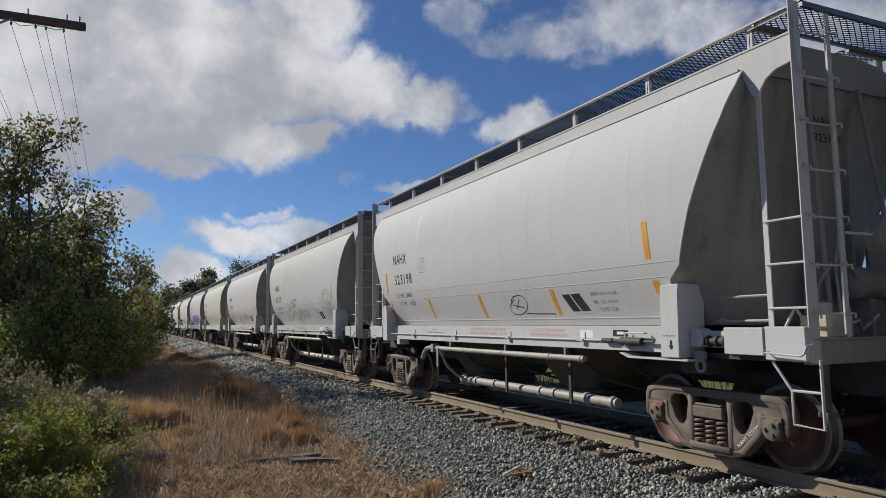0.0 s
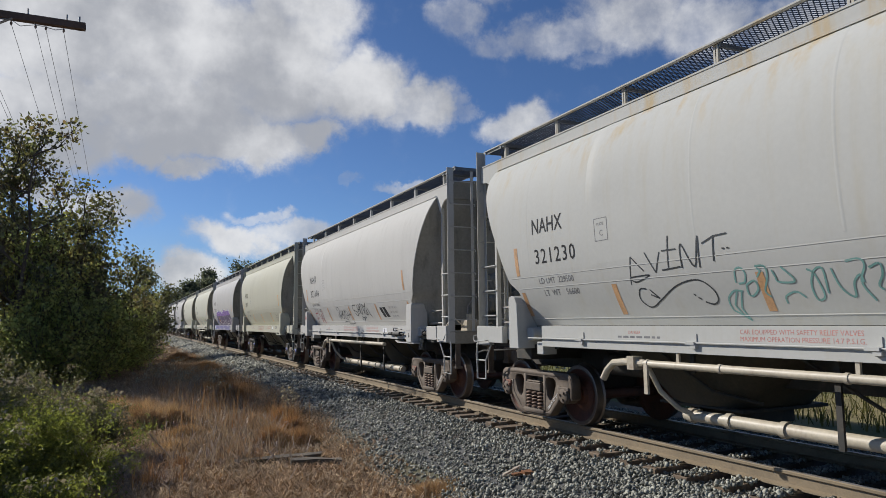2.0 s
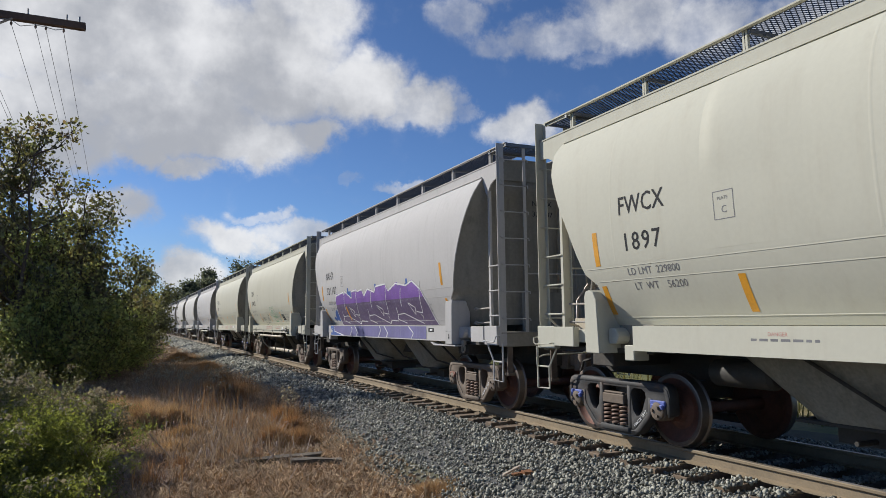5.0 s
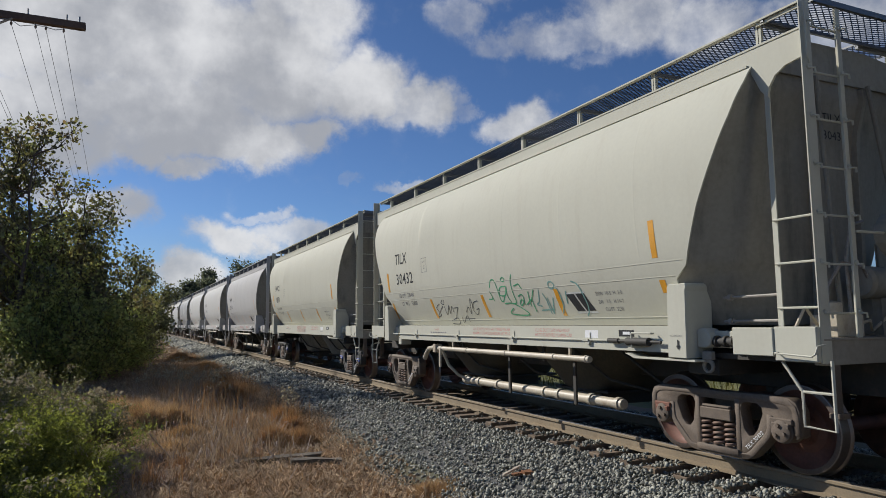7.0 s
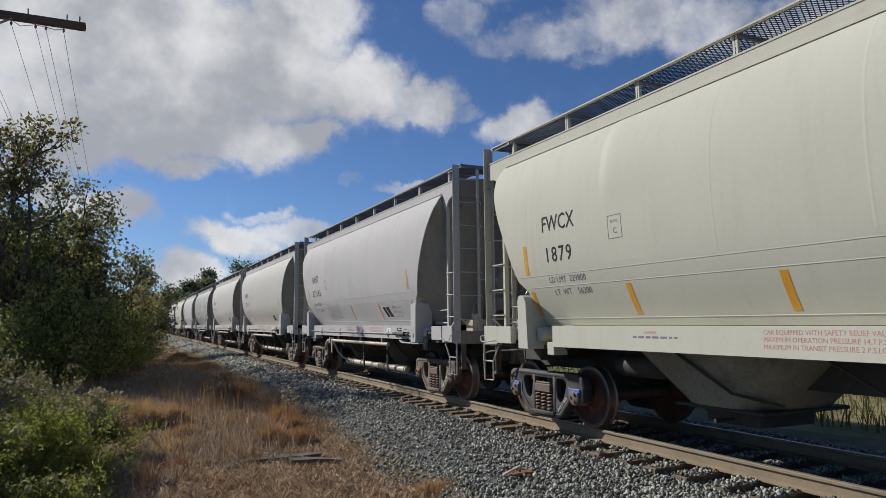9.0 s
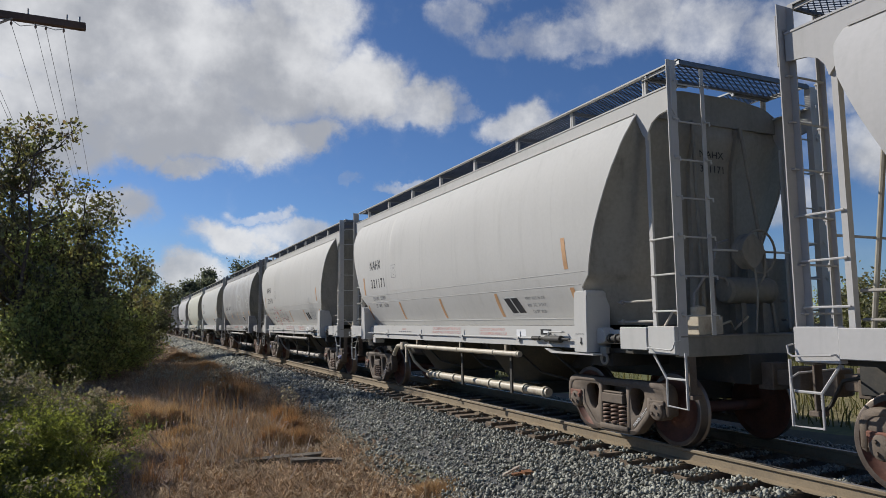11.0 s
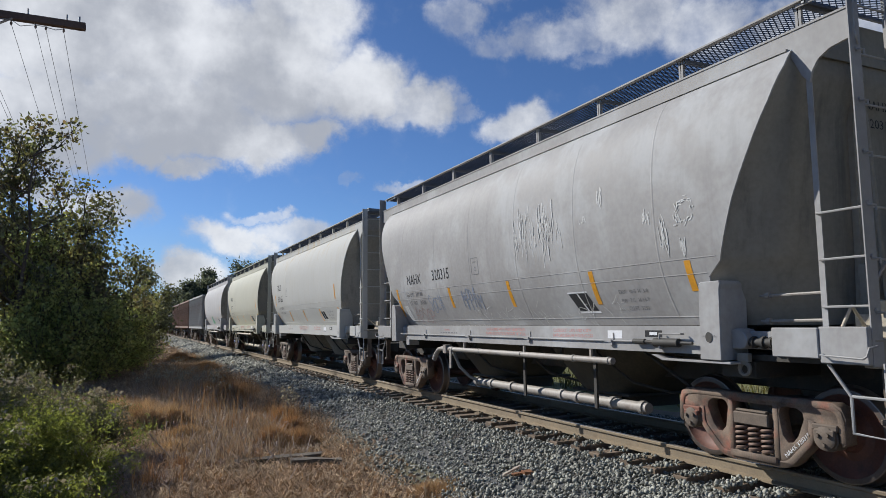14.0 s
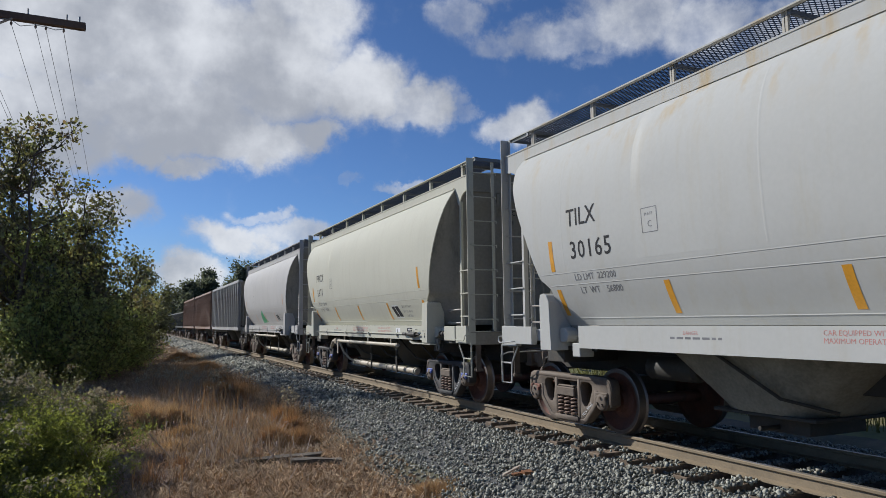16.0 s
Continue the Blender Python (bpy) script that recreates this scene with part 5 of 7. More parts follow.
        for k, x in enumerate((-1.12, 1.12)):
            b = Build()
            b.box(x - 0.055, x + 0.055, min(s * 6.28, s * 6.31), max(s * 6.28, s * 6.31), 0.70, 1.16)
            b.box(x - 0.075, x + 0.075, min(s * 6.25, s * 6.36), max(s * 6.25, s * 6.36), 0.66, 0.71)
            out["bracket", s, k] = b.mesh("end_bracket", CAST, bevel=0.006)
            b = Build()
            for z in (1.56, 1.82):
                b.tube([(x * 1.03, s * 5.05, z), (x * 1.03, s * 5.78, z + 0.01)], 0.016, 7)
                b.lathe([(s * 5.12, 0.016), (s * 5.12, 0.035), (s * 5.17, 0.035), (s * 5.17, 0.016)], "y", (x * 1.03, 0, z), 8)
            out["drain", s, k] = b.mesh("vent_pipe", PIPE_GREY, smooth=True)
    # two hopper bays with sloping sheets down to the outlets
    for s in (-1, 1):
        b = Build()
        rings = [(1.55, 1.78, 1.19, 1.76), (1.28, 1.78, 1.10, 1.50), (1.02, 1.76, 0.98, 1.22), (0.80, 1.74, 0.86, 0.95), (0.62, 1.72, 0.78, 0.72), (0.55, 1.72, 0.74, 0.66)]
        verts = []
        for z, cy, hx, hy in rings:
            for k in range(16):
                a = 2 * math.pi * (k + 0.5) / 16
                cx, sn = math.cos(a), math.sin(a)
                p = 0.62
                verts.append((math.copysign(abs(cx) ** p, cx) * hx, s * cy + math.copysign(abs(sn) ** p, sn) * hy, z))
        faces = [(j * 16 + i, j * 16 + (i + 1) % 16, (j + 1) * 16 + (i + 1) % 16, (j + 1) * 16 + i) for j in range(len(rings) - 1) for i in range(16)]
        faces.append(tuple(range(80, 96)))
        b.add(verts, faces)
        out["hopper", s] = b.mesh("hopper", GRIME, smooth=True, angle=50)
        b = Build()
        b.box(-0.72, 0.72, s * 1.72 - 0.68, s * 1.72 + 0.68, 0.51, 0.55)
        b.box(-0.46, 0.46, s * 1.72 - 0.40, s * 1.72 + 0.40, 0.32, 0.52)
        b.tube([(-0.75, s * 1.72, 0.38), (0.75, s * 1.72, 0.38)], 0.03, 8)
        out["outlet", s] = b.mesh("outlet_gate", UNDER, bevel=0.008)
    # unloading pipes of the pressure cars
    b = Build()
    b.tube([(-1.50, 1.78, 1.07), (-1.50, -3.05, 1.07)], 0.043, 12)
    for y in (1.7, 0.6, -0.8, -2.2, -2.97):
        b.lathe([(y - 0.02, 0.043), (y - 0.02, 0.051), (y + 0.02, 0.051), (y + 0.02, 0.043)], "y", (-1.50, 0, 1.07), 12)
    for y in (1.2, -0.9, -2.6):
        b.box(-1.515, -1.485, y - 0.02, y + 0.02, 1.10, 1.225)
    out["air_pipe"] = b.mesh("air_pipe", PIPE, smooth=True)
    b = Build()
    b.tube([(-1.50, 1.76, 1.07), (-1.50, 2.12, 1.075), (-1.50, 2.34, 1.05), (-1.51, 2.46, 0.95), (-1.52, 2.53, 0.84)], 0.046, 10)
    b.tube([(-1.48, 1.72, 1.02), (-1.40, 1.62, 0.75), (-1.25, 1.50, 0.56), (-1.10, 1.40, 0.48)], 0.03, 8)
    b.box(-1.57, -1.43, 1.88, 2.0, 0.99, 1.15)
    b.box(-1.575, -1.545, 1.64, 1.70, 0.72, 1.06)
    out["air_elbow"] = b.mesh("pipe_elbow", PIPE, smooth=True)
    b = Build()
    b.tube([(-1.08, 1.55, 0.47), (-1.08, -3.2, 0.47)], 0.068, 14)
    for y in (1.45, 0.9, 0.2, -1.3, -1.7, -2.5, -3.1):
        b.lathe([(y - 0.035, 0.068), (y - 0.035, 0.086), (y + 0.035, 0.086), (y + 0.035, 0.068)], "y", (-1.08, 0, 0.47), 14)
    for y in (1.95, -1.95):
        b.tube([(-1.08, y * 0.7, 0.47), (-0.5, y, 0.42)], 0.06, 10)
    out["discharge_pipe"] = b.mesh("discharge_pipe", PIPE, smooth=True)
    for k, y in enumerate((1.2, -0.55, -1.6, -2.4)):
        b = Build()
        b.box(-1.30, -1.27, y - 0.03, y + 0.03, 0.40 if k % 2 else 0.98, 1.24)
        out["hanger", k] = b.mesh("pipe_hanger", UNDER)
    b = Build()
    b.tube([(-1.10, 0, 1.22), (-0.9, -0.7, 0.75), (-0.55, -1.1, 0.62)], 0.02, 6)
    out["brake_rod"] = b.mesh("brake_rod", UNDER, smooth=True)
    b = Build()
    b.lathe([(-0.45, 0.0), (-0.45, 0.12), (-0.40, 0.16), (0.40, 0.16), (0.45, 0.12), (0.45, 0.0)], "y", (-0.62, 3.1, 0.95), 16)
    out["reservoir"] = b.mesh("air_reservoir", UNDER, smooth=True)
    # a white air tank slung under the slope sheet
    b = Build()
    b.lathe([(4.98, 0.0), (5.0, 0.12), (5.06, 0.19), (5.12, 0.205), (5.72, 0.205), (5.78, 0.19), (5.84, 0.12), (5.86, 0.0)], "y", (-1.02, 0, 2.20), 24)
    b.box(-1.06, -0.98, 5.2, 5.26, 1.40, 2.05)
    b.box(-1.06, -0.98, 5.6, 5.66, 1.40, 2.05)
    out["air_tank"] = b.mesh("air_tank", PAINT["white"], smooth=True)
    # brake gear on the end
    b = Build()
    ring = [(0.27 * math.cos(2 * math.pi * i / 24), 0, 0.27 * math.sin(2 * math.pi * i / 24)) for i in range(25)]
    b.tube(ring, 0.016, 6)
    for i in range(5):
        a = 2 * math.pi * i / 5
        b.tube([(0, 0, 0), (0.26 * math.cos(a), 0, 0.26 * math.sin(a))], 0.011, 5)
    b.lathe([(-0.04, 0.0), (-0.04, 0.045), (0.04, 0.045), (0.04, 0.0)], "y", sides=12)
    out["brake_wheel"] = b.mesh("brake_wheel", PAINT["white"], smooth=True)
    b = Build()
    b.plate([[(0.17 * math.cos(a) + 0.02 * math.cos(3 * a), 0.22 * math.sin(a)) for a in [2 * math.pi * q / 14 for q in range(14)]]], lambda u, v, w: (u, w, v), -0.06, 0.12)
    b.box(-0.07, 0.07, -0.12, -0.05, -0.10, 0.12)
    b.tube([(-0.02, 0.10, -0.16), (-0.04, 0.12, -0.5), (0.0, 0.1, -1.0)], 0.014, 6)
    b.tube([(-0.15, 0.05, 0.1), (-0.24, 0.08, 0.0), (-0.22, 0.08, -0.3), (-0.12, 0.06, -0.42)], 0.018, 6)
    out["brake_box"] = b.mesh("brake_housing", PAINT["white"], bevel=0.02)
    b = Build()
    b.lathe([(-0.30, 0.0), (-0.30, 0.14), (-0.26, 0.17), (0.50, 0.17), (0.55, 0.13), (0.55, 0.0)], "x", (0.05, 0, 1.95), 16)
    b.box(0.0, 0.08, -0.05, 0.05, 1.40, 1.80)
    b.box(0.38, 0.46, -0.05, 0.05, 1.40, 1.80)
    out["end_tank"] = b.mesh("brake_cylinder", UNDER, smooth=True)
    for k, pts in enumerate(([(-0.75, 0.1, 1.40), (-0.72, 0.1, 1.9), (-0.55, 0.05, 2.15), (-0.3, 0.0, 2.1), (-0.2, 0.0, 1.95)], [(-0.35, 0.12, 1.40), (-0.38, 0.12, 2.2), (-0.30, 0.1, 2.55), (-0.1, 0.1, 2.6)])):
        b = Build()
        b.tube(pts, 0.02, 7)
        out["end_pipe", k] = b.mesh("brake_pipe", STEEL, smooth=True)
    b = Build()
    b.box(-0.2, 0.2, -0.15, 0.15, 0, 0.22)
    b.lathe([(0.22, 0.09), (0.34, 0.09), (0.36, 0.0)], "z", (0.05, 0, 0), 14)
    b.tube([(-0.2, 0.05, 0.1), (-0.4, 0.08, 0.16), (-0.55, 0.0, 0.05), (-0.7, 0.1, 0.22)], 0.018, 6)
    b.tube([(0.2, -0.05, 0.1), (0.45, 0.0, 0.3), (0.6, 0.0, 0.1)], 0.018, 6)
    out["valve"] = b.mesh("brake_valve", STEEL, bevel=0.006)
    b = Build()
    b.box(-1.575, -1.527, -0.065, 0.065, 1.315, 1.345)
    b.box(-1.565, -1.527, -0.075, 0.0, 1.275, 1.315)
    b.box(-1.537, -1.527, -0.072, -0.058, 1.345, 1.43)
    out["latch"] = b.mesh("sill_latch", PAINT["grey"])
    b = Build()
    b.tube([(-1.55, 4.3, 1.332), (-1.55, -3.8, 1.332)], 0.010, 6)
    out["gate_rod"] = b.mesh("gate_rod", PAINT["grey"], smooth=True)
    b = Build()
    b.tube([(-1.575, -3.55, 1.335), (-1.575, -3.75, 1.335)], 0.03, 8)
    b.tube([(-1.575, -3.92, 1.33), (-1.575, -4.30, 1.33)], 0.05, 12)
    b.tube([(-1.575, -3.7, 1.335), (-1.575, -4.5, 1.33)], 0.018, 8)
    out["gate_lock"] = b.mesh("gate_lock", UNDER, smooth=True)
    b = Build()
    b.tube([(-1.33, -4.92, 1.35), (-1.33, -5.40, 1.35)], 0.045, 12)
    for y in (-5.10, -5.22, -5.32):
        b.lathe([(y - 0.015, 0.045), (y - 0.015, 0.062), (y + 0.015, 0.062), (y + 0.015, 0.045)], "y", (-1.33, 0, 1.35), 12)
    out["slack_rod"] = b.mesh("slack_rod", UNDER, smooth=True)
    b = Build()
    b.tube([(-1.56, -4.02, 1.26), (-1.60, -4.02, 1.26), (-1.60, -4.02, 1.43), (-1.56, -4.02, 1.43)], 0.011, 6)
    b.tube([(-1.60, -4.02, 1.43), (-1.60, -4.36, 1.43), (-1.56, -4.36, 1.43)], 0.011, 6)
    out["lock_guard"] = b.mesh("lock_guard", PAINT["grey"], smooth=True)
    return out


def decal(name, polys, mat, parent, label="", off=0.003, flat=None):
    """A thin painted shape that follows the curved side; polys are loops of (y, z). flat: a plane at that x instead."""
    b = Build()
    for loop in polys:
        tris = tessellate_polygon([[Vector((u, v, 0)) for u, v in loop]])
        b.add([on_side(u, v, off) if flat is None else (flat, u, v) for u, v in loop], [tuple(t) for t in tris])
    me = b.mesh(name, mat)
    bm = bmesh.new()
    bm.from_mesh(me)
    bmesh.ops.remove_doubles(bm, verts=bm.verts, dist=0.0008)
    bm.to_mesh(me)
    bm.free()
    return put(name, me, parent, label=label)


def strip(y0, z0, y1, z1, w, steps=6):
    """A straight stripe of width w as small quads, so that it bends with the side."""
    out = []
    for i in range(steps):
        a, c = i / steps, (i + 1) / steps
        ya, yc = y0 + (y1 - y0) * a, y0 + (y1 - y0) * c
        za, zc = z0 + (z1 - z0) * a, z0 + (z1 - z0) * c
        d = math.hypot(y1 - y0, z1 - z0)
        ny, nz = -(z1 - z0) / d * w / 2, (y1 - y0) / d * w / 2
        out.append([(ya + ny, za + nz), (yc + ny, zc + nz), (yc - ny, zc - nz), (ya - ny, za - nz)])
    return out


def stroke(points, w):
    """A painted line through points, as quads."""
    out = []
    for (a, b), (c, d) in zip(points, points[1:]):
        if math.hypot(c - a, d - b) > 1e-6:
            out += strip(a, b, c, d, w, max(1, int(math.hypot(c - a, d - b) / 0.07)))
    return out


TEXT_CACHE = {}


def lettering(body, y, z, size, mat, parent, flat=None, width=1.0, spread=1.0, off=0.003):
    """Words in the built-in font on the camera side, starting at y and running to -y, with their baseline at z."""
    bold = 0.006 if size > 0.2 else 0.0
    key = (body, spread, bold)
    if key not in TEXT_CACHE:
        cu = bpy.data.curves.new("lettering", "FONT")
        cu.body, cu.size, cu.resolution_u, cu.space_character = body, 1.0, 2, spread
        cu.offset = bold
        ob = bpy.data.objects.new("lettering", cu)
        scene.collection.objects.link(ob)
        bpy.context.view_layer.update()
        me = ob.to_mesh()
        TEXT_CACHE[key] = ([tuple(v.co) for v in me.vertices], [tuple(p.vertices) for p in me.polygons])
        ob.to_mesh_clear()
        bpy.data.objects.remove(ob)
        bpy.data.curves.remove(cu)
    verts, faces = TEXT_CACHE[key]
    b = Build()
    pts = []
    if flat is None and size > 0.15:
        # cut the letters at the levels of the body, so that they lie on its curve
        bm = bmesh.new()
        made = [bm.verts.new(p) for p in verts]
        for face in faces:
            bm.faces.new([made[i] for i in face])
        for level in LEVELS:
            v = (level - z) / size
            if -0.3 < v < 1.0:
                bmesh.ops.bisect_plane(bm, geom=bm.verts[:] + bm.edges[:] + bm.faces[:], plane_co=(0, v, 0), plane_no=(0, 1, 0))
        bm.verts.index_update()
        verts, faces = [tuple(p.co) for p in bm.verts], [tuple(p.index for p in f.verts) for f in bm.faces]
        bm.free()
    for u, v, _ in verts:
        yy, zz = y - u * size * width, z + v * size
        pts.append(on_side(yy, zz, off) if flat is None else (flat, yy, zz))
    if size < 0.15:
        b.add(pts, faces)
        return tagged(put("lettering", b.mesh("lettering", mat), parent), kind="stuff")
    # large letters are painted one by one
    home = list(range(len(pts)))

    def root(i):
        while home[i] != i:
            home[i] = home[home[i]]
            i = home[i]
        return i

    for face in faces:
        for i in face[1:]:
            home[root(i)] = root(face[0])
    groups = collections.defaultdict(list)
    for face in faces:
        groups[root(face[0])].append(face)
    ob = None
    for mine in groups.values():
        ids = sorted({i for face in mine for i in face})
        place = {i: k for k, i in enumerate(ids)}
        b = Build().add([pts[i] for i in ids], [tuple(place[i] for i in face) for face in mine])
        ob = put("letter", b.mesh("letter", mat), parent)
    return ob


def frame_stencil(body, truck):
    """Small white letters painted up the slanting arm of the side frame."""
    me = lettering(body, 0.0, 0.0, 0.062, WHITE_PAINT, truck, flat=0.0)
    me.matrix_basis = Matrix.Translation((-1.098, -0.40, 0.20)) @ Matrix.Rotation(radians(-42), 4, "X")


def bars(y, z, length, height, mat, parent, flat=None, seed=0):
    """A line of small illegible print: a row of plain bars."""
    rnd = random.Random(seed)
    polys, u = [], 0.0
    while u < length:
        w = rnd.uniform(0.05, 0.14)
        polys.append([(y - u, z), (y - u - w, z), (y - u - w, z + height), (y - u, z + height)])
        u += w + 0.03
    tagged(decal("small_print", polys, mat, parent, flat=flat, off=0.003), kind="stuff")


GLYPHS = [
    [[(0.1, 0), (0.2, 1), (0.7, 0.95), (0.75, 0.6), (0.2, 0.5)]],
    [[(0, 0), (0.4, 1), (0.55, 0.4), (0.8, 0)], [(0.2, 0.45), (0.65, 0.4)]],
    [[(0.8, 0.85), (0.3, 1), (0.1, 0.75), (0.7, 0.4), (0.5, 0.0), (0.0, 0.15)]],
    [[(0.8, 0.9), (0.3, 0.95), (0.05, 0.5), (0.3, 0.05), (0.85, 0.15)]],
    [[(0.1, 1), (0.15, 0)], [(0.75, 1), (0.7, 0)], [(0.12, 0.5), (0.72, 0.55)]],
    [[(0.4, 1), (0.05, 0.6), (0.2, 0.05), (0.65, 0.1), (0.8, 0.6), (0.4, 1), (0.9, 1.05)]],
    [[(0, 1), (0.35, 0), (0.6, 1), (0.9, 0.1)]],
    [[(0.1, 0.1), (0.15, 1), (0.5, 0.5), (0.8, 1), (0.85, 0)]],
]


def scribble(seed, y, z, w, h, n):
    """A handwritten tag: n loose glyphs side by side, as a list of strokes."""
    rnd = random.Random(seed)
    out = []
    step = w / n
    for i in range(n):
        up, tall = rnd.uniform(-0.08, 0.08) * h, rnd.uniform(0.75, 1.15) * h
        slant = rnd.uniform(-0.1, 0.2)
        for line in rnd.choice(GLYPHS):
            pts = [(y - step * (i + (u + slant * v) * 1.05 + rnd.uniform(-0.04, 0.04)), z + up + tall * (v + rnd.uniform(-0.04, 0.04))) for u, v in line]
            fine = []
            for k in range(len(pts) - 1):
                p0, p1, p2, p3 = pts[max(k - 1, 0)], pts[k], pts[k + 1], pts[min(k + 2, len(pts) - 1)]
                for t in (0.0, 0.25, 0.5, 0.75):
                    fine.append(tuple(0.5 * (2 * b + (c - a) * t + (2 * a - 5 * b + 4 * c - d) * t * t + (3 * b - a - 3 * c + d) * t ** 3) for a, b, c, d in zip(p0, p1, p2, p3)))
            fine.append(pts[-1])
            out.append(fine)
    return out


ROUND = [(0.5, 1.0), (0.12, 0.75), (0.1, 0.25), (0.5, 0.0), (0.88, 0.25), (0.9, 0.75), (0.5, 1.0)]
LETTERS = {"S": [[(0.9, 0.88), (0.5, 1.0), (0.1, 0.78), (0.5, 0.52), (0.88, 0.25), (0.5, 0.0), (0.05, 0.15)]], "H": [[(0.08, 1), (0.1, 0)], [(0.85, 1), (0.8, 0)], [(0.1, 0.5), (0.82, 0.52)]], "O": [ROUND],
           "N": [[(0.05, 0), (0.12, 1), (0.75, 0.05), (0.88, 1)]], "E": [[(0.9, 1), (0.15, 0.95), (0.12, 0.05), (0.95, 0)], [(0.15, 0.5), (0.7, 0.52)]], "A": [[(0.0, 0.0), (0.45, 1), (0.9, 0)], [(0.2, 0.4), (0.75, 0.4)]],
           "V": [[(0, 1), (0.45, 0), (0.95, 1)]], "I": [[(0.5, 1), (0.45, 0)], [(0.2, 0), (0.8, 0.02)]], "T": [[(0.0, 0.95), (1.0, 1.0)], [(0.5, 0.97), (0.45, 0)]], "P": [[(0.1, 0), (0.15, 1), (0.8, 0.9), (0.75, 0.5), (0.15, 0.45)]],
           "C": [[(0.9, 0.85), (0.5, 1), (0.12, 0.7), (0.15, 0.25), (0.5, 0), (0.9, 0.15)]], "F": [[(0.9, 1), (0.15, 0.95), (0.05, 0)], [(0.12, 0.5), (0.7, 0.52)]], "W": [[(0, 1), (0.2, 0), (0.5, 0.7), (0.75, 0), (1.0, 1)]]}


def smooth_line(pts):
    """Points along a curve through pts."""
    fine = []
    for k in range(len(pts) - 1):
        p0, p1, p2, p3 = pts[max(k - 1, 0)], pts[k], pts[k + 1], pts[min(k + 2, len(pts) - 1)]
        for t in (0.0, 0.25, 0.5, 0.75):
            fine.append(tuple(0.5 * (2 * b + (c - a) * t + (2 * a - 5 * b + 4 * c - d) * t * t + (3 * b - a - 3 * c + d) * t ** 3) for a, b, c, d in zip(p0, p1, p2, p3)))
    fine.append(pts[-1])
    return fine


def sprayed(word, y, z, w, h, seed, slant=0.15, rise=0.0, gap=1.12):
    """A word sprayed by hand in single strokes."""
    rnd = random.Random(seed)
    out, step = [], w / len(word)
    for i, ch in enumerate(word):
        up, tall = rnd.uniform(-0.06, 0.06) * h + rise * i, rnd.uniform(0.9, 1.12) * h
        for line in LETTERS[ch]:
            pts = [(y - step * (i + (u * 0.92 + slant * v) / gap + rnd.uniform(-0.03, 0.03)), z + up + tall * (v + rnd.uniform(-0.03, 0.03))) for u, v in line]
            out.append(smooth_line(pts) if ch in "SOPC" else pts)
    return out


def loop_tag(seed, y, z, n, step=0.24, tall=0.33):
    """A tag of joined round loops."""
    rnd = random.Random(seed)
    out = []
    for k in range(n):
        a, b = y - step * k, z + rnd.uniform(-0.02, 0.05)
        h, w = tall * rnd.uniform(0.8, 1.15), step * rnd.uniform(0.42, 0.62)
        out.append(smooth_line([(a, b + h * 0.7), (a - w * 0.6, b + h), (a - w * 1.2, b + h * 0.7), (a - w * 0.4, b + h * 0.45), (a + w * 0.2, b + h * 0.1), (a - w * 0.6, b - 0.04), (a - w * 1.5, b + 0.05), (a - w * 1.8, b + h * 0.6)]))
    return out


LIB = {}


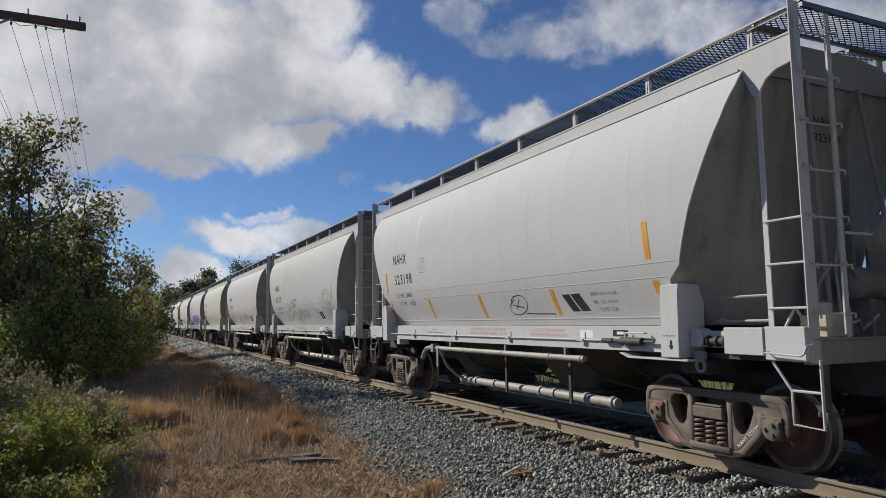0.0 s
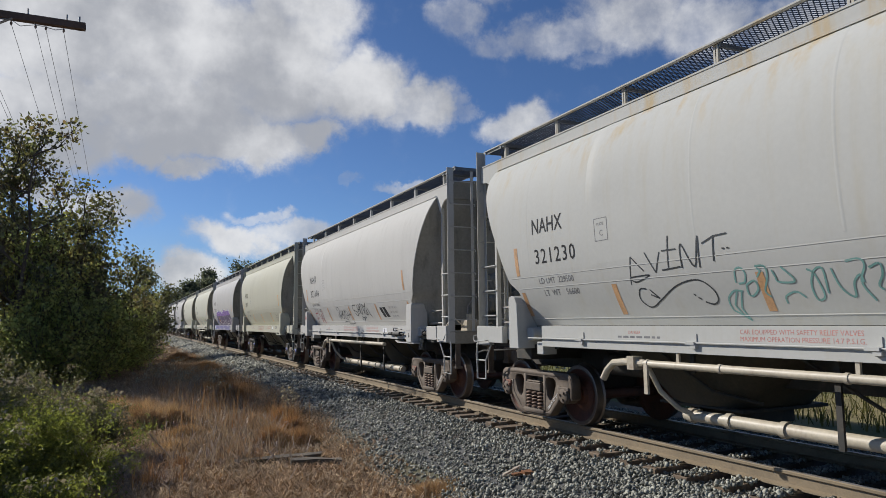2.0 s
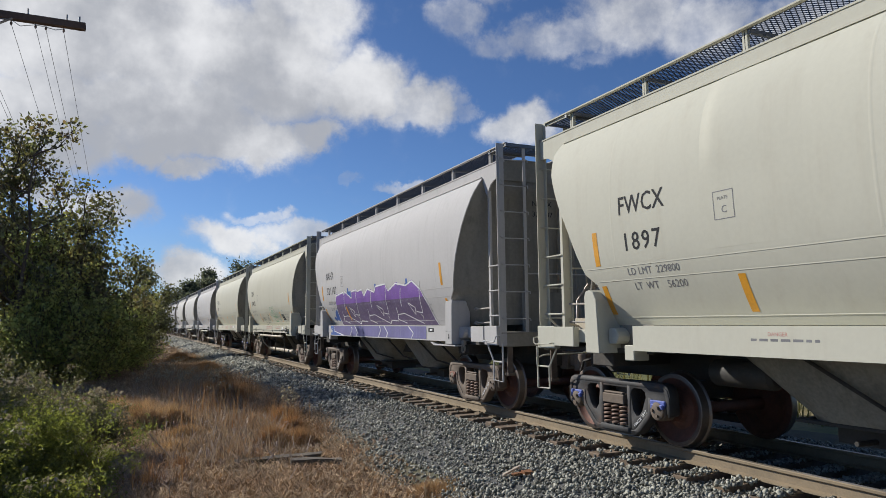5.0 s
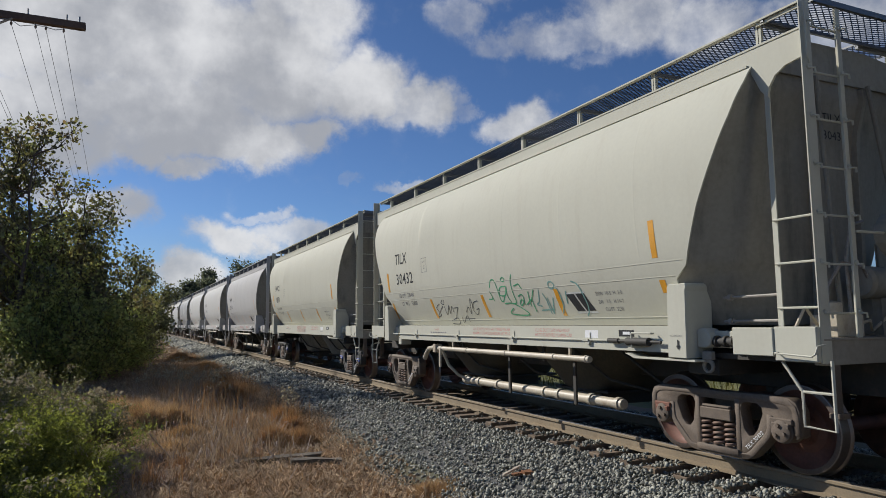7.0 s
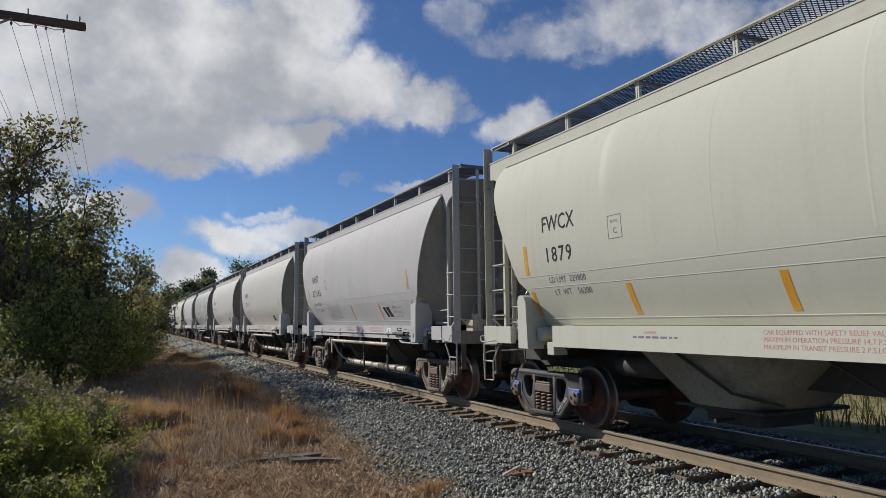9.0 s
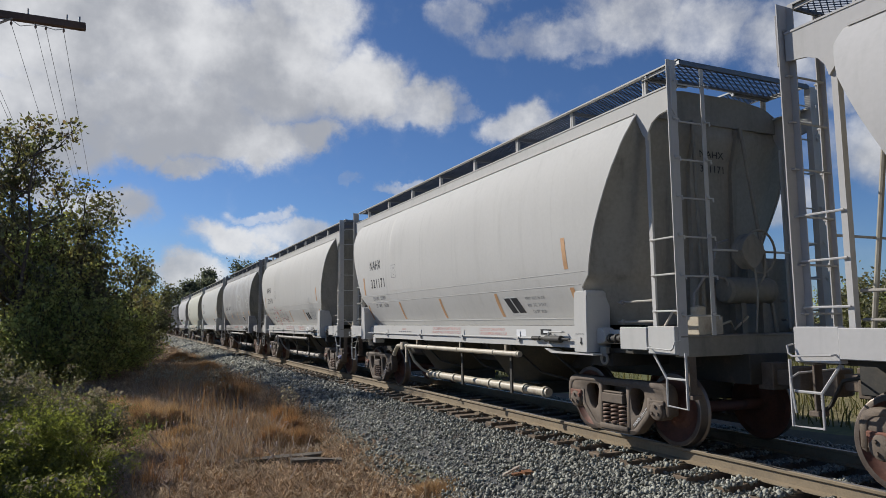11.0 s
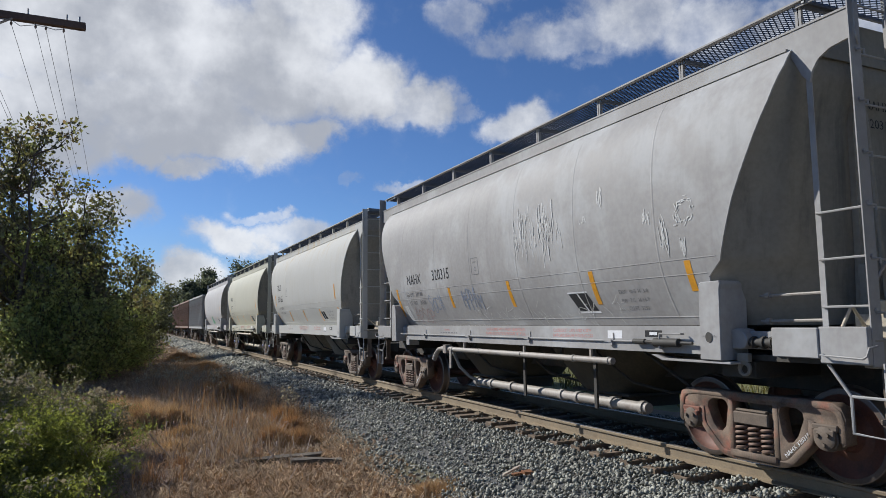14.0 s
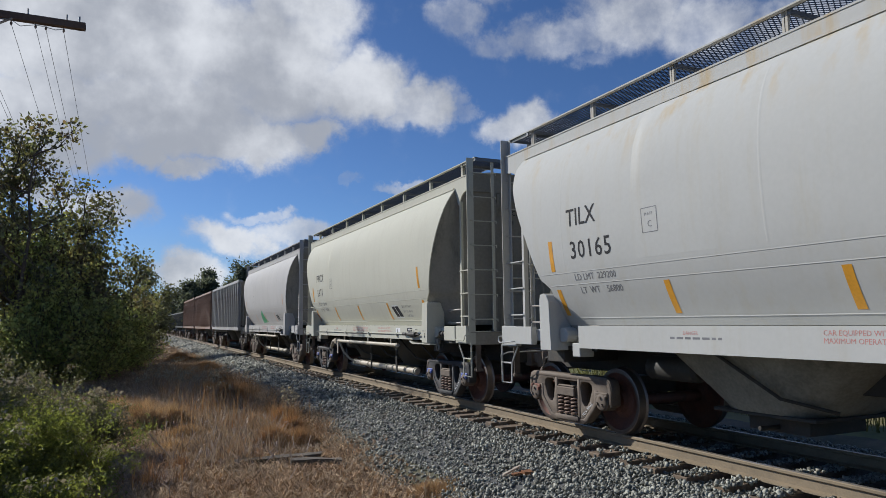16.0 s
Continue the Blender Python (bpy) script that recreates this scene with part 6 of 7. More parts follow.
def car_library():
    LIB.update(truck=truck_meshes(), corner=corner_meshes(), under=underframe_meshes(), shell=shell_mesh(), roof=roof_mesh())
    LIB["end", -1], LIB["end", 1] = end_sheet_mesh(-1), end_sheet_mesh(1)
    LIB["roof_end", -1], LIB["roof_end", 1] = roof_end_mesh(-1), roof_end_mesh(1)
    LIB["fascia", -1], LIB["fascia", 1] = fascia_mesh(-1), fascia_mesh(1)
    for s in (-1, 1):
        x0, x1 = sorted((s * 1.10, s * 0.42))
        LIB["board", s] = grating_mesh("running_board", x0, x1, -5.72, 5.72)
        y0, y1 = sorted((s * 5.74, s * 6.33))
        LIB["end_board", s] = grating_mesh("end_platform", -1.15, 1.15, y0, y1)
        b = Build()
        x0, x1 = sorted((s * 1.10, s * 1.20))
        b.box(min(s * 1.085, s * 1.10), max(s * 1.085, s * 1.10), -0.034, 0.034, 4.44, WALK_Z + 0.01)
        b.box(min(s * 1.03, s * 1.10), max(s * 1.03, s * 1.10), -0.005, 0.005, 4.44, WALK_Z)
        LIB["stanchion", s] = b.mesh("stanchion", PAINT["white"])
        b = Build()
        b.box(min(s * 1.10, s * 1.16), max(s * 1.10, s * 1.112), -6.33, 6.33, WALK_Z - 0.004, WALK_Z + 0.016)
        b.box(min(s * 1.112, s * 1.13), max(s * 1.112, s * 1.13), -6.33, -5.66, WALK_Z - 0.045, WALK_Z + 0.015)
        b.box(min(s * 1.112, s * 1.13), max(s * 1.112, s * 1.13), 5.66, 6.33, WALK_Z - 0.045, WALK_Z + 0.015)
        LIB["edge", s] = b.mesh("walkway_edge", PAINT["white"])
    for z in (2.26, 2.09, 1.625):
        b = Build()
        r = curve_at(REACH, z) - 0.05
        for s in (-1,):
            b.box(min(s * (curve_at(SIDE, z) - 0.01), s * (curve_at(SIDE, z) + 0.0028)), max(s * (curve_at(SIDE, z) - 0.01), s * (curve_at(SIDE, z) + 0.0028)), -r, r, z - 0.006, z + 0.003)
        LIB["belt", z] = b.mesh("belt_seam", PAINT["white"])
    for k, y in enumerate((-4.15, -2.55, -0.9, 0.8, 2.5, 4.2)):
        b = Build()
        for s in (-1,):
            zs = [z for z in LEVELS if 2.3 < z < 4.27]
            ok = [z for z in zs if curve_at(REACH, z) > abs(y) + 0.1]
            if k == 4:
                # a shallow dent beside the seam, its face turned to the end of the car
                cut, depth = ((-1.1, -0.03), (-0.7, 0.25), (-0.35, 0.62), (-0.1, 0.95), (0.0, 1.0), (0.05, 0.84), (0.10, 0.5), (0.15, 0.16), (0.2, -0.03)), [0.026 * max(0.05, 1 - ((z - 3.72) / 0.62) ** 2) for z in ok]
            else:
                cut, depth = ((-0.03, -0.8), (-0.008, 1.0), (0.008, 1.0), (0.03, -0.8)), [0.0013] * len(ok)
            n = len(cut)
            verts = [on_side(y + d, z, o * deep, s) for z, deep in zip(ok, depth) for d, o in cut]
            b.add(verts, [(n * i + j, n * i + j + 1, n * i + n + j + 1, n * i + n + j) for i in range(len(ok) - 1) for j in range(n - 1)])
        LIB["weld", k] = b.mesh("weld_seam", PAINT["white"], smooth=True, angle=60)
    for k, y in enumerate((4.1, 2.35, 0.82, -0.8, -2.41, -4.0)):
        b = Build()
        for s in (-1,):
            zs = [z for z in LEVELS if 1.6 < z < 4.27]
            ok = [z for z in zs if curve_at(REACH, z) > abs(y) + 0.1 and z < 4.22]
            verts = [on_side(y + d, z, o, s) for z in ok for d, o in ((-0.02, -0.001), (0.0, 0.006), (0.02, -0.001))]
            b.add(verts, [(3 * i + j, 3 * i + j + 1, 3 * i + j + 4, 3 * i + j + 3) for i in range(len(ok) - 1) for j in (0, 1)])
        LIB["rib", k] = b.mesh("weld_seam", PAINT["white"], smooth=True, angle=60)


WHEELS = []


def hopper_car(index, paint, kind, reporting, number, orange, label, capacity=None, trim=None, sooty=False, caps=None):
    """One covered hopper car with its parts. kind: "pressure" with unloading pipes, "gravity" without."""
    body = PAINT[paint]
    trim = PAINT[trim] if trim else body
    car = tagged(new("hopper_car"), label, "hopper car", "train of hopper cars")
    car.matrix_basis = pose(TRACK_X, PLACES[index + 1], 0)
    c, u, t = LIB["corner"], LIB["under"], LIB["truck"]
    put("shell", LIB["shell"], car, body)
    put("roof", LIB["roof"], car, body)
    for z in (2.26, 2.09, 1.625):
        put("belt_seam", LIB["belt", z], car, body)
    for k in range(6):
        put("weld_seam", LIB["rib" if paint == "weathered" else "weld", k], car, body)
    for s in (-1, 1):
        put("end_sheet", LIB["end", s], car, SHADED_DIRTY_END)
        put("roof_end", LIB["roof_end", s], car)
        put("side_plate", LIB["fascia", s], car, body)
        tagged(put("running_board", LIB["board", s], car, label="galvanised grating walkway"), kind="stuff")
        tagged(put("end_platform", LIB["end_board", s], car), kind="stuff")
        put("walkway_edge", LIB["edge", s], car, trim)
        for k in range(8):
            put("stanchion", LIB["stanchion", s], car, trim, pose(0, (k - 3.5) * 1.617, 0))
        put("side_sill", u["sill", s], car, trim)
        put("end_sill", u["end_sill", s], car, SHADED_DIRTY_END)
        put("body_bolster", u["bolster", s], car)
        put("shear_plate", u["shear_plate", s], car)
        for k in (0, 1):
            put("end_strut", u["strut", s, k], car, SHADED_DIRTY_END)
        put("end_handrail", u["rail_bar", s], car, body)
        put("end_bulkhead", u["filler_plate", s], car)
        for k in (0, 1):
            put("end_stiffener", u["stiffener", s, k], car, SHADED_DIRTY_END)
        for k in (0, 1):
            put("end_bracket", u["bracket", s, k], car)
            put("vent_pipe", u["drain", s, k], car)
        coupler = put("coupler", u["coupler", s], car)
        put("air_hose", u["hose", s], coupler)
        put("uncoupling_lever", u["lever", s], coupler, trim)
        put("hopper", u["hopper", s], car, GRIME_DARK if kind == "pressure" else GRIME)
        put("outlet_gate", u["outlet", s], car)
        for sx in (-1, 1):
            post = put("corner_post", c["post", sx, s], car, trim)
            put("stile", c["stile", sx, s], post, trim)
            put("side_stile", c["side_stile", sx, s], post, trim)
            for z in (4.45, 3.98, 3.51, 3.04, 2.57, 2.10, 1.63):
                put("rung", c["end_rung", sx, s], post, trim, pose(0, 0, z))
            for z in (2.57, 2.13, 1.69):
                put("rung", c["side_rung", sx, s], post, trim, pose(0, 0, z))
            put("stirrup_step", c["step", sx, s], car, trim)
            put("grab_iron", c["grab", sx, s], car, trim)
            put("grab_iron", c["low_grab", sx, s], car, trim)
            put("bolster_cover", c["cover", sx, s], car, trim)
            put("side_panel", c["apron", sx, s], car, trim)
            put("jacking_pad", c["pad", sx, s], car, trim)
            if s > 0:
                put("bolster_web", c["web", sx], car)
                put("valve_box", c["case", sx], car, trim)
            else:
                put("sill_ledge", c["ledge", sx], car, trim)
                put("tie_down_eye", c["eye", sx], car)
        truck = put("truck", t["truck"], car, m=pose(0, s * 4.846 + 0.04, 0))
        for sx in (-1, 1):
            put("side_frame", t["side_frame"], truck, CAST_DARK if sooty else CAST_RUSTY if paint == "weathered" else None, pose(sx * 1.01, 0, 0, 0, 0, 0 if sx < 0 else 180))
            for dy in (-0.165, 0.0, 0.165):
                put("coil_spring", t["coil_spring"], truck, None, pose(sx * 1.055, dy, 0.195))
            for d in (-1, 1):
                put("bearing_adapter", t["bearing_adapter"], truck, caps if caps and sx < 0 and (d * s > 0 or sooty) else RUSTY_CAP if d > 0 else None, pose(sx * 1.02, d * 0.845, 0.457, 0, 0, 0 if sx < 0 else 180))
        for d in (-1, 1):
            wheel = put("wheelset", t["wheelset"], truck, None, pose(0, d * 0.845, 0.457))
            WHEELS.append((index, wheel, d * 0.845))
        if number:
            frame_stencil(reporting + " " + number, truck)
    put("centre_sill", u["centre_sill"], car)
    put("air_reservoir", u["reservoir"], car)
    for y in (-3.1, -2.0, 0.0, 2.0):
        put("brake_rod", u["brake_rod"], car, None, pose(0, y, 0))
    e = -1 if (reporting == "NAHX" and index != 4) or reporting == "TILX" else 1
    turned = 0 if e > 0 else 180
    put("brake_wheel", u["brake_wheel"], car, SHADED_DIRTY_END, pose(0.02, e * 6.36, 2.42))
    put("brake_housing", u["brake_box"], car, SHADED_DIRTY_END, pose(-0.16, e * 6.30, 2.42, 0, 0, turned))
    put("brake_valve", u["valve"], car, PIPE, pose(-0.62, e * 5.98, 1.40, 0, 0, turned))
    put("brake_cylinder", u["end_tank"], car, SHADED_DIRTY_END, pose(0, e * 6.0, 0))
    for k in (0, 1):
        put("brake_pipe", u["end_pipe", k], car, STEEL, pose(0, e * 6.08, 0))
    if index == 4:
        put("air_tank", u["air_tank"], car, trim, label="white cylindrical air tank")
    if kind == "pressure":
        pipe = PIPE_GREY if index in (0, 9, 10) else PIPE
        put("air_pipe", u["air_pipe"], car, pipe)
        put("pipe_elbow", u["air_elbow"], car, pipe)
        put("discharge_pipe", u["discharge_pipe"], car, pipe)
        for k in range(4):
            put("pipe_hanger", u["hanger", k], car)
        for y in (2.98, 0.95, -1.07, -3.05):
            put("sill_latch", u["latch"], car, trim, pose(0, y, 0))
        put("gate_lock", u["gate_lock"], car)
        put("slack_rod", u["slack_rod"], car)
        put("gate_rod", u["gate_rod"], car, trim)
        put("lock_guard", u["lock_guard"], car, trim)
    # markings on the side
    if reporting:
        if number is None:
            pass
        elif paint == "weathered":
            lettering(reporting, 3.88, 2.40, 0.29, BLACK_PAINT, car, width=0.92)
            lettering(number, 2.52, 2.42, 0.30, BLACK_PAINT, car, width=0.92)
        else:
            big = reporting == "TILX"
            slim = 0.92 if index == 11 else 1.0
            lettering(reporting, 4.06, 2.89, 0.34 if big else 0.32, BLACK_PAINT, car, width=slim if big else 0.86, spread=1.02)
            lettering(number, 4.03, 2.44, 0.34 if big else 0.31, BLACK_PAINT, car, width=1.06 * slim if big else 0.96, spread=1.12 if big else 1.2)
    if number:
        # the same marks, small, high on the leading end
        for text, z in ((reporting, 3.76), (number, 3.56)):
            mark = lettering(text, 0.0, 0.0, 0.14, BLACK_PAINT, car, flat=0.0, width=1.1)
            mark.matrix_basis = Matrix.Translation((-0.22, -5.685, z)) @ Matrix.Rotation(radians(90), 4, "Z")
    if capacity:
        lettering("LD LMT  " + capacity[0], 4.02, 2.14, 0.125, GREY_PAINT, car, width=1.02)
        lettering("LT  WT    " + capacity[1], 3.96, 1.96, 0.125, GREY_PAINT, car, width=1.02)
    old = paint == "weathered"
    box_y, box_z = (0.74, 2.42) if old else (2.52, 2.62)
    frame_polys = strip(box_y, box_z, box_y, box_z + 0.29, 0.009, 3) + strip(box_y - 0.26, box_z, box_y - 0.26, box_z + 0.29, 0.009, 3) + strip(box_y, box_z, box_y - 0.26, box_z, 0.009, 1) + strip(box_y, box_z + 0.29, box_y - 0.26, box_z + 0.29, 0.009, 1)
    decal("plate_box", frame_polys, GREY_PAINT, car)
    lettering("PLATE", box_y - 0.055, box_z + 0.20, 0.05, GREY_PAINT, car)
    lettering("C", box_y - 0.095, box_z + 0.06, 0.11, GREY_PAINT, car)
    if old:
        stripes = ((4.56, 1.72, 2.33), (1.82, 1.86, 2.24), (-0.44, 1.82, 2.24), (-2.66, 1.80, 2.24), (-4.42, 1.9, 2.24))
    else:
        stripes = ((4.56, 2.29, 2.73), (4.55, 1.66, 2.03), (-4.42, 2.31, 2.75), (-4.44, 1.90, 2.05), (2.32, 1.66, 2.05), (0.08, 1.66, 2.05), (-2.22, 1.66, 2.05))
    for y, z0, z1 in stripes:
        y *= 0.985 if index == 11 else 1.0
        decal("reflective_stripe", strip(y, z0, y, z1, 0.095), orange, car, "orange reflective safety stripe")
    d = 0.42 if old else 0.17 if index == 11 else 0.0
    if kind == "pressure" or reporting != "FWCX":
        lean = 0.02
        for a, c in ((2.45, 2.63), (2.67, 2.87)):
            decal("data_panel", [[(d - a - lean * i, 1.96 - 0.04 * i), (d - c - lean * i, 1.96 - 0.04 * i), (d - c - lean * (i + 1), 1.92 - 0.04 * i), (d - a - lean * (i + 1), 1.92 - 0.04 * i)] for i in range(6)], BLACK_PAINT, car, "dark stencilled data panel")
        for z, wide in ((1.975, 0.02), (1.70, 0.026)):
            at = d - lean * (1.96 - z) / 0.04
            decal("data_panel_mark", strip(at - 2.43, z, at - 2.89, z, wide, 1), WHITE_PAINT if old else CHALK, car)
        decal("data_panel_mark", strip(d - 2.65, 1.96, d - 2.65 - lean * 6, 1.72, 0.022, 6), WHITE_PAINT if old else CHALK, car)
        bars(d - 2.49, 1.91, 0.1, 0.02, CHALK, car, seed=6)
    lettering("EXW  10-5  H  3-0", -3.12, 1.92, 0.07, GREY_PAINT, car)
    lettering("EW   7-5   H 14-7", -3.12, 1.81, 0.07, GREY_PAINT, car)
    lettering("CU FT  3230", -3.2, 1.71, 0.07, GREY_PAINT, car)
    sill = -1.528
    lettering("DANGER", 2.0, 1.42, 0.055, RED_PAINT, car, flat=sill)
    bars(2.2, 1.37, 0.75, 0.025, GREY_PAINT, car, sill, 3)
    lettering("CAR EQUIPPED WITH SAFETY RELIEF VALVES", 0.30, 1.435, 0.068, RED_PAINT, car, flat=sill, width=0.95)
    lettering("MAXIMUM OPERATION PRESSURE 14.7 P.S.I.G.", 0.30, 1.365, 0.068, RED_PAINT, car, flat=sill, width=0.95)
    if reporting == "FWCX":
        lettering("MAXIMUM IN TRANSIT PRESSURE 2 P.S.I.G.", 0.30, 1.295, 0.068, RED_PAINT, car, flat=sill, width=0.95)
    lettering("CLOSE DUST CAPS AND ROOF", -1.75, 1.43, 0.068, RED_PAINT, car, flat=sill, width=0.95)
    lettering("HATCHES BEFORE MOVING CAR", -1.75, 1.36, 0.068, RED_PAINT, car, flat=sill, width=0.95)
    decal("sill_label", [[(-3.0, 1.36), (-3.0, 1.46), (-3.28, 1.46), (-3.28, 1.36)]], WHITE_PAINT, car, flat=sill)
    bars(-3.0, 1.32, 0.2, 0.02, GREY_PAINT, car, sill, 5)
    decal("sill_label", [[(-3.70, 1.385), (-3.70, 1.465), (-3.99, 1.465), (-3.99, 1.385)]], BLACK_PAINT, car, flat=sill)
    decal("sill_label", [[(-3.78, 1.41), (-3.78, 1.445), (-3.91, 1.445), (-3.91, 1.41)]], WHITE_PAINT, car, flat=sill - 0.003)
    lettering("JACKING PAD", -4.63, 1.40, 0.03, GREY_PAINT, car, flat=-1.562)
    if old:
        # flat dark disc painted for the shade inside a hole
        decal("drain_hole", [[(-4.72 + 0.045 * math.cos(0.45 * k), 1.40 + 0.055 * math.sin(0.45 * k)) for k in range(14)]], UNDER, car, "dark disc painted as a round hole in the cover", flat=-1.563)
    else:
        decal("jack_arrow", [[(-4.74, 1.36), (-4.74, 1.30), (-4.72, 1.30), (-4.75, 1.25), (-4.78, 1.30), (-4.76, 1.30), (-4.76, 1.36)]], BLACK_PAINT, car, flat=-1.562)
    return car


def ribbed_car(index, paint, label, low=False):
    """An older open-top or ribbed hopper with flat sides and upright ribs."""
    body = PAINT[paint]
    car = tagged(new("ribbed_hopper_car"), label, "hopper car", "train of hopper cars")
    car.matrix_basis = pose(TRACK_X, PLACES[index + 1], 0)
    top = 3.95 if not low else 2.9
    b = Build()
    for s in (-1, 1):
        b.box(min(s * 1.42, s * 1.46), max(s * 1.42, s * 1.46), -6.4, 6.4, 1.35, top)
    part("side_wall", b, body, car)
    for s in (-1, 1):
        b = Build()
        b.add([(-1.42, s * 6.4, top), (1.42, s * 6.4, top), (1.42, s * 4.6, 1.5), (-1.42, s * 4.6, 1.5), (-1.42, s * 6.3, top), (1.42, s * 6.3, top), (1.42, s * 4.5, 1.5), (-1.42, s * 4.5, 1.5)],
              [(0, 1, 2, 3), (4, 7, 6, 5), (0, 4, 5, 1), (3, 2, 6, 7)])
        part("end_slope", b, body, car)
        b = Build()
        b.box(min(s * 1.36, s * 1.58), max(s * 1.36, s * 1.58), -6.45, 6.45, top - 0.05, top + 0.09)
        part("top_chord", b, body, car, bevel=0.01)
        b = Build()
        b.box(min(s * 1.36, s * 1.56), max(s * 1.36, s * 1.56), -6.4, 6.4, 1.22, 1.42)
        part("side_sill", b, body, car, bevel=0.01)
        b = Build()
        b.box(-1.35, 1.35, min(s * 6.2, s * 6.45), max(s * 6.2, s * 6.45), 1.05, 1.4)
        part("end_sill", b, body, car)
        put("coupler", LIB["under"]["coupler", s], car)
        put("hopper", LIB["under"]["hopper", s], car, UNDER)
        for sx in (-1, 1):
            put("corner_post", LIB["corner"]["side_stile", sx, s], car, body)
            put("stirrup_step", LIB["corner"]["step", sx, s], car, body)
    b = Build()
    b.box(-1.60, -1.46, -0.05, 0.05, 1.40, top - 0.05)
    rib = b.mesh("rib", body, bevel=0.008)
    for k in range(17):
        put("rib", rib, car, m=pose(0, (k - 8) * 0.78, 0))
    b = Build()
    b.box(-1.40, 1.40, -6.2, 6.2, top - 0.25, top - 0.12)
    part("load", b, UNDER if low else body, car)
    put("centre_sill", LIB["under"]["centre_sill"], car)
    t = LIB["truck"]
    for s in (-1, 1):
        truck = put("truck", t["truck"], car, m=pose(0, s * 4.846, 0))
        for sx in (-1, 1):
            put("side_frame", t["side_frame"], truck, None, pose(sx * 1.01, 0, 0, 0, 0, 0 if sx < 0 else 180))
            for dy in (-0.11, 0.11):
                put("coil_spring", t["coil_spring"], truck, None, pose(sx * 1.055, dy, 0.195))
        for d in (-1, 1):
            wheel = put("wheelset", t["wheelset"], truck, None, pose(0, d * 0.845, 0.457))
            WHEELS.append((index, wheel, d * 0.845))
    return car


CARS = {}


def build_train():
    car_library()
    spec = [
        (-1, "white", "pressure", "NAHX", None, ORANGE_FADED, "white covered hopper car with a curved steel body"),
        (0, "white", "pressure", "NAHX", "323198", ORANGE, "clean white covered hopper car with orange stripes"),
        (1, "stained", "pressure", "NAHX", "321230", ORANGE_FADED, "white covered hopper car with rust stains and sprayed scrawls"),
        (2, "white", "pressure", "NAHX", "321104", ORANGE_FADED, "white covered hopper car with black and red spray tags"),
        (3, "cream", "gravity", "FWCX", "1897", ORANGE, "cream covered hopper car with black trucks"),
        (4, "grey", "gravity", "NAHX", "321187", ORANGE, "pale grey covered hopper car with large purple spray lettering"),
        (5, "cream", "pressure", "TILX", "30432", ORANGE, "cream covered hopper car with teal spray scrawls"),
        (6, "cream", "gravity", "FWCX", "1879", ORANGE, "cream covered hopper car with blue bearing caps"),
        (7, "grey", "pressure", "NAHX", "321165", ORANGE_FADED, "pale grey covered hopper car with a grey tag"),
        (8, "white", "pressure", "NAHX", "321171", ORANGE_FADED, "white covered hopper car with faded orange stripes"),
        (9, "white", "pressure", "NAHX", "321170", ORANGE_FADED, "white covered hopper car with grey outline scrawl"),
        (10, "weathered", "pressure", "NAHX", "320315", ORANGE, "weathered grey covered hopper car with visible body ribs"),
        (11, "stained", "gravity", "TILX", "30165", ORANGE, "off-white covered hopper car with yellow roof stains"),
        (12, "cream", "pressure", "FWCX", "1671", ORANGE, "cream covered hopper car with orange stripes"),
        (13, "grey", "pressure", "NAHX", None, ORANGE_FADED, "pale grey covered hopper car with a green spray patch"),
    ]
    loads = {0: ("229800", "56200"), 1: ("229500", "56600"), 2: ("229800", "56200"), 3: ("229800", "56200"), 4: ("229600", "56400"), 5: ("230400", "55600"), 6: ("229800", "56200"),
             7: ("229500", "56500"), 8: ("229700", "56300"), 9: ("229700", "56300"), 10: ("229500", "56500"), 11: ("229200", "56800"), 12: ("229800", "56200")}
    for index, paint, kind, rep, num, orange, label in spec:
        CARS[index] = hopper_car(index, paint, kind, rep, num, orange, label, loads.get(index), sooty=rep == "FWCX", caps=BLUE_CAP if rep == "FWCX" or index == 9 else None)
    CARS[14] = ribbed_car(14, "dull", "dull grey ribbed hopper car with rust streaks")
    CARS[15] = ribbed_car(15, "brown", "rusty brown ribbed hopper car")
    CARS[16] = ribbed_car(16, "brown", "rusty brown ribbed hopper car")
    for k in (17, 18, 19, 20):
        CARS[k] = ribbed_car(k, "dark", "dark low-sided ribbed car at the back of the train", low=True)


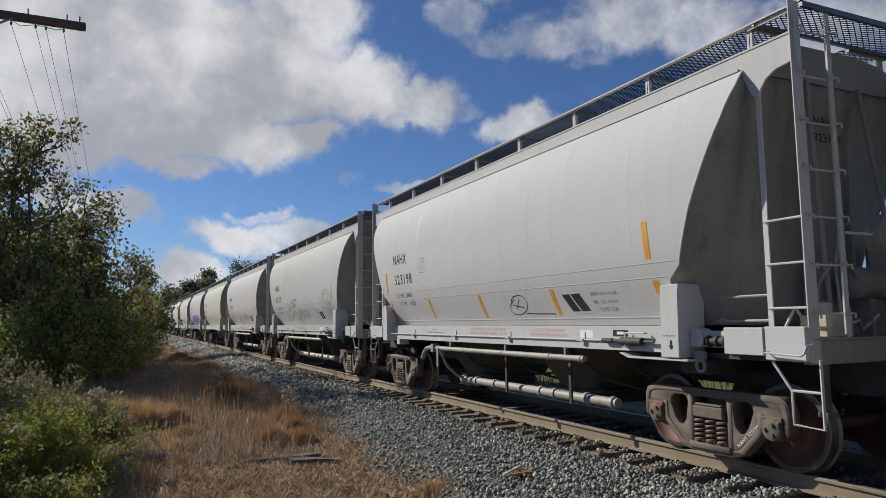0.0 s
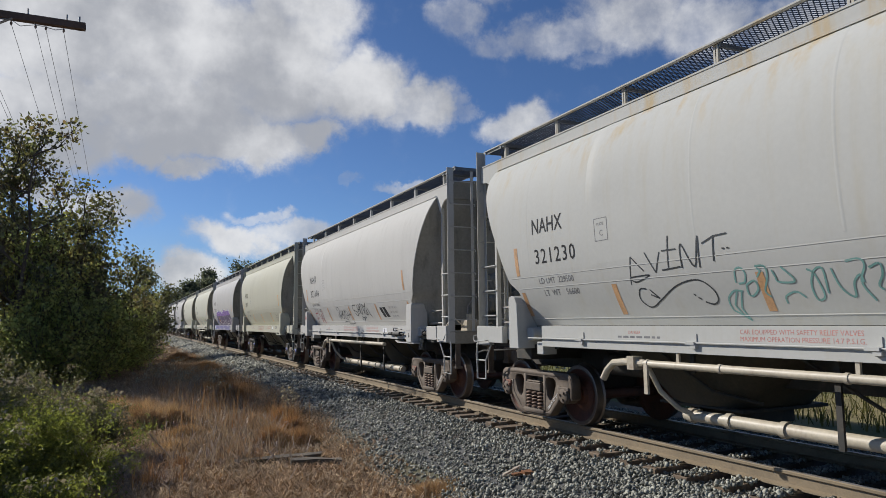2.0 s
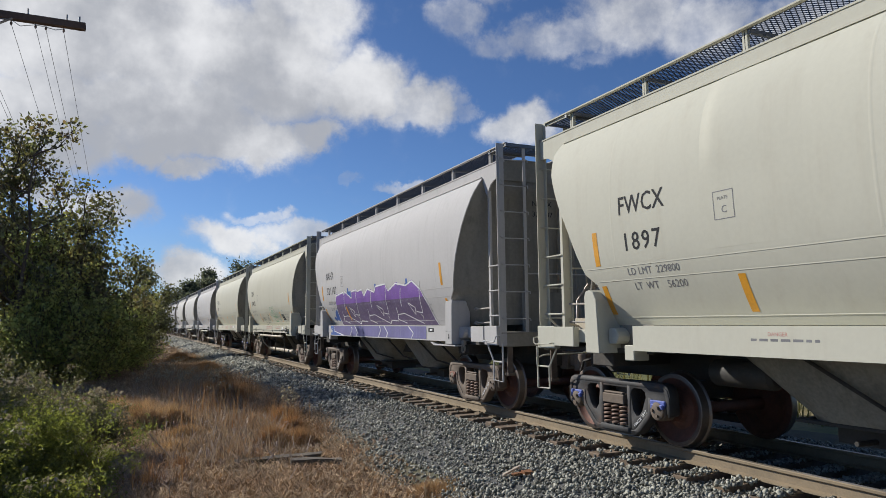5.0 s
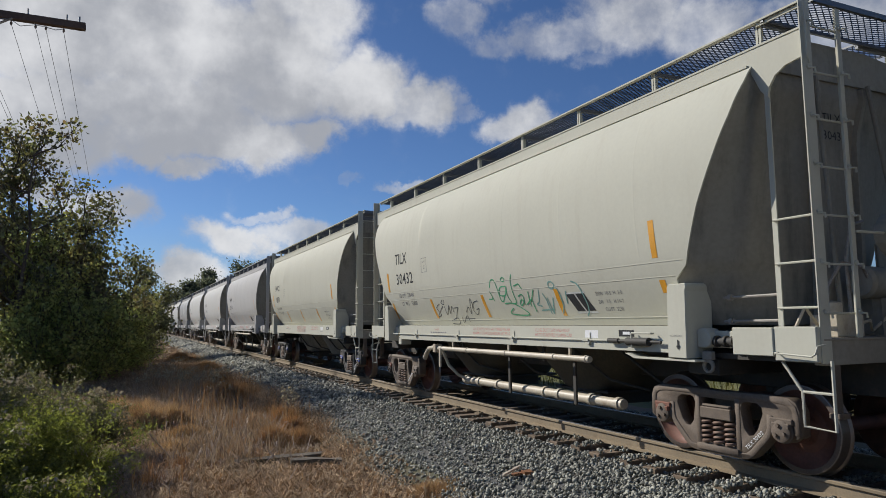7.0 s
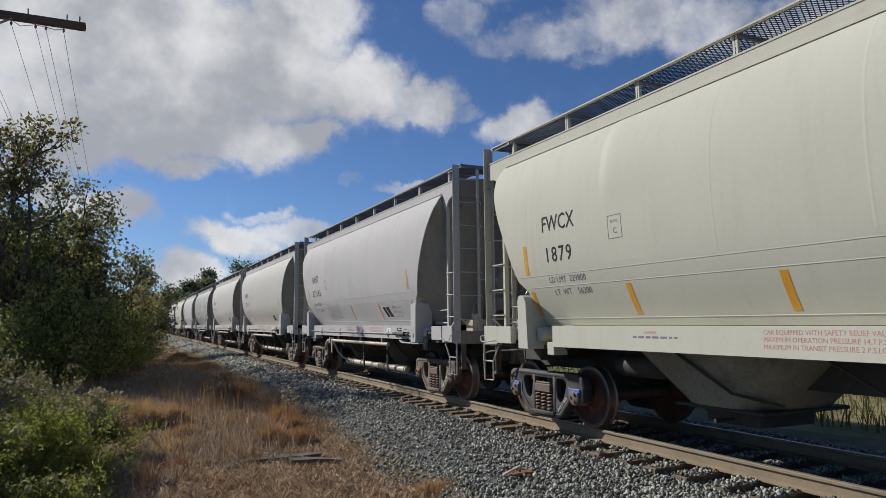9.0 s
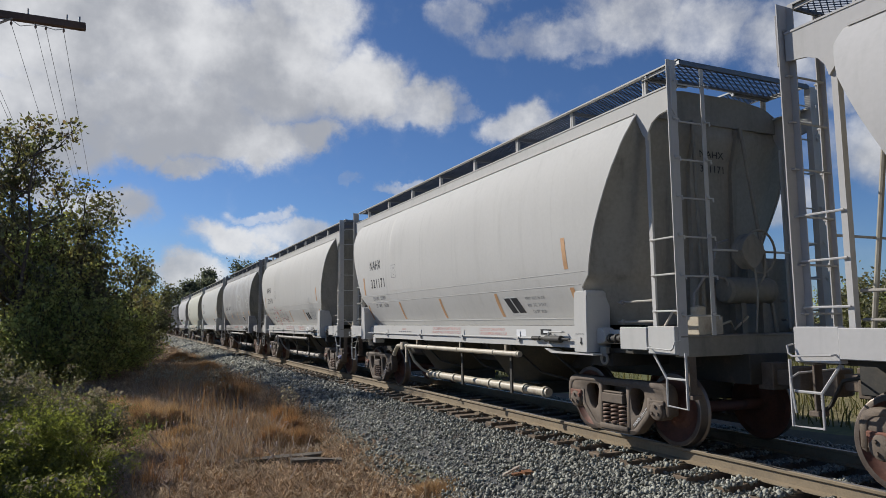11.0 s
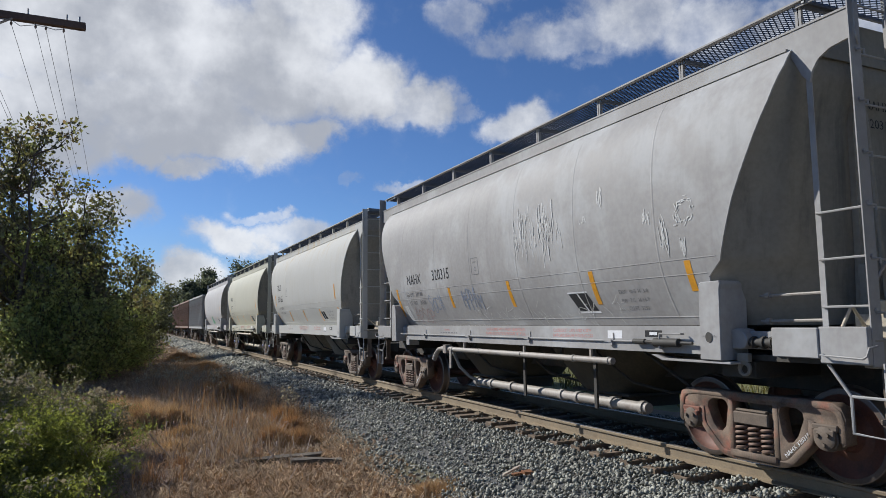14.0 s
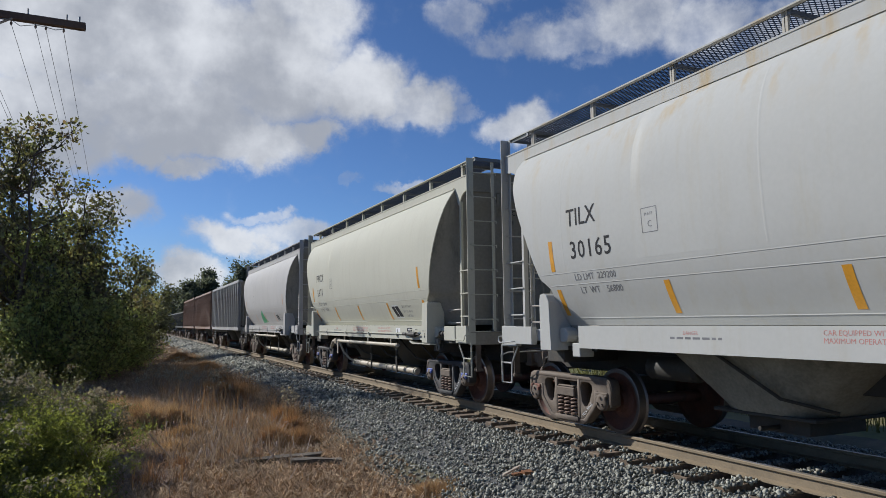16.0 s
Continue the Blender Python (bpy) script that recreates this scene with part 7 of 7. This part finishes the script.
def build_graffiti():
    def spray(index, strokes, w, mat, label):
        lines = [line for pts in strokes for line in (pts if isinstance(pts[0], list) else [pts])]
        for k, line in enumerate(lines):
            decal("spray_stroke", stroke(smooth_line(line) if 3 < len(line) < 13 else line, w), mat, CARS[index], label, off=0.003 + 0.0003 * (k % 12))

    # car 0: a thin drawn face; car 1: black letters, an arrow loop and teal loops, with a pale rounded piece
    spray(0, [[(-0.96, 1.90), (-1.08, 1.98), (-1.33, 1.99), (-1.43, 1.89), (-1.35, 1.77), (-1.08, 1.69), (-0.87, 1.73), (-0.89, 1.84), (-1.09, 1.94)], [(-0.98, 1.85), (-1.32, 1.80)], [(-1.23, 1.94), (-1.06, 1.78)], [(-1.30, 1.71), (-1.57, 1.70), (-2.11, 1.69)]], 0.014, SPRAY_DARK, "thin black drawn face")
    spray(1, [[(1.99, 2.02), (1.89, 2.36), (1.70, 2.17)], [(1.96, 2.11), (1.62, 2.12), (1.87, 2.05), (1.97, 2.09)], [(1.63, 2.39), (1.50, 2.14), (1.38, 2.37)], [(1.21, 2.54), (1.28, 2.18)], [(1.34, 2.38), (1.11, 2.38)], [(1.39, 2.16), (1.09, 2.18)], [(1.07, 2.16), (1.03, 2.43), (0.88, 2.16), (0.77, 2.49), (0.81, 2.15)], [(0.72, 2.40), (0.55, 2.46), (0.37, 2.47)], [(0.55, 2.47), (0.60, 2.20)], [(0.46, 2.32), (0.43, 2.32)], [(0.40, 2.32), (0.37, 2.32)]], 0.017, SPRAY_DARK, "thin black sprayed letters")
    spray(1, [[(1.70, 1.95), (1.58, 1.84), (1.71, 1.89)], [(1.75, 1.96), (1.87, 1.96), (1.92, 1.84), (1.82, 1.75), (1.72, 1.75), (1.55, 1.83), (1.22, 1.98), (0.90, 2.02), (0.73, 1.91), (0.71, 1.80), (0.79, 1.75), (0.90, 1.78)], [(1.03, 1.87), (1.00, 1.85)], [(0.98, 1.83), (0.94, 1.81)]], 0.017, SPRAY_DARK, "thin black sprayed arrow loop")
    spray(1, [[(0.40, 1.96), (0.37, 2.08), (0.30, 2.11), (0.25, 2.05), (0.29, 1.96), (0.37, 1.95)], [(0.35, 1.87), (0.46, 1.88), (0.57, 1.80), (0.57, 1.69), (0.51, 1.65), (0.39, 1.57)], [(0.43, 1.87), (0.52, 1.73), (0.45, 1.61)], [(0.37, 1.87), (0.45, 1.70), (0.40, 1.58)], [(0.28, 1.93), (0.17, 1.97), (0.15, 1.89), (0.24, 1.82), (0.29, 1.84), (0.28, 1.93)], [(0.11, 2.11), (0.00, 2.10), (0.00, 2.00), (0.08, 1.86), (0.03, 1.80)], [(0.12, 2.00), (0.06, 2.06), (0.10, 2.09)], [(-0.07, 2.06), (-0.09, 1.99), (-0.11, 1.94), (-0.29, 1.94), (-0.18, 2.08)]], 0.02, SPRAY_TEAL, "thin teal sprayed scrawl")
    spray(1, [[(-0.12, 1.73), (-0.13, 1.80), (-0.26, 1.84), (-0.34, 1.78)], [(-0.44, 2.04), (-0.50, 2.00), (-0.53, 1.89), (-0.53, 1.78), (-0.45, 1.76), (-0.44, 1.89), (-0.51, 2.02), (-0.60, 2.03), (-0.58, 1.81)], [(-0.68, 2.03), (-0.72, 1.85), (-0.82, 1.77), (-0.85, 1.89), (-0.93, 1.96), (-0.94, 1.89)], [(-0.83, 2.08), (-0.96, 2.09), (-0.99, 2.03), (-0.92, 1.89), (-0.99, 1.73)], [(-1.02, 2.01), (-1.12, 2.04), (-1.12, 1.95), (-1.06, 1.86), (-1.09, 1.82)]], 0.02, SPRAY_TEAL, "thin teal sprayed scrawl")
    ring = [(-3.75 + 0.62 * math.cos(a / 20 * 6.283), 2.13 + 0.50 * math.sin(a / 20 * 6.283)) for a in range(21)]
    spray(1, [ring, [(a + 0.02, b * 0.8 + 0.42) for a, b in ring[2:16]]], 0.06, SPRAY_FADED, "faded round grey-green spray piece")
    spray(1, [scribble(14, -3.35, 1.75, 0.8, 0.6, 5)], 0.05, SPRAY_FADED, "faded grey-green spray piece")
    # car 2: two black tags with a flourish, red initials
    spray(2, [[(-0.57, 2.07), (-0.31, 2.06), (-0.28, 1.95), (-0.54, 1.89), (-0.57, 1.82), (-0.48, 1.78), (-0.36, 1.83), (-0.33, 1.91)], [(-0.70, 2.09), (-0.68, 1.81)], [(-0.86, 2.10), (-0.81, 1.82)], [(-0.68, 1.94), (-0.84, 1.95)], [(-0.94, 2.06), (-1.03, 2.09), (-1.03, 1.96), (-0.95, 1.82), (-0.87, 1.85), (-0.89, 1.97), (-0.97, 2.03)], [(-1.16, 2.09), (-1.16, 1.82), (-1.30, 2.01)], [(-1.16, 2.09), (-1.23, 2.03), (-1.37, 2.02), (-1.46, 2.11)], [(-1.43, 1.91), (-1.35, 1.91), (-1.42, 1.81), (-1.28, 1.81), (-1.29, 1.86)], [(-1.51, 1.97), (-1.57, 1.82), (-1.65, 1.73)]], 0.026, SPRAY_DARK, "bold black sprayed tag")
    spray(2, [[(-0.84, 1.78), (-0.85, 1.73), (-1.14, 1.74), (-0.94, 1.67), (-0.86, 1.61)], [(-0.75, 1.71), (-0.79, 1.67), (-0.89, 1.70)]], 0.022, SPRAY_DARK, "black sprayed arrow under the tag")
    spray(2, [[(1.26, 1.70), (1.25, 1.89), (1.37, 2.03), (1.25, 2.06), (1.10, 1.98), (1.24, 1.86), (1.12, 1.74)], [(1.08, 1.80), (0.87, 1.87), (0.95, 1.95), (1.11, 1.80), (1.00, 1.70)], [(0.67, 1.96), (0.94, 1.87), (0.80, 1.77), (0.97, 1.71)], [(0.49, 1.95), (0.72, 1.87), (0.76, 1.72), (0.59, 1.68)], [(0.55, 1.97), (0.59, 1.68)], [(0.38, 1.94), (0.41, 1.69)], [(0.24, 1.99), (0.20, 1.67)], [(0.51, 1.79), (0.15, 1.83)], [(1.07, 1.61), (0.56, 1.64), (0.64, 1.56), (0.06, 1.58), (0.13, 1.62)], [(1.35, 1.85), (1.32, 1.82)], [(1.39, 1.79), (1.36, 1.76)]], 0.018, SPRAY_DARK, "thin black sprayed tag")
    spray(2, [sprayed("FW", 4.05, 1.60, 0.95, 0.36, 7, 0.0, 0.0, 1.0)], 0.028, SPRAY_RED, "red spray initials")
    lettering("FW", 4.86, 1.70, 0.17, SPRAY_RED, CARS[2], flat=-1.559)
    # car 4: large purple block letters outlined in white, over blue, reaching down over the sill
    tops = [(3.45, 1.525), (3.29, 2.10), (3.12, 2.38), (2.33, 2.45), (2.27, 2.36), (2.18, 2.47), (1.62, 2.26), (1.55, 2.44), (1.12, 2.47), (1.0, 2.42), (0.62, 2.46), (0.5, 2.28), (0.15, 2.45), (-0.35, 2.34), (-0.5, 2.48),
            (-1.2, 2.50), (-1.35, 2.33), (-1.9, 2.48), (-2.5, 2.40), (-2.9, 2.48), (-3.3, 2.28), (-3.5, 1.95), (-3.55, 1.525)]
    bands = band_cut(tops)
    decal("spray_piece", [q for q in bands if q[0][1] > 2.09], PURPLE, CARS[4], "large purple spray-painted lettering", off=0.0045)
    decal("spray_piece", [q for q in bands if q[0][1] <= 2.09], PURPLE_DUSTY, CARS[4], "dusty dark foot of the purple lettering", off=0.0045)
    decal("spray_outline", stroke(tops, 0.034), WHITE_PAINT, CARS[4], "white outline of the spray lettering", off=0.007)
    for shift in (0.0, -2.35, -4.45):
        lines = [[(2.27, 2.36), (2.43, 2.12), (2.5, 1.95)], [(1.12, 2.47), (1.32, 2.03), (1.42, 1.79), (1.74, 1.82)], [(2.87, 1.93), (2.93, 1.77), (3.07, 1.66), (2.63, 1.57)], [(2.93, 1.77), (2.49, 1.79), (1.64, 1.56)], [(2.05, 2.02), (1.72, 1.91), (1.85, 1.75), (2.05, 2.02)], [(1.64, 1.56), (1.44, 1.64), (1.0, 1.62)]]
        lines = [[(y + shift, z) for y, z in pts] for pts in lines if min(p[0] for p in pts) + shift > -3.45]
        decal("spray_outline", [q for pts in lines for q in stroke(pts, 0.022)], WHITE_PAINT, CARS[4], off=0.007)
        for gap in ([(2.87, 1.90), (2.93, 1.77), (2.80, 1.79)], [(1.66, 1.81), (1.44, 1.79), (1.50, 1.66), (1.62, 1.62), (1.52, 1.72)], [(2.90, 1.74), (3.0, 1.68), (2.72, 1.62)]):
            decal("spray_gap", band_cut([(y + shift, z) for y, z in gap]), PAINT["grey"], CARS[4], "bare grey paint between the letters", off=0.006)
        decal("spray_piece", band_cut([(y + shift, z) for y, z in [(1.99, 2.38), (1.93, 2.50), (1.84, 2.55), (1.77, 2.42), (1.68, 2.46), (1.60, 2.44), (1.60, 2.27)]]), SPRAY_BLUE, CARS[4], "blue spray cloud behind the letters")
    decal("reflective_stripe", strip(2.32, 1.66, 2.32, 2.05, 0.095), ORANGE, CARS[4], off=0.009)
    for cloud in ([(4.08, 1.74), (3.95, 1.79), (3.76, 1.77), (3.70, 1.70), (3.88, 1.64)], [(3.78, 1.76), (3.60, 1.96), (3.42, 1.99), (3.29, 1.91), (3.40, 1.76), (3.50, 1.62), (3.74, 1.64)]):
        decal("spray_piece", band_cut(cloud), SPRAY_BLUE, CARS[4], "blue spray cloud beside the letters")
    for mark in ([(3.71, 1.43), (3.62, 1.37), (3.67, 1.30)], [(3.53, 1.43), (3.66, 1.30)], [(3.60, 1.36), (3.54, 1.37), (3.52, 1.32), (3.58, 1.31), (3.60, 1.36)]):
        decal("spray_stroke", stroke(mark, 0.022), WHITE_PAINT, CARS[4], "white sprayed mark on the sill", flat=-1.536)
    decal("spray_fade", [[(3.33, 1.50), (3.32, 1.36), (2.32, 1.24), (-3.6, 1.24), (-3.6, 1.50)]], PURPLE_SILL, CARS[4], "purple and blue paint on the sill", flat=-1.531)
    decal("spray_fade", [[(3.75, 1.50), (3.62, 1.38), (3.70, 1.24), (2.36, 1.24), (3.30, 1.355), (3.34, 1.50)]], SPRAY_BLUE, CARS[4], flat=-1.530)
    sill_lines = [[(3.35, 1.49), (3.32, 1.35), (2.32, 1.235)], [(1.65, 1.50), (1.55, 1.41), (1.71, 1.24)], [(1.31, 1.50), (1.06, 1.34), (1.15, 1.24)], [(-0.7, 1.50), (-0.8, 1.41), (-0.64, 1.24)], [(-1.04, 1.50), (-1.29, 1.34), (-1.2, 1.24)], [(-2.6, 1.50), (-2.9, 1.36), (-2.8, 1.24)]]
    decal("spray_outline", [q for pts in sill_lines for q in stroke(pts, 0.024)], WHITE_PAINT, CARS[4], flat=-1.534)
    # cars 5, 7, 9: line scrawls
    spray(5, [[(-0.14, 1.97), (-0.29, 1.98), (-0.25, 2.10), (-0.32, 1.93)], [(-0.28, 2.16), (-0.37, 2.28), (-0.49, 2.27), (-0.54, 2.11), (-0.54, 1.95), (-0.61, 1.92), (-0.72, 2.01)], [(-0.71, 2.27), (-0.78, 2.31), (-0.84, 2.27), (-0.78, 2.24), (-0.71, 2.27)], [(-0.82, 2.16), (-0.64, 2.15), (-0.56, 2.03), (-0.75, 2.02), (-0.84, 2.16), (-0.81, 2.00), (-0.86, 1.90)], [(-1.09, 2.34), (-1.02, 2.23), (-1.01, 2.05), (-1.02, 1.90), (-0.93, 1.87)], [(-1.09, 2.15), (-1.24, 2.18), (-1.31, 2.09)], [(-1.13, 1.98), (-1.25, 2.01), (-1.27, 1.92), (-1.15, 1.84), (-1.11, 1.87), (-1.21, 1.93), (-1.27, 1.84)], [(-1.46, 2.05), (-1.41, 1.82)], [(-1.31, 1.85), (-1.51, 1.93), (-1.63, 2.07)], [(-1.50, 1.92), (-1.50, 1.73)], [(-0.63, 1.88), (-0.93, 1.87), (-1.26, 1.69), (-0.71, 1.71), (-0.85, 1.80)]], 0.02, SPRAY_GREEN, "green sprayed tag")
    spray(5, [[(-1.77, 2.06), (-1.69, 1.89), (-1.60, 1.84), (-1.72, 1.81)], [(-1.85, 2.00), (-1.90, 1.91), (-1.89, 1.69)], [(-1.94, 1.94), (-1.95, 1.69), (-2.09, 1.93)], [(-1.66, 1.75), (-2.02, 1.76)], [(-2.17, 2.16), (-2.08, 2.15), (-2.08, 2.08), (-2.16, 2.06), (-2.22, 2.11), (-2.17, 2.16)], [(-2.25, 2.07), (-2.30, 1.97), (-2.28, 1.81), (-2.19, 1.69)], [(-2.46, 2.01), (-2.40, 1.83)], [(-2.65, 2.14), (-2.79, 2.08), (-2.86, 1.86), (-2.83, 1.72), (-2.75, 1.65)]], 0.022, SPRAY_TEAL, "faded teal end of the sprayed tag")
    spray(5, [[(1.98, 1.95), (2.19, 1.87), (2.09, 1.74), (2.28, 1.70), (1.86, 1.90)], [(1.78, 2.02), (1.89, 1.97), (1.79, 1.93), (1.71, 2.02)], [(1.79, 1.90), (1.80, 1.73), (1.57, 1.91), (1.65, 1.75), (1.45, 1.89), (1.47, 1.77)], [(1.41, 1.85), (1.20, 1.86), (1.49, 1.65)], [(0.93, 1.76), (0.76, 1.86), (0.74, 1.73), (0.58, 2.01), (0.56, 1.82)], [(0.31, 1.96), (0.49, 1.93), (0.61, 1.82), (0.52, 1.71), (0.36, 1.82), (0.48, 1.80)]], 0.014, SPRAY_DARK, "thin dark sprayed scrawl")
    spray(5, [[(1.73, 1.61), (1.41, 1.66), (1.44, 1.55), (1.76, 1.55)], [(1.20, 1.68), (1.23, 1.57), (0.97, 1.70), (0.97, 1.58)], [(1.11, 1.64), (0.69, 1.64)]], 0.014, SPRAY_DARK, "thin dark sprayed scrawl")
    spray(7, [loop_tag(10, 2.6, 1.74, 6, 0.24, 0.42)], 0.022, SPRAY_GREY, "grey spray tag")
    spray(9, [smooth_line([(-3.16, 2.23), (-3.30, 2.40), (-3.43, 2.44), (-3.31, 2.21), (-3.31, 1.99), (-3.24, 1.75), (-3.18, 1.83), (-3.21, 2.08), (-3.16, 2.22)]),
              smooth_line([(-3.43, 2.30), (-3.46, 2.12), (-3.42, 1.85), (-3.45, 1.65)]),
              smooth_line([(-3.64, 2.28), (-3.61, 2.06), (-3.60, 1.85), (-3.63, 1.66)]),
              smooth_line([(-3.19, 1.72), (-3.46, 1.81), (-3.76, 1.92), (-3.75, 2.10), (-3.73, 2.23)])], 0.026, SPRAY_GREY, "grey outline spray scrawl")
    spray(9, [[(2.83, 2.28), (2.66, 2.25)], [(2.87, 2.28), (2.89, 1.96)], [(2.86, 2.12), (2.73, 2.12)], [(2.58, 2.23), (2.52, 1.99), (2.42, 2.11), (2.40, 1.96), (2.28, 2.19)]], 0.026, SPRAY_RED, "red sprayed initials")
    spray(9, [[(3.18, 1.84), (2.90, 1.85)], [(3.17, 1.83), (3.09, 1.53)], [(3.17, 1.68), (2.88, 1.70)], [(2.87, 1.69), (2.66, 1.49), (2.48, 1.71), (2.45, 1.51)]], 0.026, SPRAY_RED, "red sprayed initials")
    spray(9, [[(1.85, 2.12), (1.48, 2.09)], [(1.85, 2.12), (1.78, 1.60)], [(1.82, 1.80), (1.60, 1.80)], [(1.42, 2.05), (1.13, 1.60), (1.04, 1.82), (0.87, 1.61), (0.82, 2.04)]], 0.022, SPRAY_RED, "large red sprayed initials")
    spray(9, [[(2.18, 1.97), (2.08, 1.91), (2.18, 1.86)], [(2.02, 1.97), (2.05, 1.82), (1.90, 1.93)], [(1.82, 2.01), (1.85, 1.87)], [(1.65, 2.00), (1.65, 1.83), (1.50, 2.02)], [(1.59, 2.13), (1.48, 2.16), (1.43, 2.09), (1.54, 2.08)], [(1.40, 1.98), (1.35, 1.87)], [(1.22, 1.97), (1.21, 1.87), (1.08, 1.96)], [(1.02, 1.99), (0.98, 1.87), (0.89, 1.96)]], 0.03, SPRAY_FADED, "faded green sprayed word")
    spray(9, [[(2.77, 1.82), (2.72, 1.75), (2.69, 1.84)], [(2.59, 1.82), (2.70, 1.72)], [(2.47, 1.82), (2.62, 1.78), (2.53, 1.70)], [(2.07, 1.77), (1.86, 1.71), (1.58, 1.79), (1.31, 1.77), (1.04, 1.73), (0.79, 1.76)], [(3.56, 1.68), (3.33, 1.73), (3.47, 1.60), (3.25, 1.70), (3.28, 1.60)], [(0.71, 1.89), (0.62, 1.79)], [(0.61, 1.89), (0.72, 1.79)]], 0.014, SPRAY_DARK, "thin dark scribbled note")
    spray(9, [[(3.79, 1.81), (3.64, 1.88), (3.52, 1.82), (3.70, 1.76), (3.79, 1.81)], [(3.67, 1.85), (3.62, 1.82), (3.69, 1.79), (3.67, 1.85)]], 0.013, SPRAY_DARK, "small drawn eye")
    # car 10: pale scraped patches and blue scrawls
    rnd = random.Random(10)
    for cy, cz, wy, wz, n, w in ((-1.72, 2.92, 0.26, 0.26, 60, 0.013), (-1.1, 3.1, 0.2, 0.16, 22, 0.011), (-1.15, 2.75, 0.3, 0.12, 22, 0.009), (-0.86, 2.85, 0.05, 0.2, 12, 0.009), (-3.03, 3.16, 0.08, 0.08, 10, 0.014), (-2.63, 2.94, 0.09, 0.05, 7, 0.012), (-3.85, 2.8, 0.05, 0.06, 8, 0.013), (-4.12, 2.55, 0.07, 0.13, 16, 0.011), (-4.42, 2.4, 0.06, 0.08, 12, 0.011)):
        for k in range(n):
            y, z, tall = cy + rnd.gauss(0, 0.6) * wy, cz + rnd.gauss(0, 0.6) * wz, rnd.uniform(0.03, 0.17) * min(1.0, wz / 0.14)
            lean = rnd.uniform(-0.25, 0.1)
            decal("rubbed_scratch", stroke(smooth_line([(y - lean * tall, z + tall), (y + rnd.uniform(-0.02, 0.02), z), (y + lean * tall, z - tall)]), w * rnd.uniform(0.6, 1.3)), CHALK, CARS[10], off=0.003 + 0.0002 * (k % 30))
    for k in range(46):
        a, far = rnd.uniform(0, 6.283), rnd.gauss(1.0, 0.16)
        y, z = -4.47 + 0.12 * far * math.cos(a), 2.78 + 0.13 * far * math.sin(a)
        b, ln = a + 1.57 + rnd.gauss(0, 0.5), rnd.uniform(0.02, 0.07)
        decal("rubbed_scratch", stroke([(y, z), (y + ln * math.cos(b), z + ln * math.sin(b))], rnd.uniform(0.006, 0.016)), CHALK, CARS[10], off=0.003 + 0.0002 * (k % 30))
    for k in range(60):
        y, z = rnd.uniform(-3.2, 1.3), rnd.uniform(1.57, 1.82)
        ln, b = rnd.uniform(0.04, 0.22), rnd.choice((-0.9, -0.7, 0.3, 1.2)) + rnd.gauss(0, 0.2)
        decal("rubbed_scratch", stroke(smooth_line([(y, z), (y - 0.5 * ln * math.cos(b), z + 0.5 * ln * math.sin(b) + rnd.gauss(0, 0.02)), (y - ln * math.cos(b), min(1.98, z + ln * math.sin(b)))]), rnd.uniform(0.004, 0.009)), CHALK, CARS[10], off=0.003 + 0.0002 * (k % 30))
    spray(10, [scribble(20, 2.95, 1.80, 0.7, 0.30, 4), scribble(21, 1.35, 1.82, 0.75, 0.34, 5)], 0.02, BLUE_FADED, "small faded blue spray scrawl")
    decal("paint_patch", [[(4.38, 1.95), (4.17, 1.95), (4.13, 1.79), (4.33, 1.78)]], CHALK, CARS[10], "pale repainted patch", off=0.004)
    decal("paint_patch", [[(4.33, 1.78), (4.13, 1.79), (4.1, 1.62), (4.28, 1.6)]], CHALK, CARS[10], "pale repainted patch", off=0.004)
    spray(10, [scribble(23, 3.9, 1.58, 1.0, 0.28, 5)], 0.018, RED_FADED, "faded red spray tag")
    decal("spray_piece", band_cut([(1.2, 1.60), (0.9, 2.1), (0.5, 2.2), (0.3, 1.9), (-0.3, 1.62)]), SPRAY_GREEN, CARS[13], "green spray patch")


def band_cut(loop):
    """Cuts a polygon into level bands a few centimetres high."""
    out = []
    z0, z1 = min(p[1] for p in loop), max(p[1] for p in loop)
    n = max(1, int((z1 - z0) / 0.07))
    for i in range(n):
        lo, hi = z0 + (z1 - z0) * i / n, z0 + (z1 - z0) * (i + 1) / n
        mid = 0.5 * (lo + hi)

        def cross(level):
            hits = []
            for (a, p), (c, q) in zip(loop, loop[1:] + loop[:1]):
                if (p <= level) != (q <= level):
                    hits.append(a + (c - a) * (level - p) / (q - p))
            return sorted(hits)

        a, b = cross(lo + 1e-5), cross(hi - 1e-5)
        if len(a) != len(b):
            a = b = cross(mid)
        for k in range(0, len(a) - 1, 2):
            out.append([(a[k], lo), (a[k + 1], lo), (b[k + 1], hi), (b[k], hi)])
    return out


build_track()
build_train()
build_graffiti()
build_pole()
build_litter()
build_woods()
build_grass()
build_ballast()


def gone(t):
    """Metres rolled after t seconds; the train gathers a little speed."""
    return SPEED * t + 0.5 * GAIN * t * t


def motions():
    """The train rolls towards -y at a steady speed; every wheelset turns with it."""
    for index, car in CARS.items():
        walk(car, [(t, pose(TRACK_X, PLACES[index + 1] - gone(t), 0)) for t in range(17)])
    times = [k / 15 for k in range(241)]
    for index, wheel, y in WHEELS:
        walk(wheel, [(t, pose(0, y, 0.457, math.degrees(gone(t) / 0.457) + 37 * index, 0, 0)) for t in times])


motions()
